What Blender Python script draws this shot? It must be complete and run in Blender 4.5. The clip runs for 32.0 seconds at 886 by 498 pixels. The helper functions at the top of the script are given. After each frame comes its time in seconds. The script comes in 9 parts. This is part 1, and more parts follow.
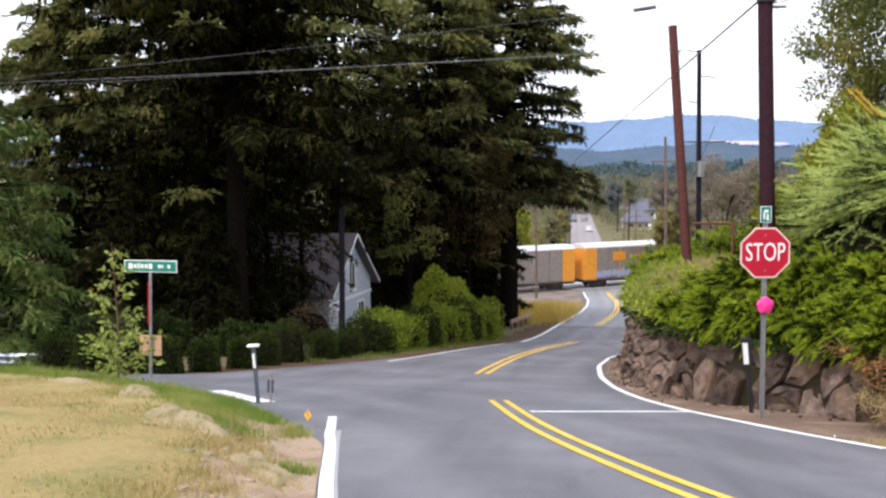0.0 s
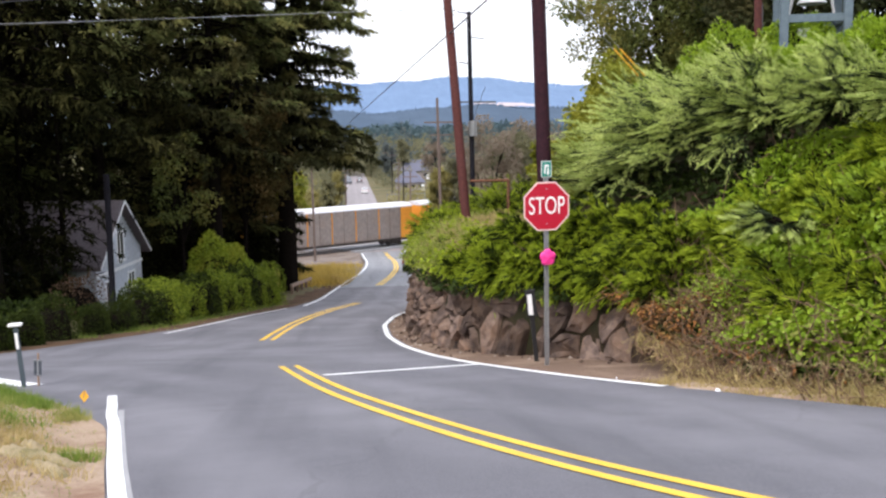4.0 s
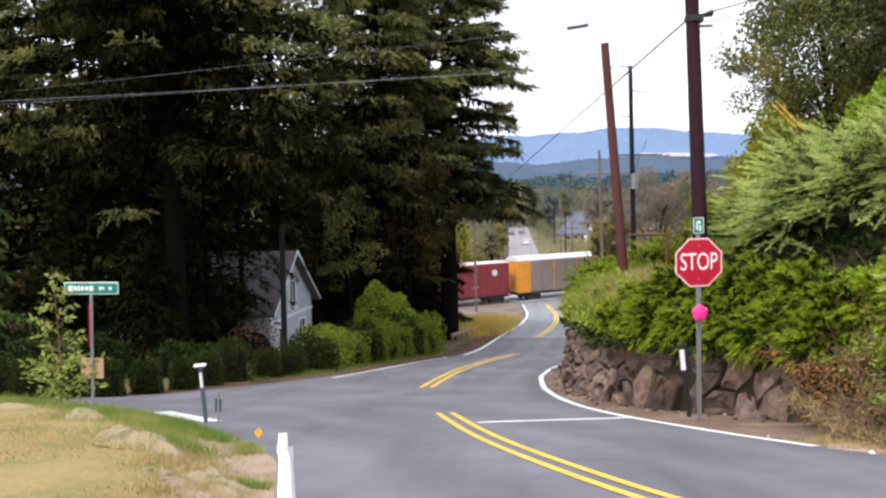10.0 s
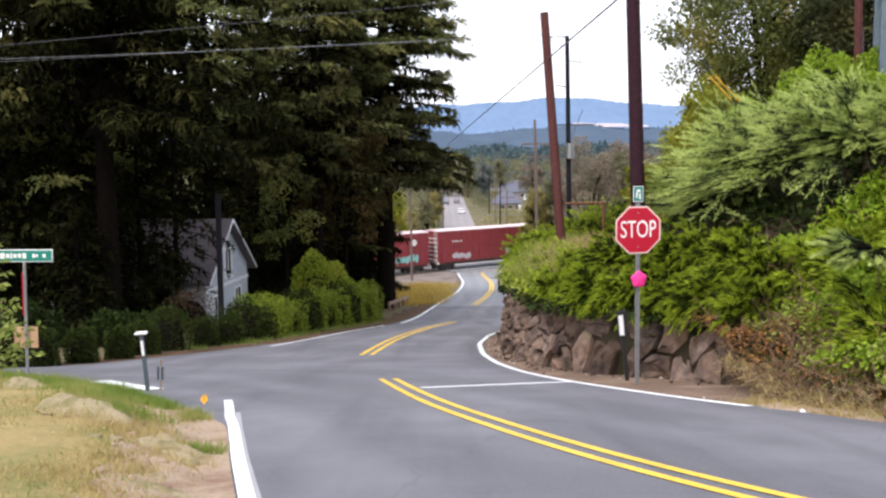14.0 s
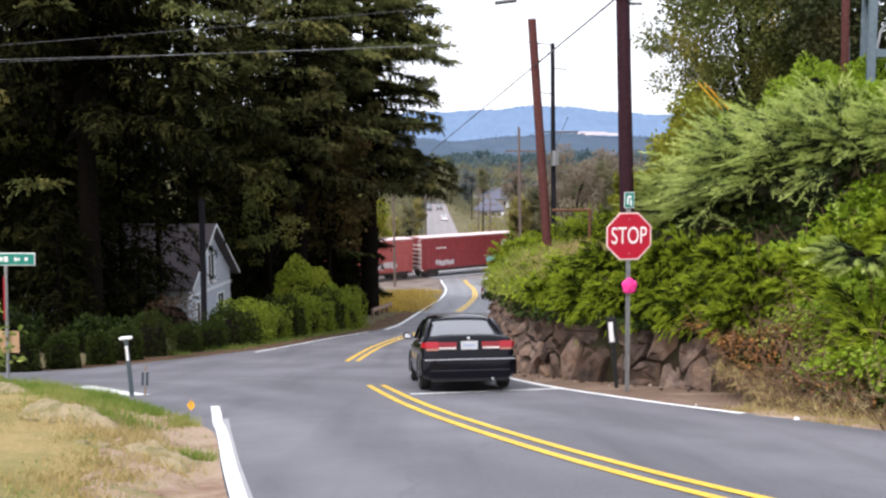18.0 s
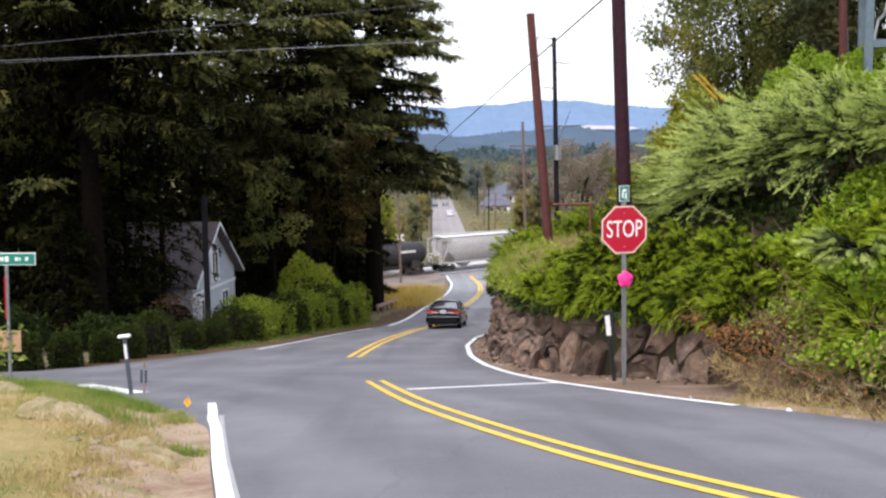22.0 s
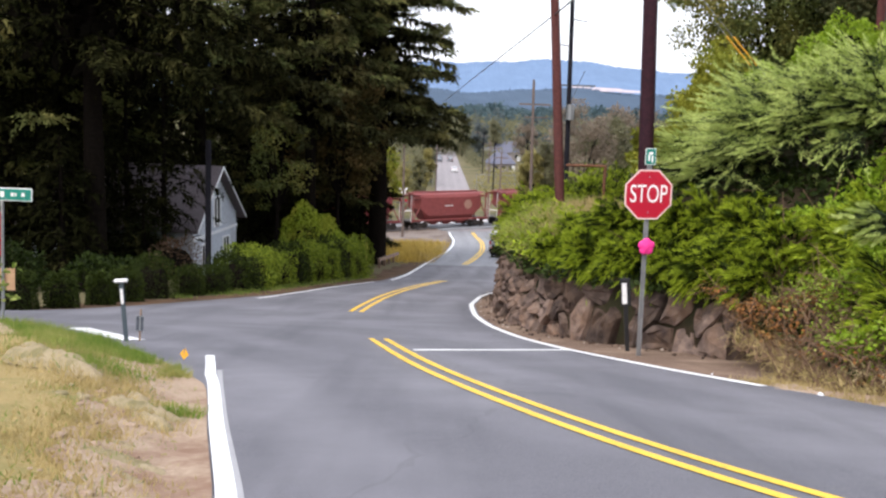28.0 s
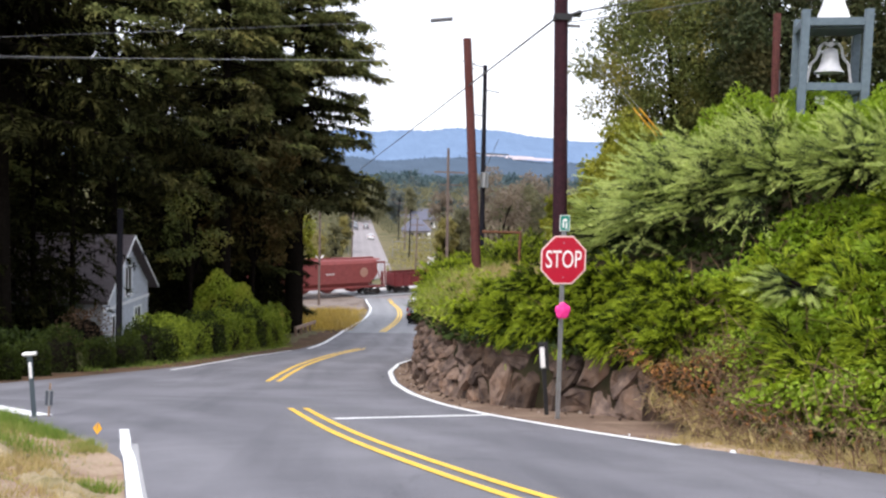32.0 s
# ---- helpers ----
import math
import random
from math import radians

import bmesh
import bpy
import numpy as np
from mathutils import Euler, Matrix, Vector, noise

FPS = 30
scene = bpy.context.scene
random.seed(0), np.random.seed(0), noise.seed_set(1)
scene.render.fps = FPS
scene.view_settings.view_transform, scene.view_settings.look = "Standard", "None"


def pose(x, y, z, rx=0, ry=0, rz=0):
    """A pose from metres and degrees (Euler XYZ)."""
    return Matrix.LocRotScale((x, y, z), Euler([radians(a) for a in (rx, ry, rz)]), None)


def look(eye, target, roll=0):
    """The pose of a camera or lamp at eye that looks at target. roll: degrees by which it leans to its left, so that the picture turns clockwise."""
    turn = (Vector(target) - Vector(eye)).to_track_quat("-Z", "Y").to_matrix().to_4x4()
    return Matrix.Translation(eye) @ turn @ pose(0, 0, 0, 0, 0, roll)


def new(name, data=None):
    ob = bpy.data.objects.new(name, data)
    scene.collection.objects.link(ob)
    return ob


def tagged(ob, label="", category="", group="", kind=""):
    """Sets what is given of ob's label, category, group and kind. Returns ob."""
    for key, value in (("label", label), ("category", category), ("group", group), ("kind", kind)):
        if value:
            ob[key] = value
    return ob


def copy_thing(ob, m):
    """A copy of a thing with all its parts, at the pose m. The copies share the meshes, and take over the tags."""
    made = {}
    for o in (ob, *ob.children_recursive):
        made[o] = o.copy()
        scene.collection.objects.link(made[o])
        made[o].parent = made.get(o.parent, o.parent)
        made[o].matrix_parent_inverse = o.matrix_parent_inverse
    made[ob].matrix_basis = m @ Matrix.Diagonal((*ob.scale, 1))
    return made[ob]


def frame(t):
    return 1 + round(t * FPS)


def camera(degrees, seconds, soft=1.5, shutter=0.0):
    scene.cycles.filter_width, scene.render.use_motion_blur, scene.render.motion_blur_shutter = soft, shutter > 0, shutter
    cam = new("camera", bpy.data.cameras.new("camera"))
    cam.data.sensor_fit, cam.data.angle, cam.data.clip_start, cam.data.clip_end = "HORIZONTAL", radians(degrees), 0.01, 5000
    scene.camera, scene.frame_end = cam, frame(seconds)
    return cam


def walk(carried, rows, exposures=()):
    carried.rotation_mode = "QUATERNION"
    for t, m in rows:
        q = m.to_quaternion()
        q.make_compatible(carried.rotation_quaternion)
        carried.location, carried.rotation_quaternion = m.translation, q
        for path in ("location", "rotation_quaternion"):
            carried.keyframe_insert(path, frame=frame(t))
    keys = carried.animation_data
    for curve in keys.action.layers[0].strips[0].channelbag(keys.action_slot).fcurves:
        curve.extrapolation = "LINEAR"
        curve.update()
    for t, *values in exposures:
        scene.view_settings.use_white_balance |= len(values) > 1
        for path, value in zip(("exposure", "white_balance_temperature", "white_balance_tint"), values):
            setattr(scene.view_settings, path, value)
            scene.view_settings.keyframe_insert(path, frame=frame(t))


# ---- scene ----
cam = camera(50.83, 32.0, soft=2.4)


def aim(x, y, z, turn, tilt, roll):
    """Pose of a camera at x, y, z: turned to the right, tilted up and leaning, in degrees."""
    return pose(x, y, z, 0, 0, -turn) @ pose(0, 0, 0, 90 + tilt) @ pose(0, 0, 0, 0, 0, roll)


# seconds, place, turn, tilt, roll
STANCE = [
    (0.0, 0.209, -0.033, 0.021, -6.65, -4.87, -0.25),
    (0.5, 0.220, -0.128, 0.054, -7.57, -4.68, -0.33),
    (1.0, 0.187, -0.082, 0.052, -6.99, -3.39, 0.44),
    (1.2, 0.131, 0.171, 0.036, -4.93, -1.64, 1.46),
    (1.5, -0.006, 0.146, 0.007, 0.06, 0.95, 2.51),
    (1.7, -0.050, 0.175, -0.015, 3.89, -0.67, 2.24),
    (2.0, -0.004, 0.113, -0.028, 8.06, -4.45, 1.67),
    (2.5, 0.037, 0.207, -0.029, 9.23, -5.90, 0.78),
    (3.0, 0.062, 0.384, -0.032, 8.49, -6.06, 0.23),
    (3.5, 0.041, 0.278, -0.036, 7.74, -6.60, -0.43),
    (5.5, -0.001, 0.271, -0.082, 5.18, -8.59, -0.75),
    (6.0, 0.003, 0.278, -0.062, 4.50, -8.30, -0.71),
    (6.5, 0.011, 0.286, -0.049, 3.52, -7.99, -0.90),
    (7.0, 0.025, 0.290, -0.017, 2.19, -7.73, -1.51),
    (7.5, 0.019, 0.339, 0.005, 0.38, -7.23, -2.27),
    (7.8, -0.013, 0.464, 0.018, -1.11, -3.99, -2.85),
    (8.0, 0.030, 0.226, 0.081, -2.33, -1.69, -3.35),
    (8.2, 0.019, -0.048, 0.096, -3.07, -2.11, -3.12),
    (8.5, 0.059, -0.395, 0.106, -3.96, -3.12, -2.76),
    (9.0, 0.113, -0.375, 0.085, -3.96, -3.68, -2.07),
    (9.5, 0.119, -0.317, 0.074, -3.33, -3.82, -1.33),
    (10.0, 0.132, -0.321, 0.055, -2.84, -4.00, -1.09),
    (10.5, 0.131, -0.351, 0.049, -2.36, -4.28, -0.99),
    (11.0, 0.132, -0.376, 0.033, -1.91, -4.54, -0.96),
    (11.5, 0.128, -0.373, 0.024, -1.45, -4.82, -0.84),
    (12.0, 0.142, -0.368, 0.024, -1.06, -5.12, -0.83),
    (12.5, 0.134, -0.367, 0.023, -0.59, -5.40, -0.77),
    (13.0, 0.094, -0.383, 0.012, -0.02, -5.65, -0.64),
    (13.5, 0.050, -0.386, 0.011, 0.53, -5.90, -0.67),
    (14.0, -0.028, -0.416, 0.034, 1.17, -5.96, -0.64),
    (14.5, -0.175, -0.465, 0.050, 1.95, -5.90, -0.60),
    (16.5, -0.268, -0.301, 0.003, 2.46, -5.08, -0.43),
    (17.0, -0.265, -0.330, 0.008, 2.46, -4.84, -0.24),
    (17.5, -0.227, -0.328, 0.011, 2.40, -4.62, -0.12),
    (18.0, -0.150, -0.293, -0.004, 2.28, -5.54, -0.21),
    (18.5, -0.084, -0.281, -0.004, 2.14, -6.55, -0.41),
    (19.0, -0.058, -0.283, 0.001, 2.06, -6.47, -0.64),
    (19.5, -0.024, -0.301, 0.014, 1.96, -6.37, -0.82),
    (20.0, -0.003, -0.296, -0.012, 1.88, -6.14, -0.75),
    (20.5, 0.018, -0.278, -0.010, 1.84, -6.01, -0.89),
    (21.0, 0.022, -0.313, -0.006, 1.84, -5.93, -0.83),
    (21.5, 0.030, -0.320, -0.013, 1.83, -5.86, -0.85),
    (22.0, 0.028, -0.340, -0.008, 1.85, -5.80, -0.85),
    (22.5, 0.022, -0.337, 0.002, 1.87, -5.76, -0.79),
    (23.0, 0.020, -0.321, -0.015, 1.86, -5.63, -0.61),
    (23.5, 0.007, -0.288, -0.024, 1.84, -5.37, -0.54),
    (24.0, -0.015, -0.260, -0.025, 1.79, -4.87, -0.56),
    (24.5, -0.063, -0.228, -0.025, 1.82, -4.80, -0.66),
    (25.0, -0.088, -0.209, -0.021, 1.86, -6.03, -0.70),
    (25.5, -0.102, -0.204, -0.022, 1.90, -6.91, -0.78),
    (27.5, -0.127, 0.183, -0.060, 1.78, -8.38, 1.09),
    (28.0, -0.143, 0.333, -0.067, 1.82, -8.52, 1.92),
    (28.5, -0.087, 0.456, -0.079, 2.95, -8.20, 2.56),
    (29.0, -0.068, 0.454, -0.057, 5.23, -7.60, 2.91),
    (29.5, -0.064, 0.470, -0.048, 6.54, -6.84, 2.96),
    (30.0, -0.036, 0.478, -0.046, 6.73, -6.28, 2.81),
    (30.5, -0.084, 0.428, -0.074, 6.83, -5.60, 2.87),
    (31.0, -0.095, 0.380, -0.057, 6.77, -5.11, 2.78),
    (31.5, -0.145, 0.315, -0.044, 6.75, -4.69, 2.30),
    (32.0, -0.201, 0.216, -0.056, 6.85, -4.25, 1.81),
]
walk(cam, [(r[0], aim(*r[1:])) for r in STANCE])

# ---------------------------------------------------------------- light
EXPOSURE = 0.7
scene.view_settings.exposure = EXPOSURE
scene.view_settings.use_white_balance = True
scene.view_settings.white_balance_temperature = 6350
scene.view_settings.white_balance_tint = 13
SUN_HEIGHT, SUN_TURN = 50, 212          # degrees: height, direction of the light's source seen from above (0 = +y, clockwise)

world = bpy.data.worlds.new("overcast_sky")
scene.world = world
world.use_nodes = True
wn, wl = world.node_tree.nodes, world.node_tree.links
wn.clear()
w_out = wn.new("ShaderNodeOutputWorld")
w_bg = wn.new("ShaderNodeBackground")
w_sky = wn.new("ShaderNodeTexSky")
w_sky.sky_type = "NISHITA"
w_sky.sun_disc = False
w_sky.sun_elevation = radians(SUN_HEIGHT)
w_sky.sun_rotation = radians(SUN_TURN)
w_sky.air_density, w_sky.dust_density = 1.2, 4.0
w_mix = wn.new("ShaderNodeMix")
w_mix.data_type = "RGBA"
w_mix.inputs["Factor"].default_value = 0.72
w_mix.inputs["B"].default_value = (9.6, 9.8, 10.4, 1)
wl.new(w_sky.outputs[0], w_mix.inputs["A"])
wl.new(w_mix.outputs["Result"], w_bg.inputs["Color"])
w_bg.inputs["Strength"].default_value = 0.12
wl.new(w_bg.outputs[0], w_out.inputs[0])

sun_data = bpy.data.lights.new("sun", "SUN")
sun_data.energy, sun_data.angle, sun_data.color = 1.7, radians(14), (1.0, 0.96, 0.9)
sun = new("sun", sun_data)
a, e = radians(SUN_TURN), radians(SUN_HEIGHT)
sun.matrix_world = look((0, 0, 60), (-math.sin(a) * math.cos(e) * 40, -math.cos(a) * math.cos(e) * 40, 60 - math.sin(e) * 40))


# ---------------------------------------------------------------- materials
def base_nodes(name, rough, metal):
    m = bpy.data.materials.new(name)
    m.use_nodes = True
    n, l = m.node_tree.nodes, m.node_tree.links
    b = n["Principled BSDF"]
    b.inputs["Roughness"].default_value = rough
    b.inputs["Metallic"].default_value = metal
    return m, n, l, b


def rgba(c):
    return (c[0], c[1], c[2], 1)


def mixed(n, l, kind, fac, a, b):
    x = n.new("ShaderNodeMix")
    x.data_type, x.blend_type = "RGBA", kind
    for key, v in (("Factor", fac), ("A", a), ("B", b)):
        if isinstance(v, (int, float)):
            x.inputs[key].default_value = v
        elif isinstance(v, tuple):
            x.inputs[key].default_value = rgba(v)
        else:
            l.new(v, x.inputs[key])
    return x.outputs["Result"]


def noise_of(n, l, vec, scale, detail=4.0, rough=0.6):
    t = n.new("ShaderNodeTexNoise")
    t.inputs["Scale"].default_value, t.inputs["Detail"].default_value, t.inputs["Roughness"].default_value = scale, detail, rough
    l.new(vec, t.inputs["Vector"])
    return t.outputs["Fac"]


def ramped(n, l, fac, lo, hi):
    r = n.new("ShaderNodeMapRange")
    r.inputs["From Min"].default_value, r.inputs["From Max"].default_value = lo, hi
    l.new(fac, r.inputs["Value"])
    return r.outputs["Result"]


def surface(name, c1, c2, scale=6.0, rough=0.7, metal=0.0, bump=0.15, grime=(0.3, 0.25, 0.2), dirt=0.35, dirt_scale=0.7, vary=0.0, spec=0.4):
    """Two tones of grain, blotches of grime at a larger size, and a fine relief."""
    m, n, l, b = base_nodes(name, rough, metal)
    co = n.new("ShaderNodeTexCoord").outputs["Object"]
    fine = noise_of(n, l, co, scale)
    col = mixed(n, l, "MIX", ramped(n, l, fine, 0.35, 0.65), c1, c2)
    big = ramped(n, l, noise_of(n, l, co, dirt_scale, 5.0), 0.45, 0.75)
    dim = n.new("ShaderNodeMath")
    dim.operation = "MULTIPLY"
    dim.inputs[1].default_value = dirt
    l.new(big, dim.inputs[0])
    col = mixed(n, l, "MIX", dim.outputs[0], col, tuple(x * g for x, g in zip(c1, (grime[0] * 2, grime[1] * 2, grime[2] * 2))))
    if vary:
        info = n.new("ShaderNodeObjectInfo")
        hue = n.new("ShaderNodeHueSaturation")
        hue.inputs["Saturation"].default_value = 1.0
        l.new(ramped(n, l, info.outputs["Random"], 0, 1), hue.inputs["Value"])
        r = hue.inputs["Value"].links[0].from_node
        r.inputs["To Min"].default_value, r.inputs["To Max"].default_value = 1 - vary, 1 + vary
        l.new(col, hue.inputs["Color"])
        col = hue.outputs["Color"]
    l.new(col, b.inputs["Base Color"])
    b.inputs["Specular IOR Level"].default_value = spec
    if bump:
        bp = n.new("ShaderNodeBump")
        bp.inputs["Strength"].default_value, bp.inputs["Distance"].default_value = bump, 0.02
        l.new(fine, bp.inputs["Height"])
        l.new(bp.outputs[0], b.inputs["Normal"])
    return m


def foliage(name, c1, c2, c3, clump=1.2, through_light=0.3, rough=0.6, gloss=0.12, patch=0.48):
    """Leaves: each one between two tones, with patches of a third tone at the size of a bough."""
    m, n, l, b = base_nodes(name, rough, 0)
    geo = n.new("ShaderNodeNewGeometry")
    co = n.new("ShaderNodeTexCoord").outputs["Object"]
    col = mixed(n, l, "MIX", geo.outputs["Random Per Island"], c1, c2)
    col = mixed(n, l, "MIX", ramped(n, l, noise_of(n, l, co, clump, 3.0), patch, patch + 0.22), col, c3)
    l.new(col, b.inputs["Base Color"])
    b.inputs["Specular IOR Level"].default_value = gloss
    tr = n.new("ShaderNodeBsdfTranslucent")
    l.new(col, tr.inputs["Color"])
    mx = n.new("ShaderNodeMixShader")
    mx.inputs[0].default_value = through_light
    l.new(b.outputs[0], mx.inputs[1])
    l.new(tr.outputs[0], mx.inputs[2])
    l.new(mx.outputs[0], n["Material Output"].inputs[0])
    return m


def plain(name, c, rough=0.5, metal=0.0, emit=0.0, dirt=0.2):
    m = surface(name, c, tuple(x * 0.85 for x in c), 25.0, rough, metal, 0.04, dirt=dirt)
    if emit:
        m.node_tree.nodes["Principled BSDF"].inputs["Emission Color"].default_value = rgba(c)
        m.node_tree.nodes["Principled BSDF"].inputs["Emission Strength"].default_value = emit
    return m


def asphalt_like(name, c1, c2, worn, tracks):
    m, n, l, b = base_nodes(name, 0.82, 0)
    co = n.new("ShaderNodeTexCoord").outputs["Object"]
    stones = noise_of(n, l, co, 70.0, 3.0, 0.7)
    col = mixed(n, l, "MIX", ramped(n, l, stones, 0.38, 0.62), c1, c2)
    col = mixed(n, l, "MIX", ramped(n, l, noise_of(n, l, co, 0.35, 6.0), 0.45, 0.75), col, worn)
    mp = n.new("ShaderNodeMapping")
    mp.inputs["Scale"].default_value = (1.1, 0.06, 0.2)
    mp.inputs["Rotation"].default_value = (0, 0, radians(12))
    l.new(co, mp.inputs["Vector"])
    col = mixed(n, l, "MIX", ramped(n, l, noise_of(n, l, mp.outputs[0], 1.0, 3.0), 0.5, 0.8), col, tracks)
    # wheel paths polished a little paler, along the lanes
    lane = n.new("ShaderNodeAttribute")
    lane.attribute_name = "lane"
    wave = n.new("ShaderNodeMath")
    wave.operation = "MULTIPLY_ADD"
    wave.inputs[1].default_value, wave.inputs[2].default_value = 8 * math.pi, -math.pi
    l.new(lane.outputs["Fac"], wave.inputs[0])
    peak = n.new("ShaderNodeMath")
    peak.operation = "COSINE"
    l.new(wave.outputs[0], peak.inputs[0])
    patchy = n.new("ShaderNodeMath")
    patchy.operation = "MULTIPLY"
    l.new(ramped(n, l, peak.outputs[0], -0.3, 1.6), patchy.inputs[0])
    l.new(ramped(n, l, noise_of(n, l, co, 0.5, 4.0), 0.3, 0.75), patchy.inputs[1])
    col = mixed(n, l, "MIX", patchy.outputs[0], col, tuple(x * 1.12 for x in worn))
    vo = n.new("ShaderNodeTexVoronoi")
    vo.feature = "DISTANCE_TO_EDGE"
    vo.inputs["Scale"].default_value = 0.22
    wob = n.new("ShaderNodeVectorMath")
    wob.operation = "ADD"
    l.new(co, wob.inputs[0])
    nz = n.new("ShaderNodeTexNoise")
    nz.inputs["Scale"].default_value = 1.3
    l.new(co, nz.inputs["Vector"])
    l.new(nz.outputs["Color"], wob.inputs[1])
    l.new(wob.outputs[0], vo.inputs["Vector"])
    crack = n.new("ShaderNodeMath")
    crack.operation = "LESS_THAN"
    crack.inputs[1].default_value = 0.0035
    l.new(vo.outputs["Distance"], crack.inputs[0])
    soft = n.new("ShaderNodeMath")
    soft.operation = "MULTIPLY"
    soft.inputs[1].default_value = 0.14
    l.new(crack.outputs[0], soft.inputs[0])
    col = mixed(n, l, "MIX", soft.outputs[0], col, (0.02, 0.02, 0.022))
    l.new(col, b.inputs["Base Color"])
    bp = n.new("ShaderNodeBump")
    bp.inputs["Strength"].default_value, bp.inputs["Distance"].default_value = 0.35, 0.01
    l.new(stones, bp.inputs["Height"])
    l.new(bp.outputs[0], b.inputs["Normal"])
    return m


def ground_cover(name, a, b2, c3, scale=0.45):
    m, n, l, b = base_nodes(name, 0.95, 0)
    co = n.new("ShaderNodeTexCoord").outputs["Object"]
    fine = noise_of(n, l, co, 22.0, 5.0, 0.75)
    col = mixed(n, l, "MIX", ramped(n, l, fine, 0.35, 0.65), a, b2)
    col = mixed(n, l, "MIX", ramped(n, l, noise_of(n, l, co, scale, 6.0, 0.65), 0.47, 0.66), col, c3)
    l.new(col, b.inputs["Base Color"])
    b.inputs["Specular IOR Level"].default_value = 0.1
    bp = n.new("ShaderNodeBump")
    bp.inputs["Strength"].default_value, bp.inputs["Distance"].default_value = 0.7, 0.04
    l.new(fine, bp.inputs["Height"])
    l.new(bp.outputs[0], b.inputs["Normal"])
    return m


def worn_paint(name, c, under):
    """Road paint with thin and missing spots."""
    m, n, l, b = base_nodes(name, 0.65, 0)
    co = n.new("ShaderNodeTexCoord").outputs["Object"]
    gap = ramped(n, l, noise_of(n, l, co, 14.0, 6.0, 0.7), 0.60, 0.72)
    dirt = ramped(n, l, noise_of(n, l, co, 1.2, 5.0), 0.4, 0.9)
    col = mixed(n, l, "MIX", dirt, c, tuple(x * 0.72 for x in c))
    col = mixed(n, l, "MIX", gap, col, under)
    l.new(col, b.inputs["Base Color"])
    return m


def window_glass(name, c=(0.02, 0.025, 0.03), rough=0.05):
    m, n, l, b = base_nodes(name, rough, 0)
    b.inputs["Base Color"].default_value = rgba(c)
    b.inputs["Specular IOR Level"].default_value = 0.8
    return m


M = {}
M["asphalt"] = asphalt_like("asphalt", (0.092, 0.092, 0.106), (0.145, 0.144, 0.164), (0.185, 0.182, 0.203), (0.076, 0.077, 0.090))
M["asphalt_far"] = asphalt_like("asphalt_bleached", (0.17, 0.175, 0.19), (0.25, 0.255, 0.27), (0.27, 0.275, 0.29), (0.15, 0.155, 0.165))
M["street"] = asphalt_like("street_dusty", (0.20, 0.18, 0.185), (0.265, 0.24, 0.245), (0.27, 0.245, 0.25), (0.19, 0.175, 0.18))
M["white_line"] = worn_paint("white_road_paint", (0.86, 0.87, 0.88), (0.25, 0.25, 0.26))
M["old_line"] = worn_paint("worn_white_paint", (0.36, 0.36, 0.375), (0.17, 0.17, 0.19))
M["yellow_line"] = worn_paint("yellow_road_paint", (0.80, 0.50, 0.05), (0.3, 0.22, 0.09))
M["dry_grass"] = ground_cover("dry_lawn", (0.30, 0.225, 0.095), (0.42, 0.325, 0.155), (0.20, 0.20, 0.075), 0.9)
M["dirt"] = ground_cover("bare_dirt", (0.15, 0.10, 0.075), (0.25, 0.175, 0.13), (0.31, 0.225, 0.165), 0.9)
M["dirt_pale"] = ground_cover("pale_verge_dirt", (0.34, 0.25, 0.18), (0.46, 0.355, 0.265), (0.25, 0.155, 0.11), 1.4)
M["field"] = ground_cover("field_soil", (0.12, 0.105, 0.055), (0.17, 0.145, 0.08), (0.07, 0.075, 0.035), 0.12)
# soil darkened well down for the shade under the bank's shrubs
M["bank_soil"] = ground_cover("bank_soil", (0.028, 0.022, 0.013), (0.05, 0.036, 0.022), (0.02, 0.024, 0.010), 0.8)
M["gravel"] = ground_cover("rail_gravel", (0.20, 0.165, 0.145), (0.30, 0.26, 0.235), (0.16, 0.125, 0.105), 0.5)
M["leaf_litter"] = ground_cover("leaf_litter", (0.09, 0.055, 0.035), (0.16, 0.10, 0.06), (0.05, 0.035, 0.02), 0.9)
M["stone"] = surface("basalt_stone", (0.168, 0.122, 0.098), (0.064, 0.047, 0.042), 5.0, 0.95, 0, 0.8, (0.62, 0.50, 0.36), 0.55, 1.9, vary=0.5, spec=0.1)
M["bark"] = surface("conifer_bark", (0.015, 0.012, 0.010), (0.007, 0.006, 0.005), 9.0, 0.95, 0, 0.6, spec=0.0)
M["twig"] = surface("dry_twig", (0.22, 0.14, 0.09), (0.13, 0.085, 0.055), 12.0, 0.9, 0, 0.3, spec=0.1)
M["pole_red"] = surface("tarred_red_brown_pole", (0.125, 0.045, 0.040), (0.070, 0.027, 0.026), 18.0, 0.8, 0, 0.5, dirt_scale=0.6, spec=0.15)
M["pole_dark"] = surface("tarred_dark_pole", (0.040, 0.014, 0.020), (0.022, 0.009, 0.014), 18.0, 0.8, 0, 0.5, dirt_scale=0.6, spec=0.15)
M["pole_black"] = surface("blackened_pole", (0.022, 0.021, 0.028), (0.012, 0.012, 0.016), 18.0, 0.9, 0, 0.4, spec=0.1)
M["pole_grey"] = surface("weathered_pole", (0.19, 0.145, 0.125), (0.125, 0.095, 0.085), 15.0, 0.85, 0, 0.4, spec=0.2)
M["cable"] = plain("cable_sheath", (0.10, 0.10, 0.11), 0.6)
M["cable_pale"] = plain("bare_strand", (0.12, 0.125, 0.14), 0.6, 0.2)
M["strand"] = plain("weathered_strand", (0.24, 0.25, 0.27), 0.6, 0.2)
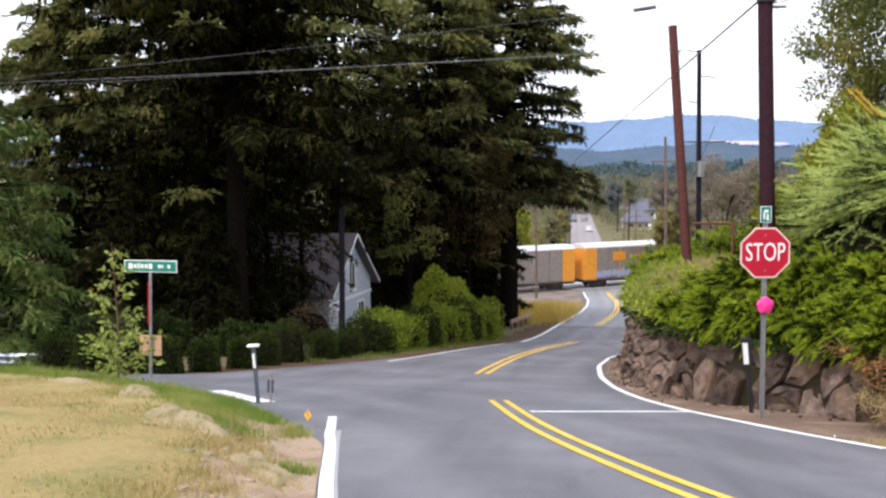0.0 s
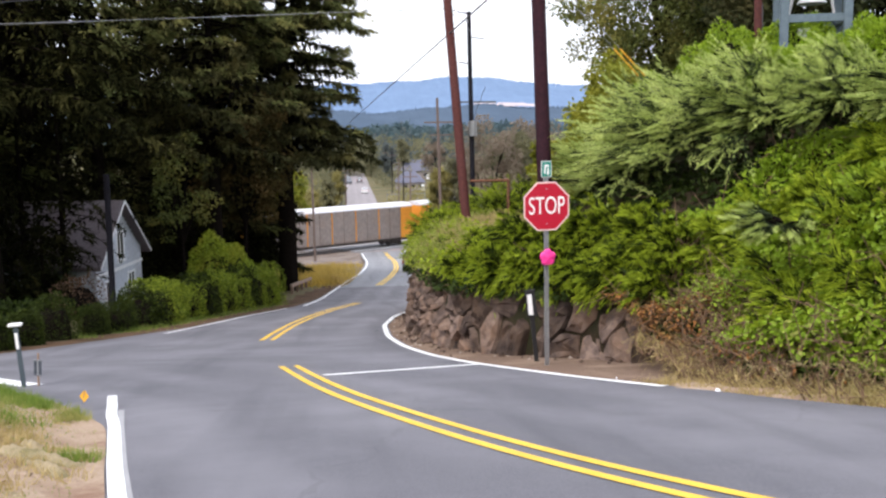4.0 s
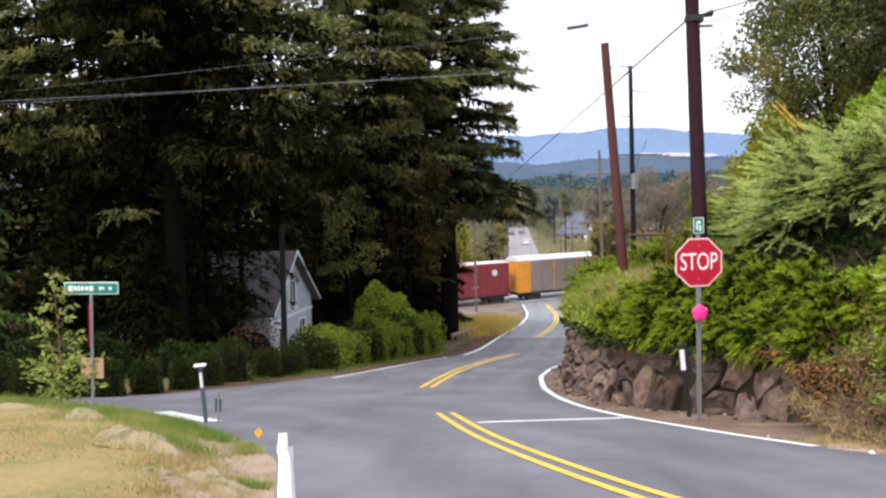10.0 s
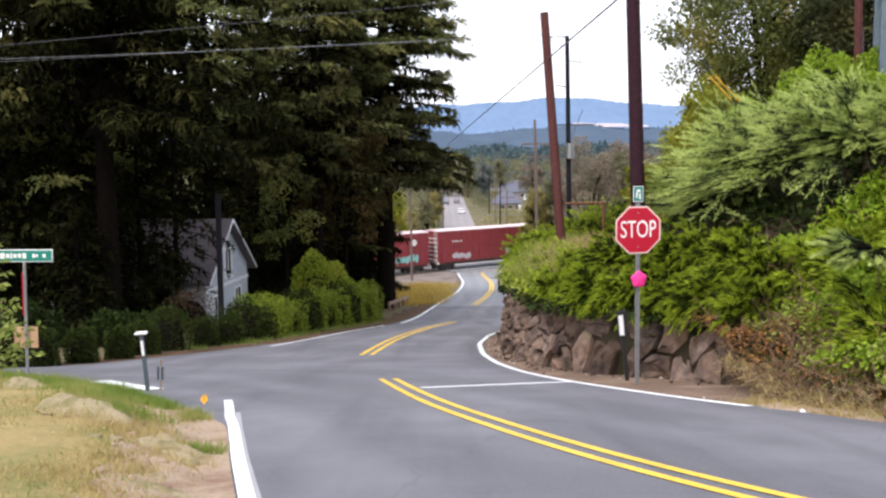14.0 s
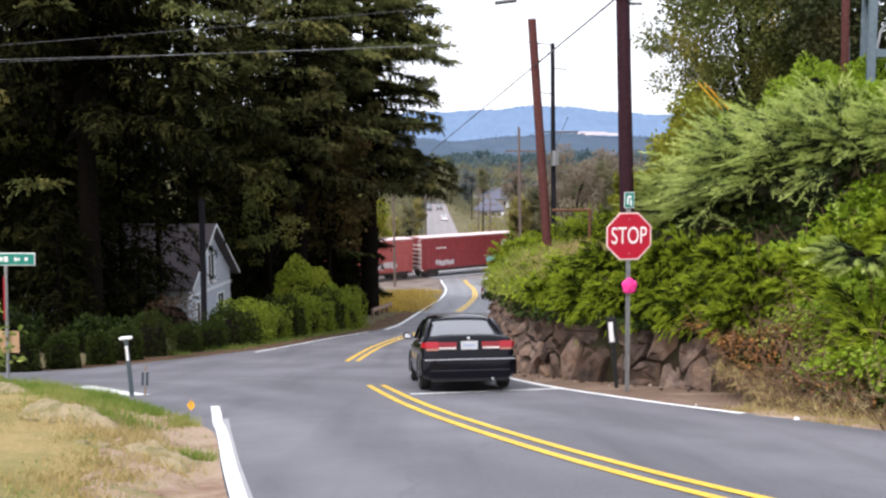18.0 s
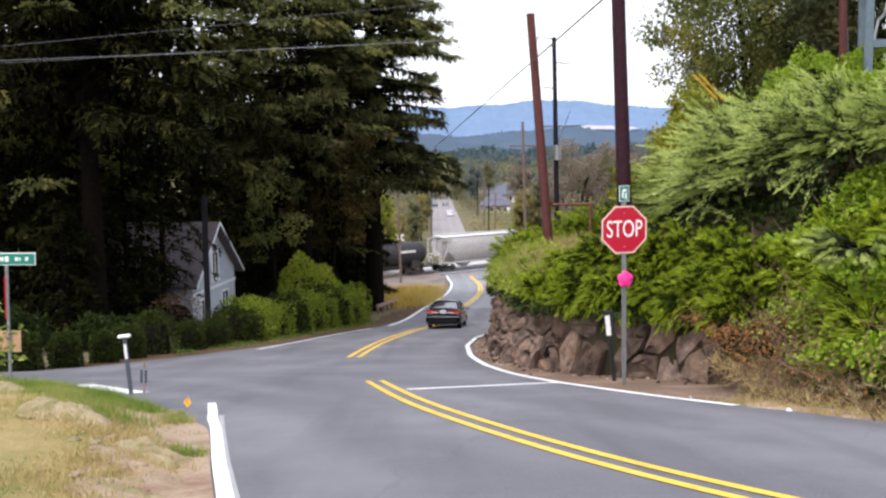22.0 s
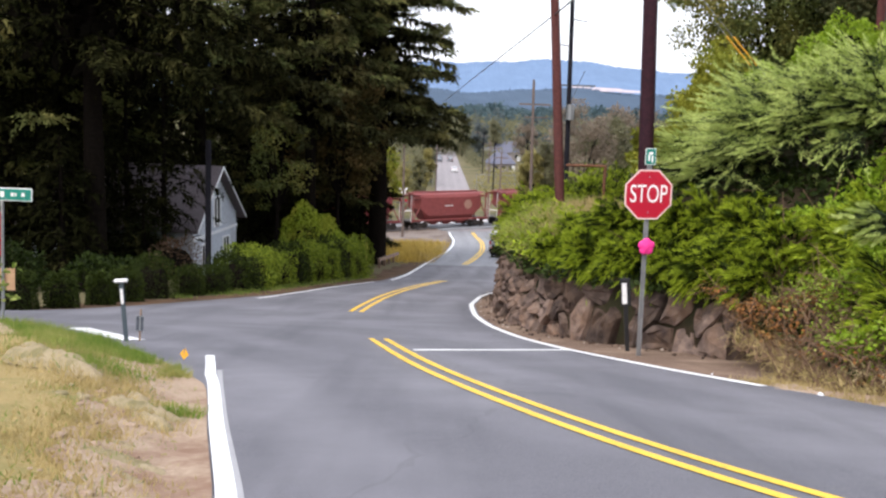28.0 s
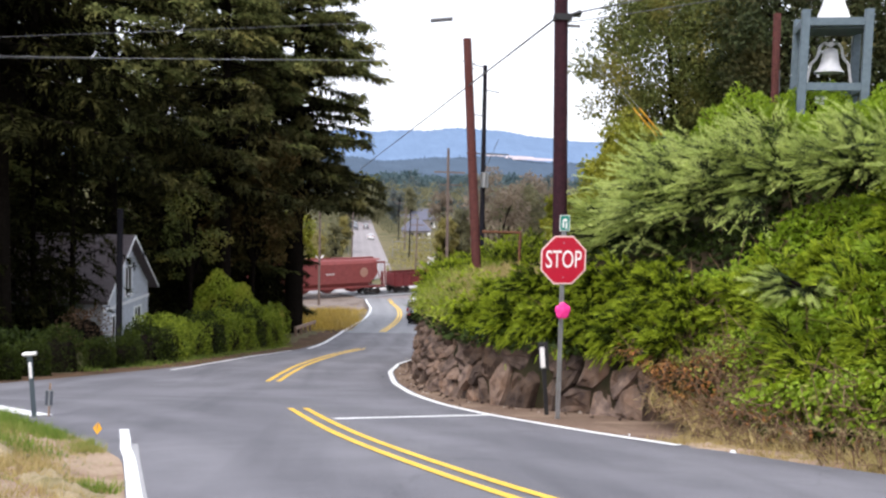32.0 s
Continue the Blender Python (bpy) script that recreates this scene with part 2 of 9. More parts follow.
M["steel"] = surface("galvanised_steel", (0.42, 0.43, 0.44), (0.32, 0.33, 0.34), 14.0, 0.45, 0.7, 0.1)
M["dull_steel"] = surface("dull_steel", (0.25, 0.25, 0.26), (0.17, 0.17, 0.18), 14.0, 0.6, 0.4, 0.15)
M["rail_blue"] = surface("bluish_galvanised_rail", (0.36, 0.39, 0.46), (0.20, 0.22, 0.28), 5.0, 0.35, 0.6, 0.1)
M["rust"] = surface("rusted_steel", (0.20, 0.085, 0.045), (0.11, 0.05, 0.03), 10.0, 0.85, 0.2, 0.3)
M["stop_red"] = plain("sign_red", (0.47, 0.010, 0.034), 0.4, dirt=0.1)
M["sign_white"] = plain("sign_white", (0.86, 0.85, 0.84), 0.45, dirt=0.1)
M["sign_pink_rim"] = plain("sign_faded_rim", (0.86, 0.62, 0.58), 0.5, dirt=0.1)
M["sign_green"] = plain("sign_green", (0.012, 0.22, 0.17), 0.4, dirt=0.1)
M["balloon_pink"] = plain("balloon_pink", (0.92, 0.05, 0.30), 0.35, dirt=0.0)
M["flag_yellow"] = plain("flag_yellow", (0.85, 0.42, 0.03), 0.5)
M["post_slate"] = plain("slate_grey_post", (0.065, 0.085, 0.10), 0.55)
M["black"] = plain("black_plastic", (0.018, 0.018, 0.02), 0.5)
M["board_tan"] = surface("faded_board", (0.52, 0.33, 0.19), (0.42, 0.25, 0.14), 8.0, 0.8)
M["blue_grey"] = surface("blue_grey_painted_wood", (0.115, 0.155, 0.19), (0.085, 0.12, 0.15), 12.0, 0.6, 0, 0.12)
M["bell"] = surface("silver_painted_bell", (0.55, 0.56, 0.60), (0.45, 0.46, 0.50), 9.0, 0.4, 0.0, 0.05)
M["siding"] = surface("pale_siding", (0.57, 0.615, 0.69), (0.46, 0.50, 0.57), 4.0, 0.7, 0, 0.1, dirt=0.5)
M["siding_dark"] = surface("grey_siding", (0.30, 0.27, 0.27), (0.21, 0.185, 0.185), 4.0, 0.8, 0, 0.1)
M["roof"] = surface("grey_shingle", (0.145, 0.15, 0.20), (0.10, 0.105, 0.145), 14.0, 0.9, 0, 0.4)
M["roof_pale"] = surface("faded_shingle", (0.19, 0.162, 0.175), (0.12, 0.102, 0.11), 14.0, 0.9, 0, 0.4, dirt=0.5)
M["trim"] = plain("white_trim", (0.88, 0.90, 0.93), 0.55)
M["glass"] = window_glass("dark_window_glass")
M["litter"] = plain("white_litter", (0.8, 0.82, 0.86), 0.6)
M["wood_rail"] = surface("weathered_timber", (0.33, 0.23, 0.17), (0.22, 0.15, 0.11), 10.0, 0.85)

M["fir"] = foliage("fir_needles", (0.018, 0.023, 0.008), (0.070, 0.078, 0.022), (0.19, 0.185, 0.05), 0.5, 0.08, 0.8, 0.0)
# needles darkened to stand in for the shade inside the stand of firs
M["fir_shaded"] = foliage("shaded_fir_needles", (0.005, 0.006, 0.003), (0.026, 0.027, 0.010), (0.085, 0.080, 0.027), 0.5, 0.05, 0.8, 0.0, 0.54)
M["fir_tip"] = foliage("lit_fir_tips", (0.055, 0.070, 0.025), (0.19, 0.205, 0.072), (0.27, 0.24, 0.082), 0.45, 0.28, 0.8, 0.0)
M["fir_cool"] = foliage("cool_green_fir_needles", (0.017, 0.019, 0.009), (0.078, 0.080, 0.034), (0.17, 0.155, 0.058), 0.5, 0.08, 0.8, 0.0)
M["fir_brown"] = foliage("browning_fir_needles", (0.022, 0.021, 0.009), (0.075, 0.066, 0.024), (0.17, 0.115, 0.045), 0.5, 0.08, 0.8, 0.0)
M["fir_inner"] = surface("shaded_crown_inside", (0.008, 0.007, 0.005), (0.005, 0.0045, 0.0035), 6.0, 0.95, 0, 0.3, spec=0.0)
M["fir_blue"] = foliage("pale_cedar_needles", (0.052, 0.088, 0.022), (0.135, 0.19, 0.048), (0.25, 0.285, 0.085), 0.7, 0.25)
M["maple"] = foliage("olive_leaves", (0.062, 0.082, 0.024), (0.165, 0.185, 0.05), (0.30, 0.26, 0.065), 0.5, 0.35)
M["maple_dark"] = foliage("dark_olive_leaves", (0.022, 0.032, 0.014), (0.075, 0.092, 0.036), (0.13, 0.115, 0.045), 0.6, 0.25)
M["maple_yellow"] = foliage("yellowing_leaves", (0.16, 0.18, 0.02), (0.33, 0.32, 0.04), (0.12, 0.17, 0.03), 0.6, 0.35)
# haze put into these far colours: woods paler, conifers and last belt bluer
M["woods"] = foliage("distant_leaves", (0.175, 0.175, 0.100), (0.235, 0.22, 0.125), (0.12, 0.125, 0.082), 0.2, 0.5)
M["woods_dark"] = foliage("hazy_conifer_needles", (0.105, 0.126, 0.130), (0.13, 0.148, 0.142), (0.09, 0.112, 0.124), 0.06, 0.45)
M["woods_yellow"] = foliage("distant_yellowing_leaves", (0.26, 0.235, 0.085), (0.33, 0.285, 0.11), (0.19, 0.185, 0.08), 0.12, 0.5)
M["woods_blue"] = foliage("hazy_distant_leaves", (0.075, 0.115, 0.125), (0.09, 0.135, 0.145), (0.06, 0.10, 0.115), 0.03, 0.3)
M["woods_brown"] = foliage("brownish_leaves", (0.22, 0.175, 0.135), (0.265, 0.215, 0.16), (0.15, 0.135, 0.10), 0.15, 0.45)
M["juniper"] = foliage("grey_green_juniper", (0.25, 0.33, 0.088), (0.62, 0.71, 0.225), (0.71, 0.78, 0.275), 1.3, 0.34)
# near-black inner leaves carry the shade of the hollows in their colour
M["juniper_inner"] = foliage("shaded_inner_juniper", (0.010, 0.017, 0.008), (0.055, 0.080, 0.032), (0.030, 0.044, 0.018), 1.3, 0.1)
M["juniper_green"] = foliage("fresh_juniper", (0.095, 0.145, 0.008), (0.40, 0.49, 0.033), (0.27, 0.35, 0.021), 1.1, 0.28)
M["juniper_shade"] = foliage("shaded_green_juniper", (0.007, 0.014, 0.001), (0.046, 0.070, 0.005), (0.024, 0.038, 0.003), 1.1, 0.1)
M["ivy"] = foliage("ivy_leaves", (0.16, 0.255, 0.012), (0.31, 0.43, 0.033), (0.22, 0.33, 0.02), 0.8, 0.35, 0.45, 0.25)
# cover darkened in colour for the shade below shrubs and firs
M["shade_cover"] = foliage("shaded_evergreen_cover", (0.010, 0.018, 0.003), (0.036, 0.056, 0.009), (0.026, 0.040, 0.007), 1.2, 0.12)
M["ivy_dry"] = foliage("dry_vine_leaves", (0.055, 0.028, 0.012), (0.40, 0.18, 0.060), (0.20, 0.15, 0.045), 1.8, 0.15)
M["ivy_faded"] = foliage("fading_vine_leaves", (0.09, 0.10, 0.014), (0.38, 0.41, 0.10), (0.19, 0.27, 0.035), 1.6, 0.25)
M["tall_grass"] = foliage("tall_pale_grass", (0.17, 0.22, 0.035), (0.46, 0.47, 0.14), (0.13, 0.20, 0.03), 1.6, 0.35)
M["green_grass"] = foliage("green_grass", (0.11, 0.19, 0.03), (0.235, 0.31, 0.06), (0.40, 0.37, 0.13), 1.5, 0.35)
M["pale_straw"] = foliage("bleached_straw", (0.50, 0.40, 0.22), (0.62, 0.51, 0.30), (0.42, 0.34, 0.16), 1.0, 0.35)
M["straw"] = foliage("straw", (0.39, 0.30, 0.13), (0.51, 0.405, 0.19), (0.29, 0.255, 0.095), 1.0, 0.35)
M["gold_weed"] = foliage("golden_weeds", (0.52, 0.36, 0.07), (0.70, 0.52, 0.13), (0.42, 0.30, 0.14), 0.4, 0.35)
M["hedge"] = foliage("hedge_leaves", (0.006, 0.012, 0.002), (0.050, 0.070, 0.009), (0.026, 0.040, 0.005), 1.3, 0.2)
M["bush"] = foliage("bright_bush_leaves", (0.13, 0.18, 0.014), (0.42, 0.50, 0.055), (0.38, 0.36, 0.05), 0.9, 0.45)
M["vine"] = foliage("draping_vine_leaves", (0.060, 0.095, 0.008), (0.31, 0.38, 0.04), (0.16, 0.20, 0.018), 0.9, 0.3)
M["sapling"] = foliage("sapling_leaves", (0.11, 0.17, 0.025), (0.40, 0.45, 0.13), (0.30, 0.36, 0.08), 1.5, 0.4)

for key, c1, c2 in (("rack_side", (0.255, 0.222, 0.208), (0.19, 0.165, 0.155)), ("rack_orange", (0.72, 0.31, 0.035), (0.6, 0.24, 0.03)),
                    ("rack_roof", (0.66, 0.68, 0.73), (0.54, 0.55, 0.60)), ("box_red", (0.235, 0.035, 0.042), (0.17, 0.024, 0.03)),
                    ("box_red_light", (0.33, 0.075, 0.07), (0.26, 0.055, 0.052)), ("box_roof", (0.74, 0.60, 0.62), (0.6, 0.46, 0.48)),
                    ("tank_black", (0.032, 0.03, 0.034), (0.02, 0.019, 0.022)), ("tank_top", (0.16, 0.15, 0.16), (0.1, 0.095, 0.1)), ("hopper_grey", (0.48, 0.47, 0.47), (0.38, 0.37, 0.37)),
                    ("hopper_red", (0.225, 0.050, 0.048), (0.17, 0.038, 0.036)), ("hopper_maroon", (0.20, 0.035, 0.04), (0.14, 0.024, 0.028)),
                    ("hopper_white", (0.62, 0.61, 0.58), (0.48, 0.47, 0.45)), ("beam_yellow", (0.70, 0.43, 0.11), (0.56, 0.32, 0.08)),
                    ("wheels_dark", (0.05, 0.04, 0.036), (0.03, 0.026, 0.024)), ("rack_end_dark", (0.06, 0.05, 0.07), (0.04, 0.035, 0.05))):
    M[key] = surface(key, c1, c2, 3.0, 0.65, 0.0, 0.06, (0.5, 0.42, 0.36), 0.5, 0.5)
M["tan_mark"] = plain("faded_emblem", (0.36, 0.20, 0.15), 0.6)
M["pale_mark"] = plain("pale_lettering", (0.72, 0.70, 0.68), 0.6)
M["graffiti_teal"] = plain("teal_spray_paint", (0.22, 0.48, 0.46), 0.6)
M["graffiti_blue"] = plain("blue_grey_spray_paint", (0.33, 0.37, 0.50), 0.6)
M["graffiti_grey"] = plain("grey_spray_paint", (0.46, 0.42, 0.44), 0.6)

M["car_black"] = surface("black_car_paint", (0.003, 0.003, 0.006), (0.004, 0.004, 0.007), 30.0, 0.1, 0.0, 0.0, spec=0.2)
M["plate_grey"] = plain("number_plate_white", (0.5, 0.51, 0.53), 0.5)
M["car_silver"] = plain("silver_car_paint", (0.34, 0.36, 0.39), 0.3, 0.3)
M["car_white"] = plain("white_car_paint", (0.78, 0.79, 0.80), 0.25)
M["car_grey"] = plain("grey_car_paint", (0.09, 0.10, 0.12), 0.25)
M["car_glass"] = window_glass("car_glass", (0.03, 0.032, 0.038), 0.03)
M["car_glass"].node_tree.nodes["Principled BSDF"].inputs["IOR"].default_value = 2.5
M["tail_red"] = plain("tail_lamp_red", (0.36, 0.012, 0.022), 0.12, emit=0.03, dirt=0)
M["tail_dark"] = plain("tail_lamp_dark_red", (0.22, 0.010, 0.016), 0.12, dirt=0)
M["tail_amber"] = plain("tail_lamp_amber", (0.36, 0.15, 0.11), 0.15, dirt=0)
M["tail_clear"] = plain("tail_lamp_clear", (0.6, 0.52, 0.5), 0.15, dirt=0)
M["chrome"] = plain("chrome", (0.7, 0.7, 0.72), 0.15, 1.0, dirt=0)
M["tyre"] = plain("tyre_rubber", (0.018, 0.018, 0.018), 0.85)
M["rim"] = plain("alloy_rim", (0.42, 0.42, 0.43), 0.35, 0.8)


# ---------------------------------------------------------------- mesh helpers
def part(name, bm, material, parent=None, label=""):
    """Links a bmesh as one mesh object under a thing or part."""
    me = bpy.data.meshes.new(name)
    bm.to_mesh(me)
    bm.free()
    me.materials.append(material)
    ob = new(name, me)
    if parent:
        ob.parent = parent
    return tagged(ob, label)


def from_arrays(name, verts, faces, material, parent=None, label="", smooth=False):
    """One mesh object from numpy arrays of corners and of quads or triangles."""
    verts, faces = np.asarray(verts, np.float32), np.asarray(faces, np.int32)
    k = faces.shape[1]
    me = bpy.data.meshes.new(name)
    me.vertices.add(len(verts))
    me.vertices.foreach_set("co", verts.ravel())
    me.loops.add(faces.size)
    me.loops.foreach_set("vertex_index", faces.ravel())
    me.polygons.add(len(faces))
    me.polygons.foreach_set("loop_start", np.arange(0, faces.size, k, dtype=np.int32))
    if smooth:
        me.polygons.foreach_set("use_smooth", np.ones(len(faces), bool))
    me.update(calc_edges=True)
    me.materials.append(material)
    ob = new(name, me)
    if parent:
        ob.parent = parent
    return tagged(ob, label)


def reuse(name, ob, parent, m=None, label=""):
    """Another object on the same mesh, under parent."""
    o = new(name, ob.data)
    o.parent = parent
    if m is not None:
        o.matrix_basis = m
    return tagged(o, label)


def empty(name, m, label, category, group="", kind=""):
    ob = new(name)
    ob.empty_display_size = 0.3
    ob.matrix_basis = m
    return tagged(ob, label, category, group, kind)


def box(bm, x0, x1, y0, y1, z0, z1, bevel=0.0, m=None):
    r = bmesh.ops.create_cube(bm, size=1.0)
    v = r["verts"]
    bmesh.ops.scale(bm, vec=(x1 - x0, y1 - y0, z1 - z0), verts=v)
    bmesh.ops.translate(bm, vec=((x0 + x1) / 2, (y0 + y1) / 2, (z0 + z1) / 2), verts=v)
    if bevel:
        ed = list({e for w in v for e in w.link_edges})
        g = bmesh.ops.bevel(bm, geom=ed, offset=bevel, segments=1, affect="EDGES", profile=0.5)
        v = [w for w in {w for f in g["faces"] for w in f.verts} | {w for w in v if w.is_valid}]
    if m is not None:
        bmesh.ops.transform(bm, matrix=m, verts=list(v))
    return v


def rod(bm, a, b, r0, r1=None, n=8):
    """A tapered round bar from a to b."""
    a, b = Vector(a), Vector(b)
    d = b - a
    q = d.to_track_quat("Z", "Y").to_matrix().to_4x4()
    r = bmesh.ops.create_cone(bm, cap_ends=True, segments=n, radius1=r0, radius2=r0 if r1 is None else r1, depth=d.length)
    bmesh.ops.transform(bm, matrix=Matrix.Translation((a + b) / 2) @ q, verts=r["verts"])
    return r["verts"]


def boxed(name, dims, material, parent, label="", bevel=0.0, m=None):
    bm = bmesh.new()
    box(bm, *dims, bevel=bevel)
    ob = part(name, bm, material, parent, label)
    if m is not None:
        ob.matrix_basis = m
    return ob


def rodded(name, a, b, r0, material, parent, r1=None, n=10, label=""):
    bm = bmesh.new()
    rod(bm, a, b, r0, r1, n)
    return part(name, bm, material, parent, label)


def loft(rings, closed=True):
    """Quads between rings of equal length; each ring is a list of points."""
    v = np.array(rings, float)
    k, n = v.shape[0], v.shape[1]
    f = []
    for i in range(k - 1):
        for j in range(n if closed else n - 1):
            a, b = i * n + j, i * n + (j + 1) % n
            f.append((a, b, b + n, a + n))
    return v.reshape(-1, 3), f


def bm_loft(rings, caps=True):
    bm = bmesh.new()
    rows = [[bm.verts.new(p) for p in ring] for ring in rings]
    n = len(rows[0])
    for i in range(len(rows) - 1):
        for j in range(n):
            bm.faces.new((rows[i][j], rows[i][(j + 1) % n], rows[i + 1][(j + 1) % n], rows[i + 1][j]))
    if caps:
        bm.faces.new(rows[0][::-1])
        bm.faces.new(rows[-1])
    bmesh.ops.recalc_face_normals(bm, faces=bm.faces)
    return bm


def shade_smooth(ob, angle=40):
    me = ob.data
    me.polygons.foreach_set("use_smooth", np.ones(len(me.polygons), bool))
    me.set_sharp_from_angle(angle=radians(angle))
    return ob


def tube(name, pts, r, material, parent=None, n=5, label=""):
    """A thin bent cable through the points."""
    pts = np.array(pts, float)
    rings = []
    for i, p in enumerate(pts):
        d = pts[min(i + 1, len(pts) - 1)] - pts[max(i - 1, 0)]
        d /= np.linalg.norm(d)
        s = np.cross(d, (0, 0, 1.0))
        s /= np.linalg.norm(s) + 1e-9
        u = np.cross(s, d)
        rings.append([p + r * (math.cos(2 * math.pi * k / n) * s + math.sin(2 * math.pi * k / n) * u) for k in range(n)])
    v, f = loft(rings)
    return from_arrays(name, v, f, material, parent, label, True)


def lettering(name, body, size, material, parent, m, depth=0.002, bold=0.0):
    cu = bpy.data.curves.new(name, "FONT")
    cu.body, cu.size, cu.align_x, cu.align_y, cu.extrude, cu.offset = body, size, "CENTER", "CENTER", depth, bold
    tmp = bpy.data.objects.new(name, cu)
    scene.collection.objects.link(tmp)
    bpy.context.view_layer.update()
    me = bpy.data.meshes.new_from_object(tmp.evaluated_get(bpy.context.evaluated_depsgraph_get()))
    bpy.data.objects.remove(tmp)
    me.materials.clear()
    me.materials.append(material)
    ob = new(name, me)
    ob.parent = parent
    ob.matrix_basis = m
    return ob


# ---------------------------------------------------------------- the lie of the land
KY = [-60, 0, 10, 16.3, 22.2, 28.2, 34.3, 43.6, 53, 62.4, 75, 100, 114, 121, 135, 160, 300, 600, 1200]
KZ = [7, -1.42, -3.0, -4.12, -5.1, -6.0, -6.86, -8.2, -9.5, -10.5, -11.75, -14.2, -15.5, -15.75, -15.8, -16.2, -17, -18, -18]
TY = np.arange(-60, 1200, 0.5)
TZ = np.interp(TY, KY, KZ)
for _ in range(30):
    TZ[1:-1] = (TZ[:-2] + TZ[1:-1] * 2 + TZ[2:]) / 4

RAIL_TURN = radians(33)
RAIL_AT = np.array([4.4, 122.3])          # where the near rail meets the road's edge line
RAIL_OUT = np.array([math.sin(RAIL_TURN), -math.cos(RAIL_TURN)])
RAIL_Z = -15.75


def slope(y):
    return np.interp(y, TY, TZ)


def height(x, y):
    """Height of the ground sheet; the railway lies in its own level strip."""
    x, y = np.asarray(x, float), np.asarray(y, float)
    z = slope(y)
    d = (x - RAIL_AT[0]) * RAIL_OUT[0] + (y - RAIL_AT[1]) * RAIL_OUT[1]
    z = np.minimum(z, RAIL_Z + np.maximum(0, d - 10) * 0.3)
    k = np.clip((22 - np.abs(d)) / 12, 0, 1)
    return z * (1 - k) + RAIL_Z * k


def lawn_lift(x, y):
    """The lawn stands a little proud of the road at its rim."""
    e = edge_left(y) - x
    return np.where((y < 19.3) & (e > 0), 0.22 * np.clip((e - 0.25) / 1.1, 0, 1), 0.0)


LY = [-40, -20, -5, 0, 1.5, 3.6, 5.4, 7.15, 8.6, 9.4, 10.05, 11.2, 12.2, 13.1, 14.05, 15.6, 17.05, 18.2, 19.0, 19.5, 21.25, 21.6, 22.8, 24.3, 28.3, 31.5, 37.5, 44.6, 50, 56.8, 67.7, 82, 101, 112, 121]
LX = [34, 15, 3, 0.02, -0.36, -0.88, -1.26, -1.68, -2.0, -2.19, -2.46, -2.99, -3.54, -4.1, -4.78, -5.95, -7.3, -9.2, -12.6, -32, -32, -9.2, -8.2, -7.5, -5.9, -4.6, -3.45, -1.65, -0.95, -0.15, 1.55, 2.85, 4.0, 4.15, 4.1]
RY = [-40, -20, -5, 0, 5, 8, 9.2, 10.6, 12, 13.4, 15.1, 17.4, 20.3, 24, 28.7, 33.3, 36.7, 40, 46, 53, 63, 72, 87, 108, 121]
RX = [56, 35, 16, 10.5, 7.2, 5.3, 4.6, 4.05, 3.45, 3.02, 2.5, 2.02, 1.74, 1.62, 1.8, 2.42, 3.3, 4.0, 4.6, 5.3, 6.4, 7.7, 9.3, 10.4, 10.6]


def edge_left(y):
    return np.interp(y, LY, LX)


def edge_right(y):
    return np.interp(y, RY, RX)


def steps(*pieces):
    out = []
    for a, b, d in pieces:
        out += list(np.arange(a, b, d))
    return np.array(out + [pieces[-1][1]])


# ground sheet, reaching the horizon
gx = steps((-4600, -600, 400), (-600, -60, 18), (-60, -14, 2), (-14, 14, 0.5), (14, 60, 2), (60, 600, 18), (600, 4600, 400))
gy = steps((-1200, -60, 60), (-60, 0, 2), (0, 30, 0.5), (30, 140, 1.5), (140, 400, 10), (400, 4700, 200))
X, Y = np.meshgrid(gx, gy)
under = (X > edge_left(Y) + 0.35) & (X < edge_right(Y) - 0.35) & (Y > -38) & (Y < 119)
Z = height(X, Y) + lawn_lift(X, Y) - 0.12 * under
far_out = np.clip((np.hypot(X, Y) - 900) / 1500, 0, 1)
Z = Z * (1 - far_out) + np.minimum(Z, -18) * far_out
Z += 0.05 * np.sin(X * 1.7 + 0.6 * Y) * np.cos(Y * 1.3) * (X < edge_left(Y) - 1.0) * (np.abs(Y) < 20)
nx, ny = len(gx), len(gy)
ii = np.arange(nx * ny).reshape(ny, nx)
quads = np.stack([ii[:-1, :-1], ii[:-1, 1:], ii[1:, 1:], ii[1:, :-1]], -1).reshape(-1, 4)
cx, cy = gx[:-1] + np.diff(gx) / 2, gy[:-1] + np.diff(gy) / 2
CX, CY = [a.ravel() for a in np.meshgrid(cx, cy)]
ground = from_arrays("ground", np.stack([X, Y, Z], -1).reshape(-1, 3), quads, M["field"], smooth=True)
tagged(ground, "sloping ground with dry lawn, dirt verges and fields", "ground", kind="structure")
for key in ("dry_grass", "dirt", "gravel", "leaf_litter"):
    ground.data.materials.append(M[key])
left_of = edge_left(CY) - CX
slot = np.zeros(len(quads), np.int32)
slot[(left_of > 0) & (CY < 19.5) & (CX > -60) & (CY > -30)] = 1
slot[(CX > edge_right(CY) - 0.6) & (CX < edge_right(CY) + 3) & (CY < 60)] = 2
slot[(left_of > -0.6) & (left_of < 1.6) & (CY > 19.6) & (CY < 70)] = 4
slot[(left_of > -0.6) & (left_of < 5) & (CY > 70) & (CY < 125)] = 3
slot[(np.abs((CX - RAIL_AT[0]) * RAIL_OUT[0] + (CY - RAIL_AT[1]) * RAIL_OUT[1]) < 9)] = 3
ground.data.polygons.foreach_set("material_index", slot)


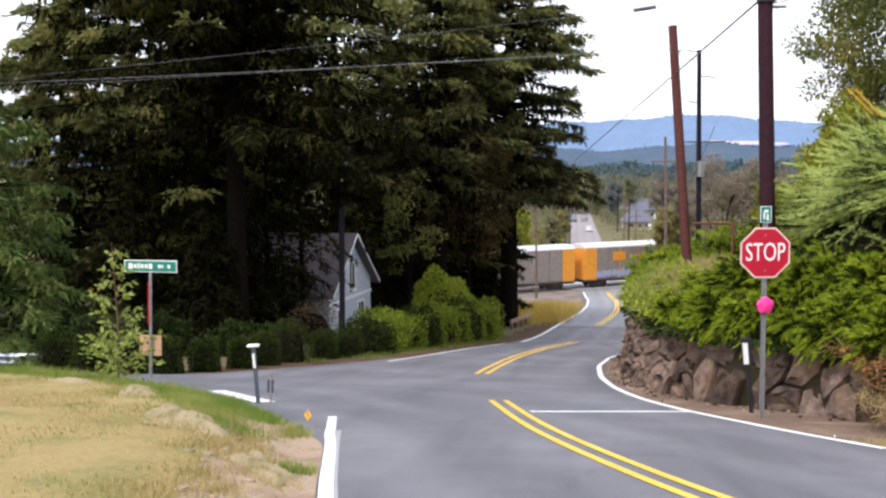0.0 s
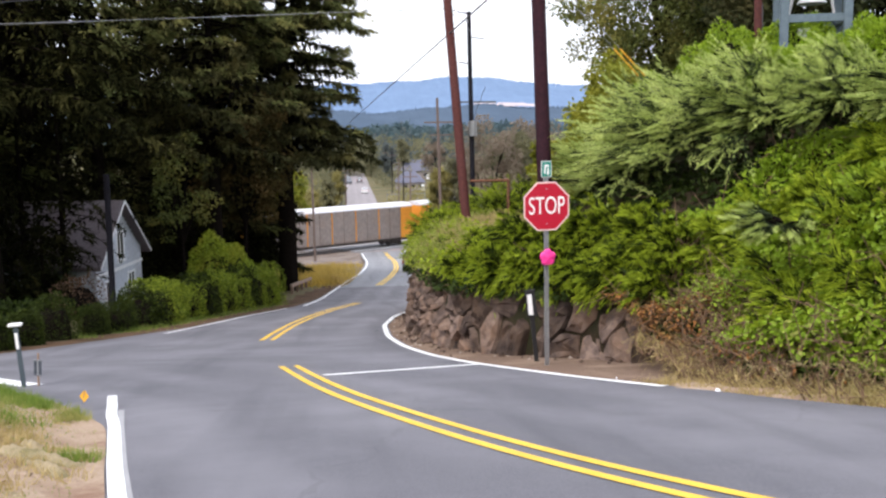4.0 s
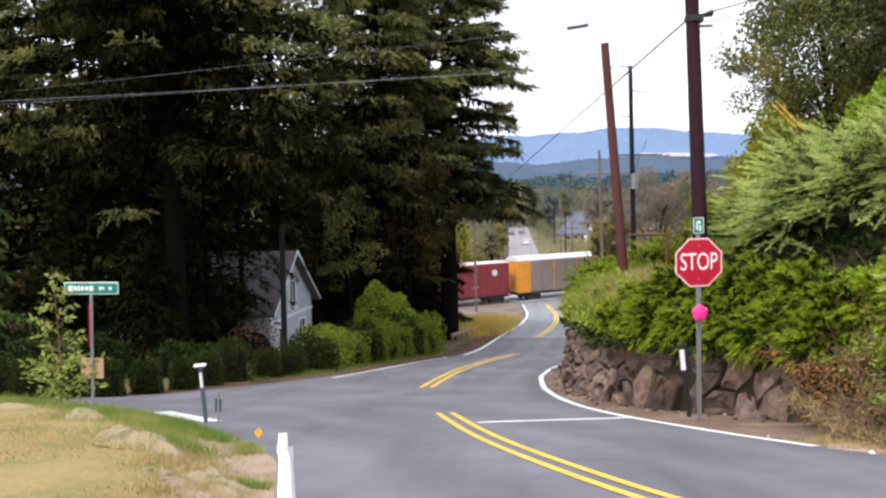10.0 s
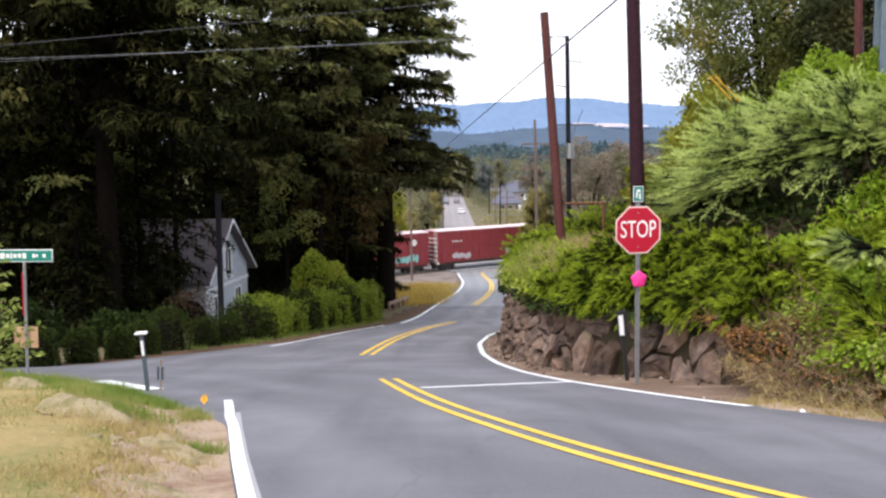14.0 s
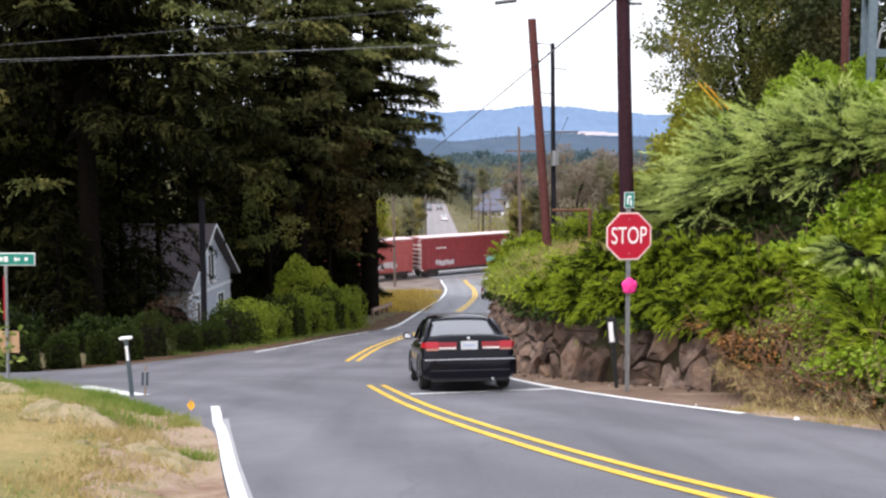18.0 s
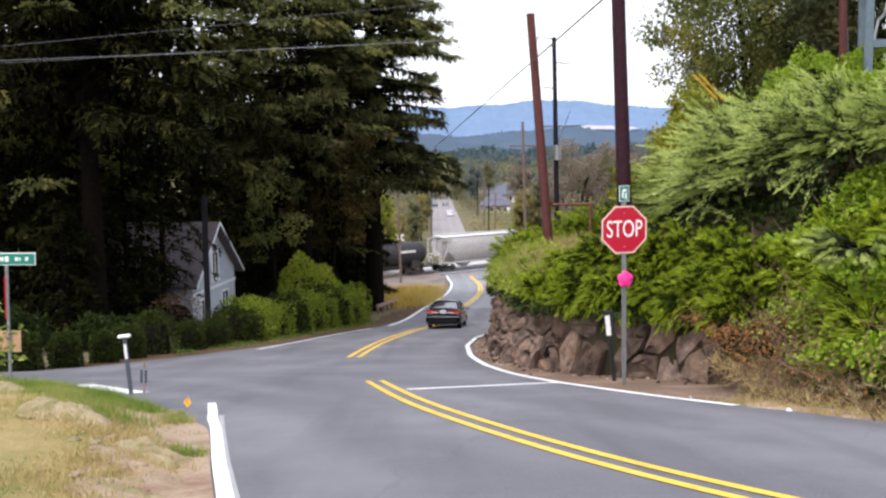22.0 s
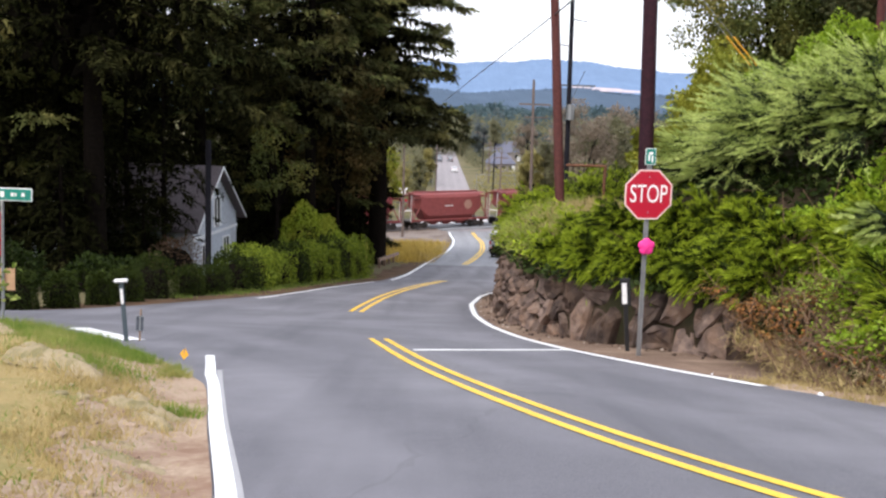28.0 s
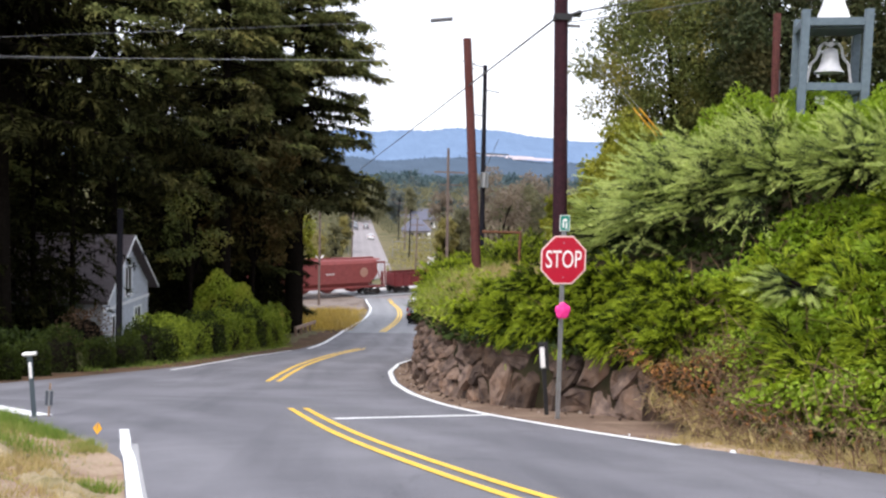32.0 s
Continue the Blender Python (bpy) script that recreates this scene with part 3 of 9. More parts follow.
# ---------------------------------------------------------------- road and its paint
def ribbon(name, ys, xa, xb, lift, material, cols=2, label="", category="road", parent=None, zf=slope):
    """A sheet between two edge lines given at the ys."""
    ys, xa, xb = np.asarray(ys, float), np.asarray(xa, float), np.asarray(xb, float)
    s = np.linspace(0, 1, cols)
    px = xa[:, None] * (1 - s) + xb[:, None] * s
    py = np.repeat(ys[:, None], cols, 1)
    v = np.stack([px, py, zf(py) + lift], -1).reshape(-1, 3)
    idx = np.arange(len(ys) * cols).reshape(len(ys), cols)
    q = np.stack([idx[:-1, :-1], idx[:-1, 1:], idx[1:, 1:], idx[1:, :-1]], -1).reshape(-1, 4)
    ob = from_arrays(name, v, q, material, parent, smooth=True)
    lane = ob.data.attributes.new("lane", "FLOAT", "POINT")
    lane.data.foreach_set("value", np.tile(s, len(ys)).astype(np.float32))
    if parent:
        return tagged(ob, label)
    return tagged(ob, label, category, kind="structure")


ry = steps((-38, 0, 1.0), (0, 62.5, 0.35))
ribbon("road", ry, edge_left(ry), edge_right(ry), 0.02, M["asphalt"], 14, "dark grey asphalt road winding downhill, with a side street")
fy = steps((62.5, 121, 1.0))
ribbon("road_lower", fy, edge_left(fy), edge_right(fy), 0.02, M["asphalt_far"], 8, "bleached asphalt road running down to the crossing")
ty = steps((121, 135, 1.0), (135, 700, 6.0))
ribbon("street", ty, np.interp(ty, [121, 135, 160, 300, 700], [4.1, 3.4, 3.2, 6.2, 17]), np.interp(ty, [121, 135, 160, 300, 700], [10.6, 10.6, 10.4, 13.6, 24]),
       0.03, M["street"], 4, "pale dusty street running into the town")


def smooth_line(pts, n=60):
    """A smooth run through hand-set points, evenly stepped."""
    p = np.array(pts, float)
    t = np.concatenate([[0], np.cumsum(np.hypot(*np.diff(p, axis=0).T))])
    tt = np.linspace(0, t[-1], n)
    q = np.stack([np.interp(tt, t, p[:, 0]), np.interp(tt, t, p[:, 1])], -1)
    for _ in range(max(2, n // 14)):
        q[1:-1] = (q[:-2] + 2 * q[1:-1] + q[2:]) / 4
    return q


def stripe(name, pts, width, material, label, n=80, lift=0.028):
    q = smooth_line(pts, n)
    d = np.gradient(q, axis=0)
    d /= np.linalg.norm(d, axis=1)[:, None]
    s = np.stack([d[:, 1], -d[:, 0]], -1) * width / 2
    a, b = q - s, q + s
    v = np.concatenate([np.column_stack([a, slope(a[:, 1]) + lift]), np.column_stack([b, slope(b[:, 1]) + lift])])
    i = np.arange(n - 1)
    f = np.stack([i, i + n, i + n + 1, i + 1], -1)
    ob = from_arrays(name, v, f, material)
    return tagged(ob, label, "road marking", kind="structure")


NEAR_YELLOW = [(22, -15.5), (14, -7.5), (8.1, -1.7), (5.0, 1.4), (3.05, 4.0), (2.2, 5.45), (1.71, 6.5), (1.07, 8.15), (0.71, 9.4), (0.24, 10.95), (-0.15, 12.9), (-0.72, 16.35)]


def offset_line(pts, k):
    q = smooth_line(pts, 60)
    d = np.gradient(q, axis=0)
    d /= np.linalg.norm(d, axis=1)[:, None]
    return q + np.stack([d[:, 1], -d[:, 0]], -1) * k


for k in (-0.13, 0.13):
    stripe("yellow_line", offset_line(NEAR_YELLOW, k), 0.105, M["yellow_line"], "one of a pair of yellow centre lines", 120)
FAR_YELLOW = [(-1.62, 24.3), (-1.5, 27), (-1.2, 31), (-0.7, 35), (0.12, 40.2), (1.42, 46.0)]
for k in (-0.14, 0.14):
    stripe("yellow_line", offset_line(FAR_YELLOW, k), 0.13, M["yellow_line"], "one of a pair of yellow centre lines", 60)
LOW_YELLOW = [(3.4, 63.6), (4.75, 72.4), (5.8, 81), (6.4, 87.5), (7.1, 98), (7.45, 108), (7.4, 119.5)]
for k in (-0.14, 0.14):
    stripe("yellow_line", offset_line(LOW_YELLOW, k), 0.18, M["yellow_line"], "one of a pair of yellow centre lines", 60)
stripe("edge_line", [(-0.28, 1.5), (-0.79, 3.6), (-1.17, 5.4), (-1.65, 7.4), (-2.11, 9.45), (-2.23, 9.95), (-2.37, 10.45), (-2.50, 11.1), (-2.83, 12.55)], 0.118, M["white_line"], "thick fresh white edge line", 90)
stripe("edge_line", [(-0.21, 1.5), (-0.72, 3.6), (-1.105, 5.4), (-1.59, 7.4), (-2.05, 9.45), (-2.36, 10.9)], 0.07, M["old_line"], "worn older edge line beside the fresh one", 60, 0.024)
stripe("edge_line", [(3.92, 10.6), (3.33, 12.0), (2.92, 13.36), (2.4, 15.1), (1.92, 17.4), (1.62, 20.3), (1.5, 24), (1.68, 28.7), (2.33, 33.4), (3.25, 36.8), (3.9, 40.5), (4.4, 46)], 0.14, M["white_line"],
       "white edge line bending round the rock wall", 120)
stripe("edge_line", [(-4.95, 28.9), (-4.0, 33.4), (-3.05, 38.4), (-1.95, 43.0)], 0.12, M["white_line"], "thin white edge line by the hedge", 40)
stripe("edge_line", [(-1.2, 45.0), (-0.7, 49.5), (-0.2, 55.0), (0.65, 63.0), (2.1, 75), (2.95, 82), (3.75, 92), (4.3, 103), (4.4, 110), (4.35, 119.5)], 0.2, M["white_line"], "white edge line running down to the crossing", 80)
stripe("stop_line", [(-0.1, 14.22), (1.2, 14.6), (2.42, 14.97)], 0.2, M["white_line"], "white stop line across the lane", 12)
stripe("stop_line", [(-6.2, 17.05), (-5.4, 15.95), (-4.5, 14.75)], 0.36, M["white_line"], "broad white stop line of the side street", 12)

# railway: bed, rails, sleepers, crossing panels
RAILWAY = Matrix.Translation((RAIL_AT[0], RAIL_AT[1], RAIL_Z)) @ Matrix.Rotation(RAIL_TURN, 4, "Z")
bm = bmesh.new()
box(bm, -620, 620, -1.2, 4.6, -0.5, 0.02)
bed = part("track_bed", bm, M["gravel"])
bed.matrix_basis = RAILWAY
tagged(bed, "gravel bed of the railway line", "railway", kind="structure")
track = empty("railway_track", RAILWAY, "single railway track with steel rails and timber sleepers", "railway", kind="structure")
for ry0 in (0.95, 2.385):
    bm = bmesh.new()
    box(bm, -620, 620, ry0 - 0.035, ry0 + 0.035, 0.12, 0.2)
    box(bm, -620, 620, ry0 - 0.07, ry0 + 0.07, 0.07, 0.12)
    part("rail", bm, M["dull_steel"], track)
bm = bmesh.new()
box(bm, -0.11, 0.11, 0.3, 3.0, -0.05, 0.08)
first = part("sleeper", bm, M["wood_rail"], track)
first.location.x = -40
for k in range(1, 130):
    reuse("sleeper", first, track, Matrix.Translation((-40 + 0.6 * k, 0, 0)))
for a, b in ((-0.9, 0.82), (1.08, 2.26), (2.52, 4.3)):
    bm = bmesh.new()
    box(bm, -1.5, 9.5, a, b, 0.0, 0.15, 0.02)
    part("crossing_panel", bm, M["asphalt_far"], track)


M["concrete"] = surface("pale_concrete", (0.54, 0.52, 0.52), (0.44, 0.42, 0.42), 3.0, 0.85, 0, 0.1, dirt=0.3, spec=0.2)
bm = bmesh.new()
box(bm, -5.0, 34.0, 4.8, 8.4, -0.2, 0.12)
apron = part("concrete_apron", bm, M["concrete"])
apron.matrix_basis = RAILWAY
tagged(apron, "pale concrete apron beyond the railway track", "pavement", kind="structure")


# ---------------------------------------------------------------- dirt verge along the lawn
vy = steps((-6, 14.2, 0.25))
reach = 1.02 + 0.12 * np.sin(vy * 1.9) + 0.10 * np.sin(vy * 4.3 + 1) + 0.08 * np.sin(vy * 9.1)
reach *= np.clip((14.3 - vy) / 3.5, 0.05, 1)
cols = np.linspace(0, 1, 8)
vx = edge_left(vy)[:, None] + 0.012 - reach[:, None] * cols
vyy = np.repeat(vy[:, None], 8, 1)
vz = height(vx, vyy) + lawn_lift(vx, vyy) + 0.035 - 0.03 * cols + 0.012 * np.sin(vx * 9) * np.sin(vyy * 7)
gi = np.arange(vx.size).reshape(vx.shape)
verge = from_arrays("verge", np.stack([vx, vyy, vz], -1).reshape(-1, 3), np.stack([gi[:-1, :-1], gi[:-1, 1:], gi[1:, 1:], gi[1:, :-1]], -1).reshape(-1, 4), M["dirt_pale"], smooth=True)
tagged(verge, "bare reddish dirt verge between lawn and road", "verge", kind="structure")


# ---------------------------------------------------------------- growing things
def unit(v):
    return v / (np.linalg.norm(v, axis=-1, keepdims=True) + 1e-9)


def leaf_quads(p, d, w, length, width):
    """Pointed leaves: p foot, d direction, w breadth direction (all n x 3), sizes n."""
    n = len(p)
    length, width = np.broadcast_to(length, n)[:, None], np.broadcast_to(width, n)[:, None]
    mid = p + d * length * 0.5
    v = np.stack([p, mid + w * width / 2, p + d * length, mid - w * width / 2], 1).reshape(-1, 3)
    return v, np.arange(4 * n).reshape(n, 4)


def needles(p, d, w, length, width):
    """Slim pointed blades, broad at the foot: p foot, d direction, w breadth direction."""
    n = len(p)
    length, width = np.broadcast_to(length, n)[:, None], np.broadcast_to(width, n)[:, None]
    v = np.stack([p + w * width / 2, p + d * length, p - w * width / 2], 1).reshape(-1, 3)
    return v, np.arange(3 * n).reshape(n, 3)


def joined(pieces):
    vs, fs, k = [], [], 0
    for v, f in pieces:
        vs.append(v)
        fs.append(f + k)
        k += len(v)
    return np.concatenate(vs), np.concatenate(fs)


def across(rng, d):
    return unit(np.cross(d, rng.normal(size=d.shape)))


def plumes(rng, base, way, length, n_leaf, leaf, width, droop=0.25, spread=0.55, flat=0.0):
    """Feathery shoots: leaves set along curved axes that start at base and go along way."""
    n = len(base)
    s = (np.arange(n_leaf) + rng.random((n, n_leaf))) / n_leaf
    length = np.broadcast_to(length, n)[:, None, None]
    ax = base[:, None] + way[:, None] * length * s[..., None]
    ax[..., 2] -= (droop * length[..., 0] * s ** 2)
    d = way[:, None] + spread * rng.normal(size=(n, n_leaf, 3))
    d[..., 2] -= 2 * droop * s * 0.6
    d = unit(d).reshape(-1, 3)
    w = across(rng, d)
    if flat:
        up = np.zeros_like(d)
        up[:, 2] = 1
        w = unit((1 - flat) * w + flat * unit(np.cross(d, up)))
    size = (1.1 - 0.55 * s).reshape(-1) * rng.uniform(0.7, 1.3, n * n_leaf)
    return needles(ax.reshape(-1, 3), d, w, leaf * size, width * size)


def limb_tubes(segs, n=5):
    """Round tapered limbs as one array mesh. segs: (a, b, ra, rb)."""
    out = []
    for a, b, ra, rb in segs:
        a, b = np.array(a, float), np.array(b, float)
        d = unit(b - a)
        s = unit(np.cross(d, (0.3, 0.2, 1.0)))
        u = np.cross(s, d)
        ang = np.arange(n) * 2 * math.pi / n
        ring = np.cos(ang)[:, None] * s + np.sin(ang)[:, None] * u
        v = np.concatenate([a + ra * ring, b + rb * ring])
        i = np.arange(n)
        f = np.stack([i, (i + 1) % n, (i + 1) % n + n, i + n], -1)
        out.append((v, f))
    return joined(out)


def conifer(seed, x, y, tall, wide, bare, boughs, needle, mat, label, lean=0.0, thick=0.38, per=22, category="tree", taper=0.8, droop=0.3, low=0.0, dense=0.36, tips=0):
    """A fir: tapered trunk, limbs, and drooping boughs made of many needle sprays."""
    rng = np.random.default_rng(seed)
    tree = empty("conifer_tree" if category == "tree" else category, Matrix.Translation((x, y, float(height(x, y)) - 0.1 + low)), label, category, "roadside trees")
    segs, z = [], 0.0
    for k in range(6):
        z1 = tall * (k + 1) / 6
        segs.append(((lean * z / tall, 0, z), (lean * z1 / tall, 0, z1), thick * (1 - z / tall) + 0.03, thick * (1 - z1 / tall) + 0.03))
        z = z1
    v, f = limb_tubes(segs, 9)
    from_arrays("trunk", v, f, M["bark"], tree, smooth=True)
    arms, foot, way, lens, inner, pads = [], [], [], [], [], []
    for k in range(boughs):
        q = (k + rng.random()) / boughs
        h = bare + (tall * 0.99 - bare) * q
        reach = wide * ((1 - q) ** taper) * rng.uniform(0.5, 1.12) + 0.25
        az = k * 2.399 + rng.normal() * 0.4
        out = np.array((math.cos(az), math.sin(az), 0.0))
        rise = rng.uniform(-0.12, 0.42) * (0.5 + q)
        o = np.array((lean * h / tall, 0, h))
        prev = o
        for j in range(1, 4):
            s = j / 3
            p = o + out * reach * s + np.array((0, 0, reach * (rise * s - droop * 0.8 * s * s)))
            arms.append((prev, p, 0.06 * (1 - 0.3 * (j - 1)) * thick / 0.38, 0.06 * (1 - 0.3 * j) * thick / 0.38 + 0.008))
            prev = p
        side = np.array((-out[1], out[0], 0))
        m = max(6, int(per * reach / 2.0 * (1.0 if q < 0.5 else 0.6)))
        s = rng.uniform(0.1, 1.0, m) ** 0.8
        pts = o + out * reach * s[:, None]
        pts[:, 2] += reach * (rise * s - droop * 0.8 * s * s)
        pm = np.where(rng.random(m) < 0.5, 1, -1)[:, None]
        dirs = unit(out * 0.8 + side * pm * rng.uniform(0.3, 1.3, (m, 1)) + np.array((0, 0, -0.1)) + 0.16 * rng.normal(size=(m, 3)))
        foot.append(pts)
        way.append(dirs)
        lens.append(rng.uniform(0.6, 1.1, m) * (0.35 + 0.19 * reach * (1.1 - s)))
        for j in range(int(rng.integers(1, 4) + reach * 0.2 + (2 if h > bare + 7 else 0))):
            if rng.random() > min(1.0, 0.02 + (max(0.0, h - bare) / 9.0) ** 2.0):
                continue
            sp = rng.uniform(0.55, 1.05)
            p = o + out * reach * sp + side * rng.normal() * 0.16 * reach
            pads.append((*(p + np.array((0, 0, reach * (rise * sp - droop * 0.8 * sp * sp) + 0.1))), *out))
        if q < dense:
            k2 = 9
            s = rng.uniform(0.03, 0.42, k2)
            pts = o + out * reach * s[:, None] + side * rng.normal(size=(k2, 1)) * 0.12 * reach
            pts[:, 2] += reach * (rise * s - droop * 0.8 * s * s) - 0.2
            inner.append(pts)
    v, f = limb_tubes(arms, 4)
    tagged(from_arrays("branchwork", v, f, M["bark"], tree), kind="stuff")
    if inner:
        # large near-black blades: the crown's inner shade put into shape and colour
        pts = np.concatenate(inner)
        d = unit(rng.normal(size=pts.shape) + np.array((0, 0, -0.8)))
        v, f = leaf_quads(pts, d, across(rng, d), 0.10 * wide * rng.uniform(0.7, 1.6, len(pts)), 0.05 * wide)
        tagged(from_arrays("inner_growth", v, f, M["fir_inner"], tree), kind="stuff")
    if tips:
        # flat olive fans at bough ends, more with height: skylight put into colour
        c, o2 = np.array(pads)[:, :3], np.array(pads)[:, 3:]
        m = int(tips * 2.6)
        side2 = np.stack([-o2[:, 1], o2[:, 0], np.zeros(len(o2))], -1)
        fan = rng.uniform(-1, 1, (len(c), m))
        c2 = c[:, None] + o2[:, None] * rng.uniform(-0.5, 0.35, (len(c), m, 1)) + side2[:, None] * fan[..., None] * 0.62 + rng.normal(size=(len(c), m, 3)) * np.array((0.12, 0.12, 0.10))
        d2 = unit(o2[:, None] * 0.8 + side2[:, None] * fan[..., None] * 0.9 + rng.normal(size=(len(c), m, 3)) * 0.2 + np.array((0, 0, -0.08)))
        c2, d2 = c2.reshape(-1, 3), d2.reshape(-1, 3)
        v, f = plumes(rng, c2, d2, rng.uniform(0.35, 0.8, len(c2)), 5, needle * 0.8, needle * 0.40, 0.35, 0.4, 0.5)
        from_arrays("lit_tips", v, f, M["fir_tip"], tree)
    foot, way, lens = np.concatenate(foot), np.concatenate(way), np.concatenate(lens)
    v, f = plumes(rng, foot, way, lens, 6, needle * 1.05, needle * 0.38, 0.3, 0.32, 0.7)
    hang = rng.random(len(foot)) < 0.6
    d2 = unit(way[hang] * 0.5 + np.array((0, 0, -1.0)) + 0.3 * rng.normal(size=way[hang].shape))
    v2, f2 = plumes(rng, foot[hang] + way[hang] * lens[hang][:, None] * 0.5, d2, lens[hang] * rng.uniform(0.5, 1.1, int(hang.sum())), 4, needle * 1.0, needle * 0.33, 0.1, 0.3, 0.0)
    v, f = joined([(v, f), (v2, f2)])
    from_arrays("crown", v, f, mat, tree)
    return tree


def broadleaf(seed, x, y, z, tall, wide, trunk, mat, label, leaf=0.22, clumps=60, per=90, category="tree", squash=0.8, name="broadleaf_tree", low=0.35):
    """A leafy tree: forked trunk, limbs reaching to leaf clumps that leave gaps between them."""
    rng = np.random.default_rng(seed)
    tree = empty(name, Matrix.Translation((x, y, z)), label, category, "roadside trees" if category == "tree" else "")
    fork = tall * low
    segs = [((0, 0, -0.3), (0.05 * wide, 0, fork), trunk, trunk * 0.75)]
    c = []
    for k in range(clumps):
        a = rng.uniform(0, 2 * math.pi)
        r = wide * rng.uniform(0.15, 1.0) ** 0.6
        hh = rng.uniform(-1, 1)
        rr = r * math.sqrt(max(0.05, 1 - hh * hh * 0.85))
        c.append((rr * math.cos(a), rr * math.sin(a), fork + (tall - fork) * (0.5 + 0.5 * hh * squash) + rng.normal() * 0.2))
    c = np.array(c)
    for k in range(0, clumps, max(1, clumps // 16)):
        mid = (np.array((0.05 * wide, 0, fork)) + c[k]) / 2 + np.array((0, 0, 0.08 * tall))
        segs += [((0.05 * wide, 0, fork), mid, trunk * 0.5, trunk * 0.3), (mid, c[k], trunk * 0.3, trunk * 0.08)]
    v, f = limb_tubes(segs, 6)
    from_arrays("trunk", v, f, M["bark"], tree, smooth=True)
    size = wide * rng.uniform(0.16, 0.34, clumps)
    p = (c[:, None] + unit(rng.normal(size=(clumps, per, 3))) * (size[:, None] * rng.uniform(0.35, 1, (clumps, per)))[..., None] * np.array((1, 1, 0.75))).reshape(-1, 3)
    d = unit(unit(p - np.repeat(c, per, 0)) + 0.8 * rng.normal(size=p.shape) + np.array((0, 0, -0.25)))
    n = len(p)
    v, f = leaf_quads(p, d, across(rng, d), leaf * rng.uniform(0.6, 1.3, n), leaf * 0.6 * rng.uniform(0.7, 1.2, n))
    from_arrays("crown", v, f, mat, tree)
    return tree


def mound(seed, x, y, z, rx, ry, rz, mat, label, leaf=0.08, n=4000, category="shrub", name="shrub", boxy=0.0, turn=0.0, core=True, group="", lumps=0.18):
    """A shrub: a solid dark core under a coat of leaves, with an uneven outline."""
    rng = np.random.default_rng(seed)
    ob = empty(name, pose(x, y, z, 0, 0, turn), label, category, group)
    u = unit(rng.normal(size=(n, 3)))
    u[:, 2] = np.abs(u[:, 2]) * 1.0
    if boxy:
        k = np.max(np.abs(u), axis=1, keepdims=True)
        u = unit(u) * (1 - boxy) + boxy * u / k
    ph = rng.uniform(0, 6.28, 6)
    wob = 1 + lumps * (np.sin(u[:, 0] * 4 + ph[0]) * np.sin(u[:, 1] * 4.5 + ph[1]) + 0.6 * np.sin(u[:, 0] * 9 + ph[2]) * np.sin(u[:, 2] * 8 + ph[3]))
    depth = 1 - 0.3 * rng.random(n) ** 2
    p = u * (wob * depth)[:, None] * np.array((rx, ry, rz))
    d = unit(unit(u * np.array((1 / rx, 1 / ry, 1 / rz))) + 0.75 * rng.normal(size=(n, 3)))
    v, f = leaf_quads(p, d, across(rng, d), leaf * rng.uniform(0.6, 1.4, n), leaf * 0.55 * rng.uniform(0.7, 1.3, n))
    tagged(from_arrays("foliage", v, f, mat, ob), kind="stuff")
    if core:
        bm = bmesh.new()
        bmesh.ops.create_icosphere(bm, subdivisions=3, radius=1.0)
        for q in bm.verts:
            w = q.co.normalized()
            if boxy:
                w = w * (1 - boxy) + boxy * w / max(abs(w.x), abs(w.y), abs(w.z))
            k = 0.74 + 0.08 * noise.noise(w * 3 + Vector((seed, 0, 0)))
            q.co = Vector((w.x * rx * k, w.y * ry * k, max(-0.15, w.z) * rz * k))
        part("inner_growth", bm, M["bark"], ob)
    return ob


# ---------------------------------------------------------------- the bank and its rock wall
WALL = np.array([(4.6, 42.5), (3.75, 38.6), (3.1, 35.7), (2.75, 32.5), (2.42, 29), (2.25, 26), (2.22, 22), (2.45, 19.4), (2.75, 18.0), (3.15, 17.0), (3.75, 16.3), (4.3, 15.2), (4.68, 14.1)])
FOOT = np.array([(20, 46), (13, 46.5), (9, 45.5), (6.2, 44.5)] + [tuple(p) for p in WALL] + [(4.78, 12.6), (4.72, 11.2), (4.85, 10.2), (5.2, 9.2), (5.75, 8.2), (6.7, 7.0), (8.5, 5.1), (12, 1.5), (18, -4.5), (30, -16)])


def nearest(px, py, line):
    """Distance from the line, the line's y there, and which side (right of it as seen walking towards the camera: +)."""
    best = np.full(px.shape, 1e9)
    sign = np.ones(px.shape)
    yy = np.zeros(px.shape)
    run = np.zeros(px.shape)
    acc = 0.0
    for a, b in zip(line[:-1], line[1:]):
        ab = b - a
        ll = np.hypot(*ab)
        t = np.clip(((px - a[0]) * ab[0] + (py - a[1]) * ab[1]) / ll ** 2, 0, 1)
        dx, dy = px - (a[0] + t * ab[0]), py - (a[1] + t * ab[1])
        d = np.hypot(dx, dy)
        side = np.sign(ab[0] * (py - a[1]) - ab[1] * (px - a[0]))
        hit = d < best - 1e-6
        best, sign, yy, run = np.where(hit, d, best), np.where(hit, side, sign), np.where(hit, a[1] + t * ab[1], yy), np.where(hit, acc + t * ll, run)
        acc += ll
    return best * sign, yy, run


RISE_AT, RISE = [0, 0.4, 1.2, 2.2, 4.0, 6.5, 9.0, 14, 40], [0, 0.2, 0.8, 1.5, 2.6, 3.9, 4.6, 5.3, 6.5]
SHELF_AT, SHELF = [0, 0.5, 1.2, 2.5, 5, 9, 14, 40], [0, 0.5, 1.15, 1.45, 1.8, 2.5, 3.7, 5.5]


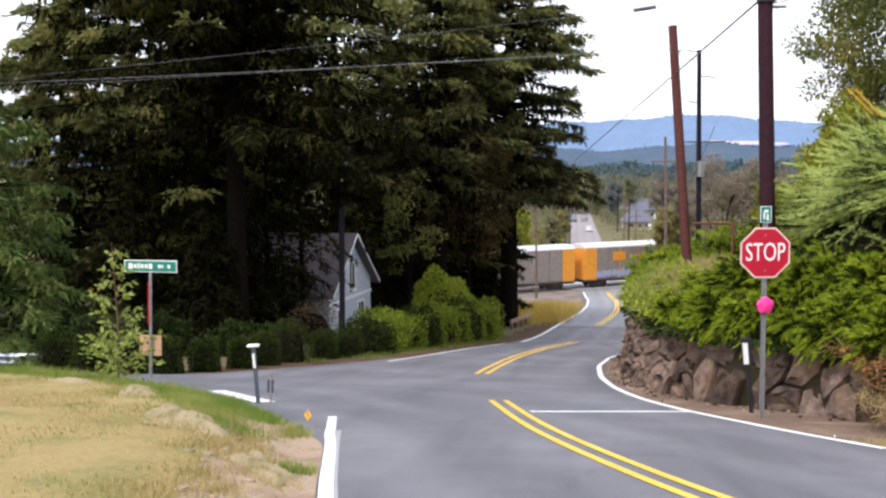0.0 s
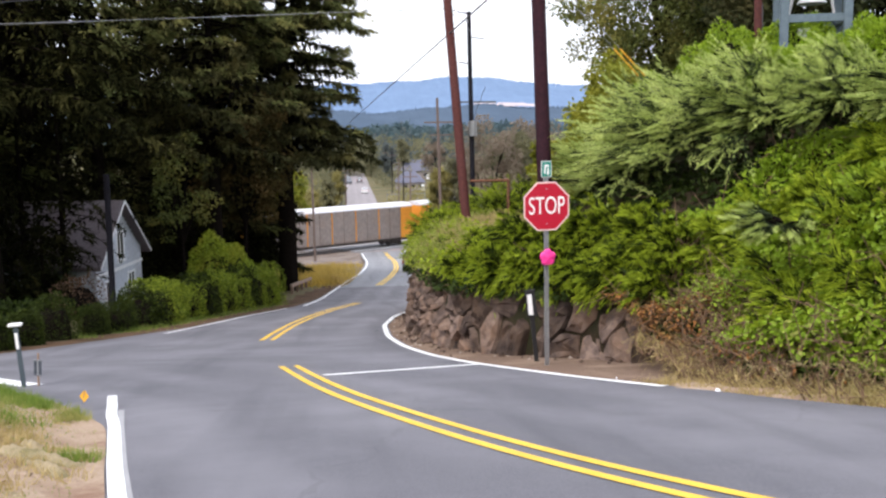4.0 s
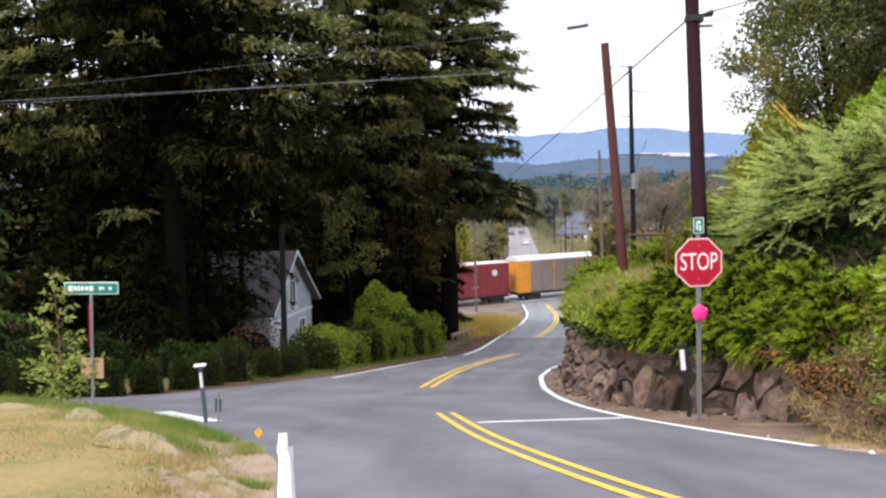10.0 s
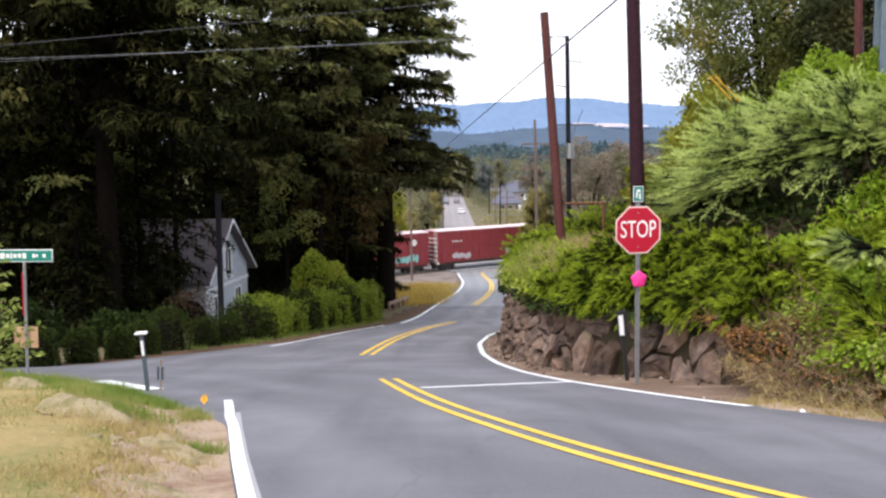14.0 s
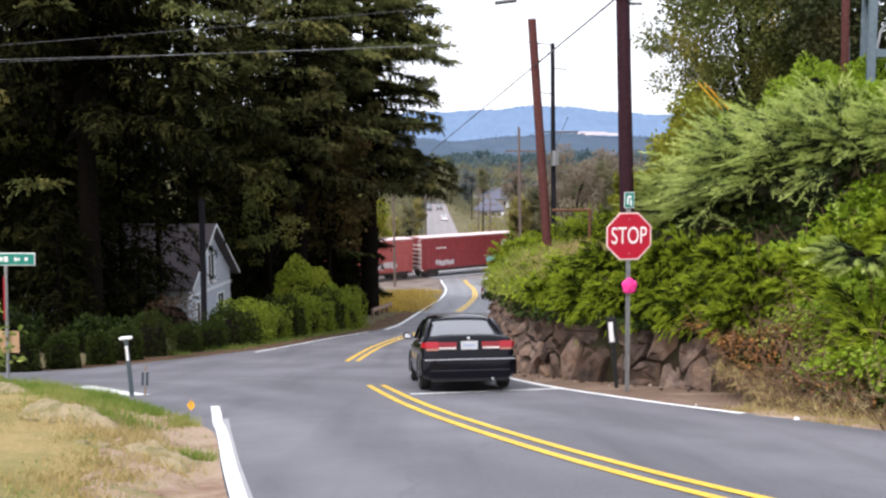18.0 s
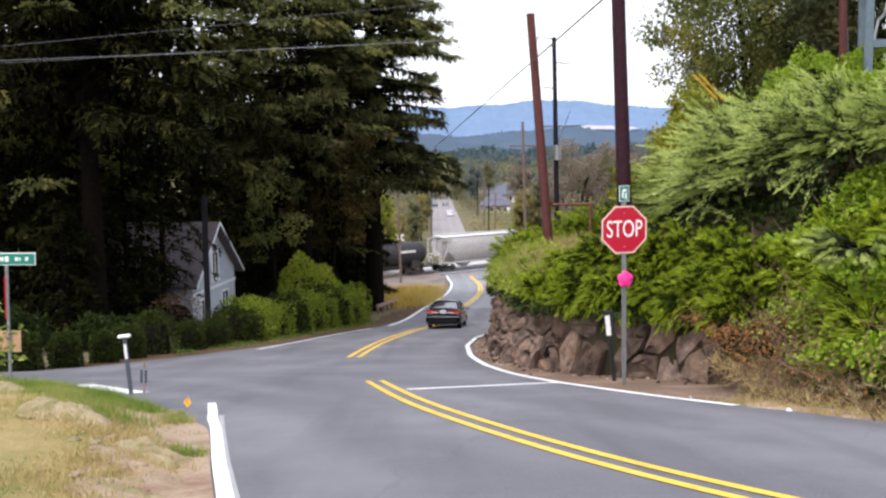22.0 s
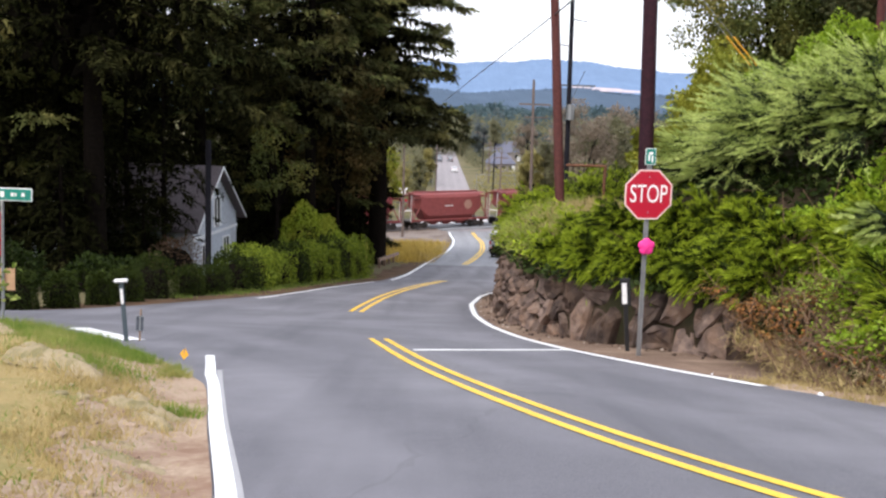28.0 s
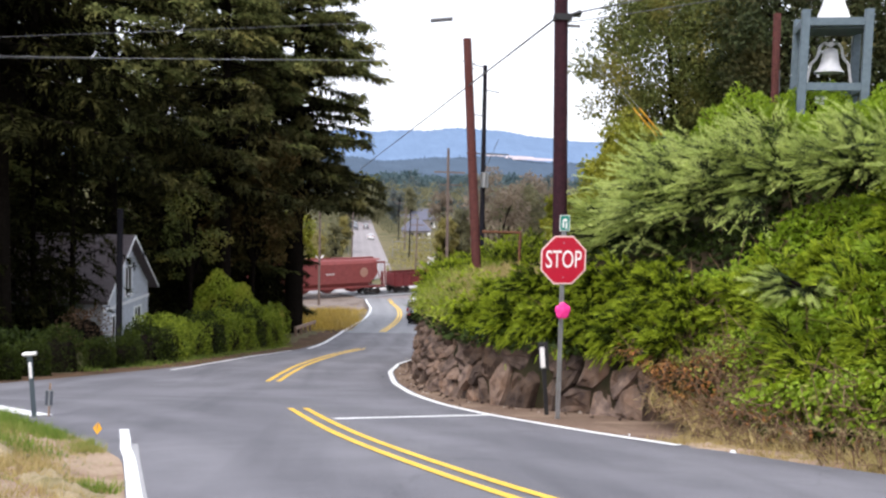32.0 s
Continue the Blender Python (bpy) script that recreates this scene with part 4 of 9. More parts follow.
def wall_height(y):
    return np.interp(y, [7, 11, 13.4, 14.4, 17, 20, 24, 34, 40, 44], [0.05, 0.1, 0.45, 0.95, 1.05, 1.2, 1.6, 1.6, 1.3, 0.8])


def bank_z(x, y):
    e, yy, _ = nearest(np.asarray(x, float), np.asarray(y, float), FOOT)
    level = np.interp(yy, [18.5, 23], [0, 1])
    rise = np.interp(e, RISE_AT, RISE) * (1 - level) + np.interp(e, SHELF_AT, SHELF) * level * np.interp(yy, [20, 24.5, 28, 34, 46], [0.7, 0.72, 1, 1, 0.6])
    return slope(yy) + wall_height(yy) + rise, e


bx, by = steps((1.6, 12, 0.3), (12, 46, 1.2)), steps((-14, 48, 0.35))
BX, BY = np.meshgrid(bx, by)
BZ, BE = bank_z(BX, BY)
BZ = np.where(BE < 0, slope(BY) - 0.1, BZ + 0.06 * np.sin(BX * 2.3) * np.cos(BY * 1.9))
gi = np.arange(BX.size).reshape(BX.shape)
q = np.stack([gi[:-1, :-1], gi[:-1, 1:], gi[1:, 1:], gi[1:, :-1]], -1).reshape(-1, 4)
keep = (BE.ravel()[q] > 0).sum(1) >= 4
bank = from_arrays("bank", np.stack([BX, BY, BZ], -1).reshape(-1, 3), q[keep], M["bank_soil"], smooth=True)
tagged(bank, "steep overgrown earth bank above the road", "bank", kind="structure")

wall = empty("wall_rock", Matrix.Identity(4), "dry rock wall of dark brown basalt boulders", "wall", kind="structure")
q = smooth_line(WALL, 70)
d = np.gradient(q, axis=0)
d /= np.linalg.norm(d, axis=1)[:, None]
inward = np.stack([-d[:, 1], d[:, 0]], -1)
hz = slope(q[:, 1])
rows = []
for off, k in ((0.16, -0.2), (0.2, 0.5), (0.34, 1.0), (0.7, 1.12)):
    p = q + inward * off
    rows.append(np.column_stack([p, hz + wall_height(q[:, 1]) * k]))
v = np.stack(rows, 1)
gi = np.arange(v.shape[0] * 4).reshape(-1, 4)
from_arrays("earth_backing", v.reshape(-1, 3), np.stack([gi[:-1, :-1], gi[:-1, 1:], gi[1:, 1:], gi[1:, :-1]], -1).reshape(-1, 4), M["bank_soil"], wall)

M["pale_chip"] = surface("pale_stone_chip", (0.5, 0.42, 0.36), (0.36, 0.3, 0.25), 20.0, 0.9, 0, 0.3, spec=0.1)
rng = np.random.default_rng(7)
run = np.concatenate([[0], np.cumsum(np.hypot(*np.diff(q, axis=0).T))])


def clip_cell(poly, p, others):
    """The part of a polygon that is nearer to p than to any of the others."""
    for o in others:
        n = o - p
        k = n.dot((o + p) / 2)
        out = []
        for i in range(len(poly)):
            a, b = poly[i], poly[(i + 1) % len(poly)]
            da, db = n.dot(a) - k, n.dot(b) - k
            if da <= 0:
                out.append(a)
            if da * db < 0:
                out.append(a + (b - a) * da / (da - db))
        poly = out
        if len(poly) < 3:
            return []
    return poly


# boulders fitted to each other: cells of a scattered set of centres along the wall's face
seeds = []
s = 0.0
while s < run[-1] - 0.1:
    py = np.interp(s, run, q[:, 1])
    size = np.interp(py, [14, 18, 26, 40], [0.68, 0.52, 0.42, 0.40])
    rows_here = max(1, round(float(wall_height(py)) / (size * 0.78)))
    for k in range(rows_here):
        seeds.append(np.array((s + rng.uniform(-0.3, 0.3) * size + (k % 2) * size * 0.5, (k + 0.5 + rng.uniform(-0.32, 0.32)) / rows_here * float(wall_height(py)))))
    s += size * rng.uniform(0.75, 1.25)


def face_point(s, z, depth):
    """A point of the wall's face, leaning back with height; depth goes into the bank."""
    px, py = np.interp(s, run, q[:, 0]), np.interp(s, run, q[:, 1])
    ix, iy = np.interp(s, run, inward[:, 0]), np.interp(s, run, inward[:, 1])
    back = depth + 0.16 * z
    return np.array((px + ix * back, py + iy * back, float(slope(py)) + z))


for p in seeds:
    near_by = [o for o in seeds if o is not p and abs(o[0] - p[0]) < 1.6]
    top = float(wall_height(np.interp(p[0], run, q[:, 1]))) + rng.uniform(-0.06, 0.12)
    cell = clip_cell([np.array(c) for c in ((p[0] - 1.2, -0.15), (p[0] + 1.2, -0.15), (p[0] + 1.2, top), (p[0] - 1.2, top))], p, near_by)
    if len(cell) < 3:
        continue
    mid = sum(cell) / len(cell)
    fine = []
    for i in range(len(cell)):
        a, b = cell[i], cell[(i + 1) % len(cell)]
        fine += [a * 0.93 + b * 0.07, a * 0.52 + b * 0.48 + rng.normal(size=2) * 0.022]
    tilt = rng.normal(size=2) * 0.42
    proud = rng.uniform(-0.10, 0.14)
    tight = rng.uniform(0.9, 1.0)
    bm = bmesh.new()
    rings = []
    for shrink, depth, jit in ((0.99, 0.3, 0.0), (0.985, 0.05, 0.010), (0.93, -0.015, 0.016), (0.45, -0.05, 0.035)):
        ring = []
        for c in fine:
            w = mid + (c - mid) * shrink * tight + rng.normal(size=2) * jit * 0.5
            dd = depth - proud + tilt.dot(w - mid) * (depth < 0.2) + rng.normal() * jit
            ring.append(bm.verts.new(face_point(w[0], w[1], dd + 0.1)))
        rings.append(ring)
    n = len(fine)
    for i in range(3):
        for j in range(n):
            bm.faces.new((rings[i][j], rings[i][(j + 1) % n], rings[i + 1][(j + 1) % n], rings[i + 1][j]))
    bm.faces.new(rings[3])
    bmesh.ops.recalc_face_normals(bm, faces=bm.faces)
    part("stone", bm, M["stone"], wall)
# loose stones and crumbs at the foot
crumbs = []
for k in range(260):
    s = rng.uniform(0, run[-1])
    px, py = np.interp(s, run, q[:, 0]), np.interp(s, run, q[:, 1])
    ix, iy = np.interp(s, run, inward[:, 0]), np.interp(s, run, inward[:, 1])
    o = -abs(rng.normal()) * 0.28 + 0.05
    x0, y0 = px + ix * o, py + iy * o
    r = rng.uniform(0.012, 0.05)
    c = np.array((x0, y0, float(slope(y0)) + r * 0.5))
    v = c + unit(rng.normal(size=(6, 3))) * r
    v = c + np.array([(1, 0, 0), (-1, 0, 0), (0, 1, 0), (0, -1, 0), (0, 0, 0.8), (0, 0, -0.8)]) * r * rng.uniform(0.6, 1.2, (6, 1))
    f = np.array([(0, 2, 4), (2, 1, 4), (1, 3, 4), (3, 0, 4), (2, 0, 5), (1, 2, 5), (3, 1, 5), (0, 3, 5)])
    crumbs.append((v, f))
v, f = joined(crumbs)
k = len(crumbs) // 4
v4, f4 = joined(crumbs[:k])
tagged(from_arrays("stone_chips", v4, f4, M["pale_chip"]), "pale stone chips scattered at the foot of the wall", "rubble", kind="stuff")
tagged(from_arrays("rubble", v[len(v) // 4:], f[:len(f) * 3 // 4], M["stone"]), "small loose stones fallen at the foot of the wall", "rubble", kind="stuff")


def on_bank(rng, n, y0, y1, e0, e1):
    """n points on the bank between two stretches of its foot and two distances from it, with the outward slope direction."""
    y = rng.uniform(y0, y1, n * 6)
    x = rng.uniform(1.8, 14, n * 6)
    z, e = bank_z(x, y)
    ok = (e > e0) & (e < e1)
    p = np.stack([x, y, z], -1)[ok][:n]
    h = 0.15
    zx, _ = bank_z(p[:, 0] + h, p[:, 1])
    zy, _ = bank_z(p[:, 0], p[:, 1] + h)
    nrm = unit(np.stack([-(zx - p[:, 2]) / h, -(zy - p[:, 2]) / h, np.ones(len(p))], -1))
    return p, nrm


def creeping(name, seed, y0, y1, e0, e1, shoots, length, leaves, leaf, width, mat, label, out=0.7, up=0.6, droop=0.35, category="shrub", lift=0.0, wind=(0, 0, 0), spread=0.5, group=""):
    """A spreading evergreen on the bank: shoots that lean out over the slope."""
    rng = np.random.default_rng(seed)
    p, nrm = on_bank(rng, shoots, y0, y1, e0, e1)
    c = p.mean(0)
    ob = empty(name, Matrix.Translation(c), label, category, group)
    flatn = nrm * np.array((1, 1, 0))
    way = unit(out * unit(flatn + 1e-6) + np.array((0, 0, up)) + np.array(wind) + 0.35 * rng.normal(size=p.shape))
    ln = length * rng.uniform(0.55, 1.25, len(p))
    v, f = plumes(rng, p - c + np.array((0, 0, lift)) * rng.random((len(p), 1)), way, ln, leaves, leaf, width, droop, spread)
    tagged(from_arrays("foliage", v, f, mat, ob), kind="stuff")
    k = rng.choice(len(p), min(len(p), 260), replace=False)
    v, f = limb_tubes([(p[i] - c - np.array((0, 0, 0.1)), p[i] - c + way[i] * ln[i] * 0.7, 0.016, 0.005) for i in k], 4)
    tagged(from_arrays("stemwork", v, f, M["twig"], ob), kind="stuff")
    return ob


def ivy_patch(seed, y0, y1, e0, e1, n, leaf, mat, label, deep=0.35, name="ivy", category="ivy"):
    rng = np.random.default_rng(seed)
    p, nrm = on_bank(rng, n, y0, y1, e0, e1)
    c = p.mean(0)
    ob = empty(name, Matrix.Translation(c), label, category)
    p = p - c + nrm * (deep * rng.random((len(p), 1)) ** 0.6) * (0.7 + 0.5 * np.sin(p[:, :1] * 3.1 + p[:, 1:2] * 2.3))
    d = unit(nrm * 0.4 + np.array((-0.3, -0.5, -0.5)) + 0.7 * rng.normal(size=p.shape))
    v, f = leaf_quads(p, d, unit(np.cross(d, nrm + 0.5 * rng.normal(size=p.shape))), leaf * rng.uniform(0.6, 1.4, len(p)), leaf * 0.75 * rng.uniform(0.7, 1.2, len(p)))
    tagged(from_arrays("foliage", v, f, mat, ob), kind="stuff")
    k = rng.choice(len(p), min(160, len(p)), replace=False)
    v, f = limb_tubes([(p[i], p[i] + unit(rng.normal(size=3) + np.array((0, 0, -0.4))) * rng.uniform(0.2, 0.6), 0.008, 0.004) for i in k], 4)
    tagged(from_arrays("vinework", v, f, M["twig"], ob), kind="stuff")
    return ob


def fronds(rng, base, way, length, n_twig, n_leaf, leaf, width, droop=0.2, open_angle=0.75, bushy=0.3):
    """Flat feathery sprays: an arching axis with side twigs on both sides, each set with small scale leaves."""
    n = len(base)
    up = np.array((0, 0, 1.0))
    side = unit(np.cross(way, up) + 0.5 * rng.normal(size=way.shape))
    ln = np.broadcast_to(length, n)[:, None]
    s = (np.arange(n_twig) + rng.random((n, n_twig))) / n_twig
    s = 0.08 + 0.92 * s
    foot = base[:, None] + way[:, None] * (ln * s)[..., None]
    foot[..., 2] -= droop * ln * s ** 2
    pm = np.where(np.arange(n_twig) % 2 == 0, 1.0, -1.0)[None, :, None]
    tw = unit(way[:, None] + pm * open_angle * side[:, None] + 0.22 * rng.normal(size=(n, n_twig, 3)) + np.array((0, 0, -0.25)) * s[..., None])
    tl = ln * (0.08 + bushy * (1 - s)) * rng.uniform(0.7, 1.25, (n, n_twig))
    q = (np.arange(n_leaf) + rng.random((n, n_twig, n_leaf))) / n_leaf
    p = foot[:, :, None] + tw[:, :, None] * (tl[..., None] * q)[..., None]
    p[..., 2] -= 0.12 * tl[..., None] * q ** 2
    d = unit(tw[:, :, None] + 0.42 * rng.normal(size=p.shape))
    m = n * n_twig * n_leaf
    d = d.reshape(-1, 3)
    z = (rng.uniform(0.65, 1.35, (n, n_twig, n_leaf)) * (1.05 - 0.4 * q)).reshape(-1)
    return needles(p.reshape(-1, 3), d, across(rng, d), leaf * z, width * z)


def brushes(rng, base, way, length, n_leaf, leaf, width, droop, fat, spread, inner=0.4):
    """Feather-like plumes: slim leaves that all sweep along their axis, thick at the foot and thin at the tip; outer
    leaves and inner ones coloured as shade apart.
    """
    n = len(base)
    s = rng.random((n, n_leaf)) ** 0.85
    ln = np.broadcast_to(length, n)[:, None]
    p = base[:, None] + way[:, None] * (ln * s)[..., None]
    p[..., 2] -= droop * ln * s ** 2
    p += unit(rng.normal(size=p.shape)) * (fat * ln * (1.02 - s) ** 0.7 * rng.random((n, n_leaf)) ** 0.5)[..., None] * np.array((1, 1, 0.6))
    d = way[:, None] + spread * rng.normal(size=p.shape)
    d[..., 2] -= 1.4 * droop * s
    d = unit(d).reshape(-1, 3)
    size = (rng.uniform(0.6, 1.25, (n, n_leaf)) * (1.05 - 0.35 * s)).reshape(-1)
    v, f = needles(p.reshape(-1, 3), d, across(rng, d), leaf * size, width * size)
    shaded = (s + rng.normal(size=s.shape) * 0.10).reshape(-1) < np.repeat(inner + rng.uniform(-0.3, 0.4, n), n_leaf)
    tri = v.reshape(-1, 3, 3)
    return [(tri[k].reshape(-1, 3), np.arange(3 * int(k.sum())).reshape(-1, 3)) for k in (~shaded, shaded)]


def juniper_bush(seed, at, reach, boughs, face, mat, label, tiers=(-0.05, 1.1), n_twig=26, n_leaf=8, leaf=0.1, width=0.026, bushy=0.2, open_angle=0.5, droop=0.15, name="spreading_juniper", fan=1.5, squash=0.85, split=0, shaded=None, inner=0.4, shelves=0):
    """A spreading juniper: arching feathery plumes that fan out from its foot, dark and open between them."""
    rng = np.random.default_rng(seed)
    ob = empty(name, Matrix.Translation(at), label, "shrub", "junipers on the bank")
    az = face + rng.uniform(-fan, fan, boughs)
    el = rng.uniform(tiers[0], tiers[1], boughs)
    if shelves:
        el = tiers[0] + (tiers[1] - tiers[0]) * (rng.integers(0, shelves, boughs) + 0.5 + rng.normal(size=boughs) * 0.12) / shelves
    way = unit(np.stack([np.sin(az) * np.cos(el), np.cos(az) * np.cos(el), np.sin(el) * squash], -1) + 0.08 * rng.normal(size=(boughs, 3)))
    ln = reach * rng.uniform(0.62, 1.12, boughs)
    foot = way * (ln * rng.uniform(0.1, 0.5, boughs))[:, None]
    ln = ln * 0.72
    if split:
        at0 = rng.random((boughs, split)) * 0.55
        w2 = unit(way[:, None] + np.array((0.34, 0.34, 0.2)) * rng.normal(size=(boughs, split, 3)) + np.array((0, 0, 0.06)))
        b2 = foot[:, None] + way[:, None] * (ln[:, None] * at0)[..., None]
        l2 = (ln[:, None] * (1.0 - 0.6 * at0)) * rng.uniform(0.7, 1.1, (boughs, split))
        fresh, hollow = brushes(rng, b2.reshape(-1, 3), w2.reshape(-1, 3), l2.reshape(-1), n_twig, leaf, width, droop, bushy, open_angle, inner)
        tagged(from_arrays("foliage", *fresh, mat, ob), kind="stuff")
        tagged(from_arrays("inner_growth", *hollow, M["juniper_shade"] if shaded is None else shaded, ob), kind="stuff")
    else:
        v, f = fronds(rng, foot, way, ln, n_twig, n_leaf, leaf, width, droop, open_angle, bushy)
        tagged(from_arrays("foliage", v, f, mat, ob), kind="stuff")
    tip = foot + way * ln[:, None] * 0.8 - np.array((0, 0, 1.0)) * (droop * ln * 0.64)[:, None]
    v, f = limb_tubes([(way[i] * 0.1, foot[i], 0.022, 0.014) for i in range(boughs)] + [(foot[i], tip[i], 0.014, 0.004) for i in range(boughs)], 4)
    tagged(from_arrays("stemwork", v, f, M["bark"], ob), kind="stuff")
    return ob


def on_slope(x, y, lift=0.0):
    return (x, y, float(bank_z(np.array([x]), np.array([y]))[0][0]) + lift)


# low growth over the soil, its colour darkened for the shade under shrubs
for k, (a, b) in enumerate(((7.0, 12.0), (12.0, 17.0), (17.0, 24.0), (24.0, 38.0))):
    ivy_patch(80 + k, a, b, 0.05, 6.5, 7500, 0.13, M["shade_cover"], "green low growth under the shrubs, coloured as dark as their shade", 0.2, "ground_cover", "ground cover")
# bright green junipers in a row over the rock wall
GREEN = "bright green spreading juniper hanging over the rock wall"
rng = np.random.default_rng(90)
seat = smooth_line([(4.9, 14.0), (4.6, 15.4), (4.1, 16.6), (3.6, 17.4), (3.2, 18.4), (2.95, 19.4), (2.85, 20.6)], 11)
for k, (x, y) in enumerate(seat):
    for back, lift, size in ((0.25, 0.05, 0.72), (1.0, 0.1, 0.8)):
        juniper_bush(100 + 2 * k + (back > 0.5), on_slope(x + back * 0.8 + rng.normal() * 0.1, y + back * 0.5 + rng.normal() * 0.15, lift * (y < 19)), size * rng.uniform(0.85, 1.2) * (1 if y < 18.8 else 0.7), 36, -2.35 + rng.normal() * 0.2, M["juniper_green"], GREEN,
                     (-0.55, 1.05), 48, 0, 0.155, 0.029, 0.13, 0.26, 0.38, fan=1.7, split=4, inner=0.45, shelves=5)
for k, (x, y, r) in enumerate(((3.1, 23.2, 0.45), (3.3, 30.2, 0.5), (4.6, 32.5, 0.7), (6.0, 26.0, 0.5), (7.2, 26.5, 0.7), (8.0, 29.0, 0.8), (4.4, 34.5, 0.8), (5.6, 37.0, 0.9), (5.0, 29.8, 0.4), (5.3, 32.0, 1.7), (6.3, 31.4, 1.9), (7.4, 32.0, 2.0), (3.7, 31.4, 1.1), (4.5, 32.6, 1.4), (4.1, 33.6, 1.4), (3.4, 30.2, 0.9), (6.4, 34.0, 2.2))):
    juniper_bush(140 + k, on_slope(x, y, 0.0), r, 44, -2.35, M["juniper_green"], "green weedy shrub on the bank's shelf", (-0.1, 1.3), 40, 0, 0.2, 0.035, 0.2, 0.4, 0.25, fan=2.8, name="weedy_shrub", split=3)
ivy_patch(77, 21.0, 30.5, 0.2, 1.8, 5000, 0.12, M["juniper_green"], "green weeds at the bank's bend", 0.45, "weeds", "weeds")
creeping("tall_grass", 31, 21.0, 33.5, 0.3, 1.7, 1700, 0.75, 9, 0.3, 0.02, M["tall_grass"], "pale tall grass and weeds at the bank's bend", 0.3, 0.9, 0.45, "grass", spread=0.25)
creeping("tall_grass", 32, 29.0, 42.0, 0.5, 2.6, 1700, 0.8, 9, 0.34, 0.03, M["tall_grass"], "pale tall grass and weeds at the bank's bend", 0.5, 0.9, 0.4, "grass", spread=0.25)
creeping("tall_grass", 74, 20.6, 27.5, 0.6, 3.0, 1300, 0.5, 8, 0.3, 0.02, M["straw"], "straw-coloured grass beside the leaning pole", 0.3, 0.9, 0.4, "grass", spread=0.3, lift=0.1)
# grey-green junipers with long arching plumes
GREY = "large grey-green juniper with arching feathery plumes"
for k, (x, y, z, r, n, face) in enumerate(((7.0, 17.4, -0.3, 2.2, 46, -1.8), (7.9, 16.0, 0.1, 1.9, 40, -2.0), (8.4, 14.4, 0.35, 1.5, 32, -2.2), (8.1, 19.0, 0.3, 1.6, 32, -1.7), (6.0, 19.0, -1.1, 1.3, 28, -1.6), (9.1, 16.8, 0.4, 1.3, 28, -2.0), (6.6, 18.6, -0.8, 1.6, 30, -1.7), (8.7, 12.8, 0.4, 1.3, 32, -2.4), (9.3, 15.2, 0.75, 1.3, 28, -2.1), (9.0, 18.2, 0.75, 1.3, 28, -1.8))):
    juniper_bush(160 + k, (x, y, z), r, n, face, M["juniper"], GREY, (-0.25, 0.62), 130, 0, 0.09, 0.0155, 0.14, 0.26, 0.08, name="grey_juniper", fan=1.2, split=8, shaded=M["juniper_inner"], inner=0.36, shelves=4)
juniper_bush(170, (5.65, 11.1, -1.25), 0.7, 14, -2.3, M["juniper"], "small grey-green juniper sprays in the ivy", (-0.3, 0.5), 140, 0, 0.14, 0.02, 0.12, 0.2, 0.15, "grey_juniper", 0.8, split=3, shaded=M["juniper_inner"])
# leafy cover on the nearer slope
for k, (a, b, c, d, n) in enumerate(((12.4, 15.2, 1.3, 4.2, 12500), (10.4, 12.8, 1.0, 5.0, 17500), (7.6, 10.6, 0.8, 5.5, 20500), (3.5, 7.8, 0.6, 6.0, 10000))):
    ivy_patch(60 + k, a, b, c, d, n, 0.078, M["ivy"], "bright green ivy and vines covering the bank", 0.5)
for k in range(44):
    y = 7.5 + 7.2 * rng.random()
    e = rng.uniform(1.5, 5.4)
    if y > 12.2 and e > 2.2:
        continue
    x = float(np.interp(y, [7, 8.2, 9.2, 10.2, 12.6, 14.1], [6.7, 5.75, 5.2, 4.85, 4.78, 4.68])) + e * 0.9
    juniper_bush(180 + k, on_slope(x, y + 0.3 * e, 0.2), rng.uniform(0.6, 0.95), 40, -2.3, M["juniper_green"] if k % 3 else M["ivy"], "bright green spreading juniper on the bank", (-0.35, 1.1), 42, 0, 0.155, 0.029, 0.13, 0.24, 0.3, fan=1.9, split=4, inner=0.28, shelves=4)
for k, (a, b, c, d, n) in enumerate(((9.0, 13.6, 2.4, 6.0, 9000), (9.5, 14.5, 4.8, 8.0, 8000), (13.5, 18.5, 5.6, 9.0, 6000))):
    ivy_patch(75 + k, a, b, c, d, n, 0.11, M["ivy"], "bright green vines over the bank's crest", 0.6)
# bright shrubs along the bank's crest, before the bell frame
for k, (x, y, z, r) in enumerate(((9.4, 15.0, 1.25, 0.7), (9.9, 13.4, 1.4, 0.75), (10.6, 15.6, 1.55, 0.7), (7.4, 20.8, 0.35, 0.8), (8.9, 20.2, 1.25, 0.95), (10.2, 19.6, 1.5, 0.9), (8.8, 17.7, 0.95, 0.65), (9.6, 17.9, 1.1, 0.7), (10.5, 17.7, 1.25, 0.75), (10.8, 12.0, 1.2, 0.85))):
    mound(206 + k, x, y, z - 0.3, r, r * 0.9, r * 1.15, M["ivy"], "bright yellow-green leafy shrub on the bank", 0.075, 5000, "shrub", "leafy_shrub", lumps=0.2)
for k, (x, y, z, r) in enumerate(((6.1, 20.3, -0.15, 0.6), (6.7, 21.0, 0.25, 0.6))):
    mound(225 + k, x, y, z - 0.3, r, r * 0.9, r * 1.2, M["maple_yellow"], "yellow-green leafy shrub at the end of the grey junipers", 0.07, 3600, "shrub", "leafy_shrub", lumps=0.2)
WITHERED = "withered brown vines at the foot of the bank"
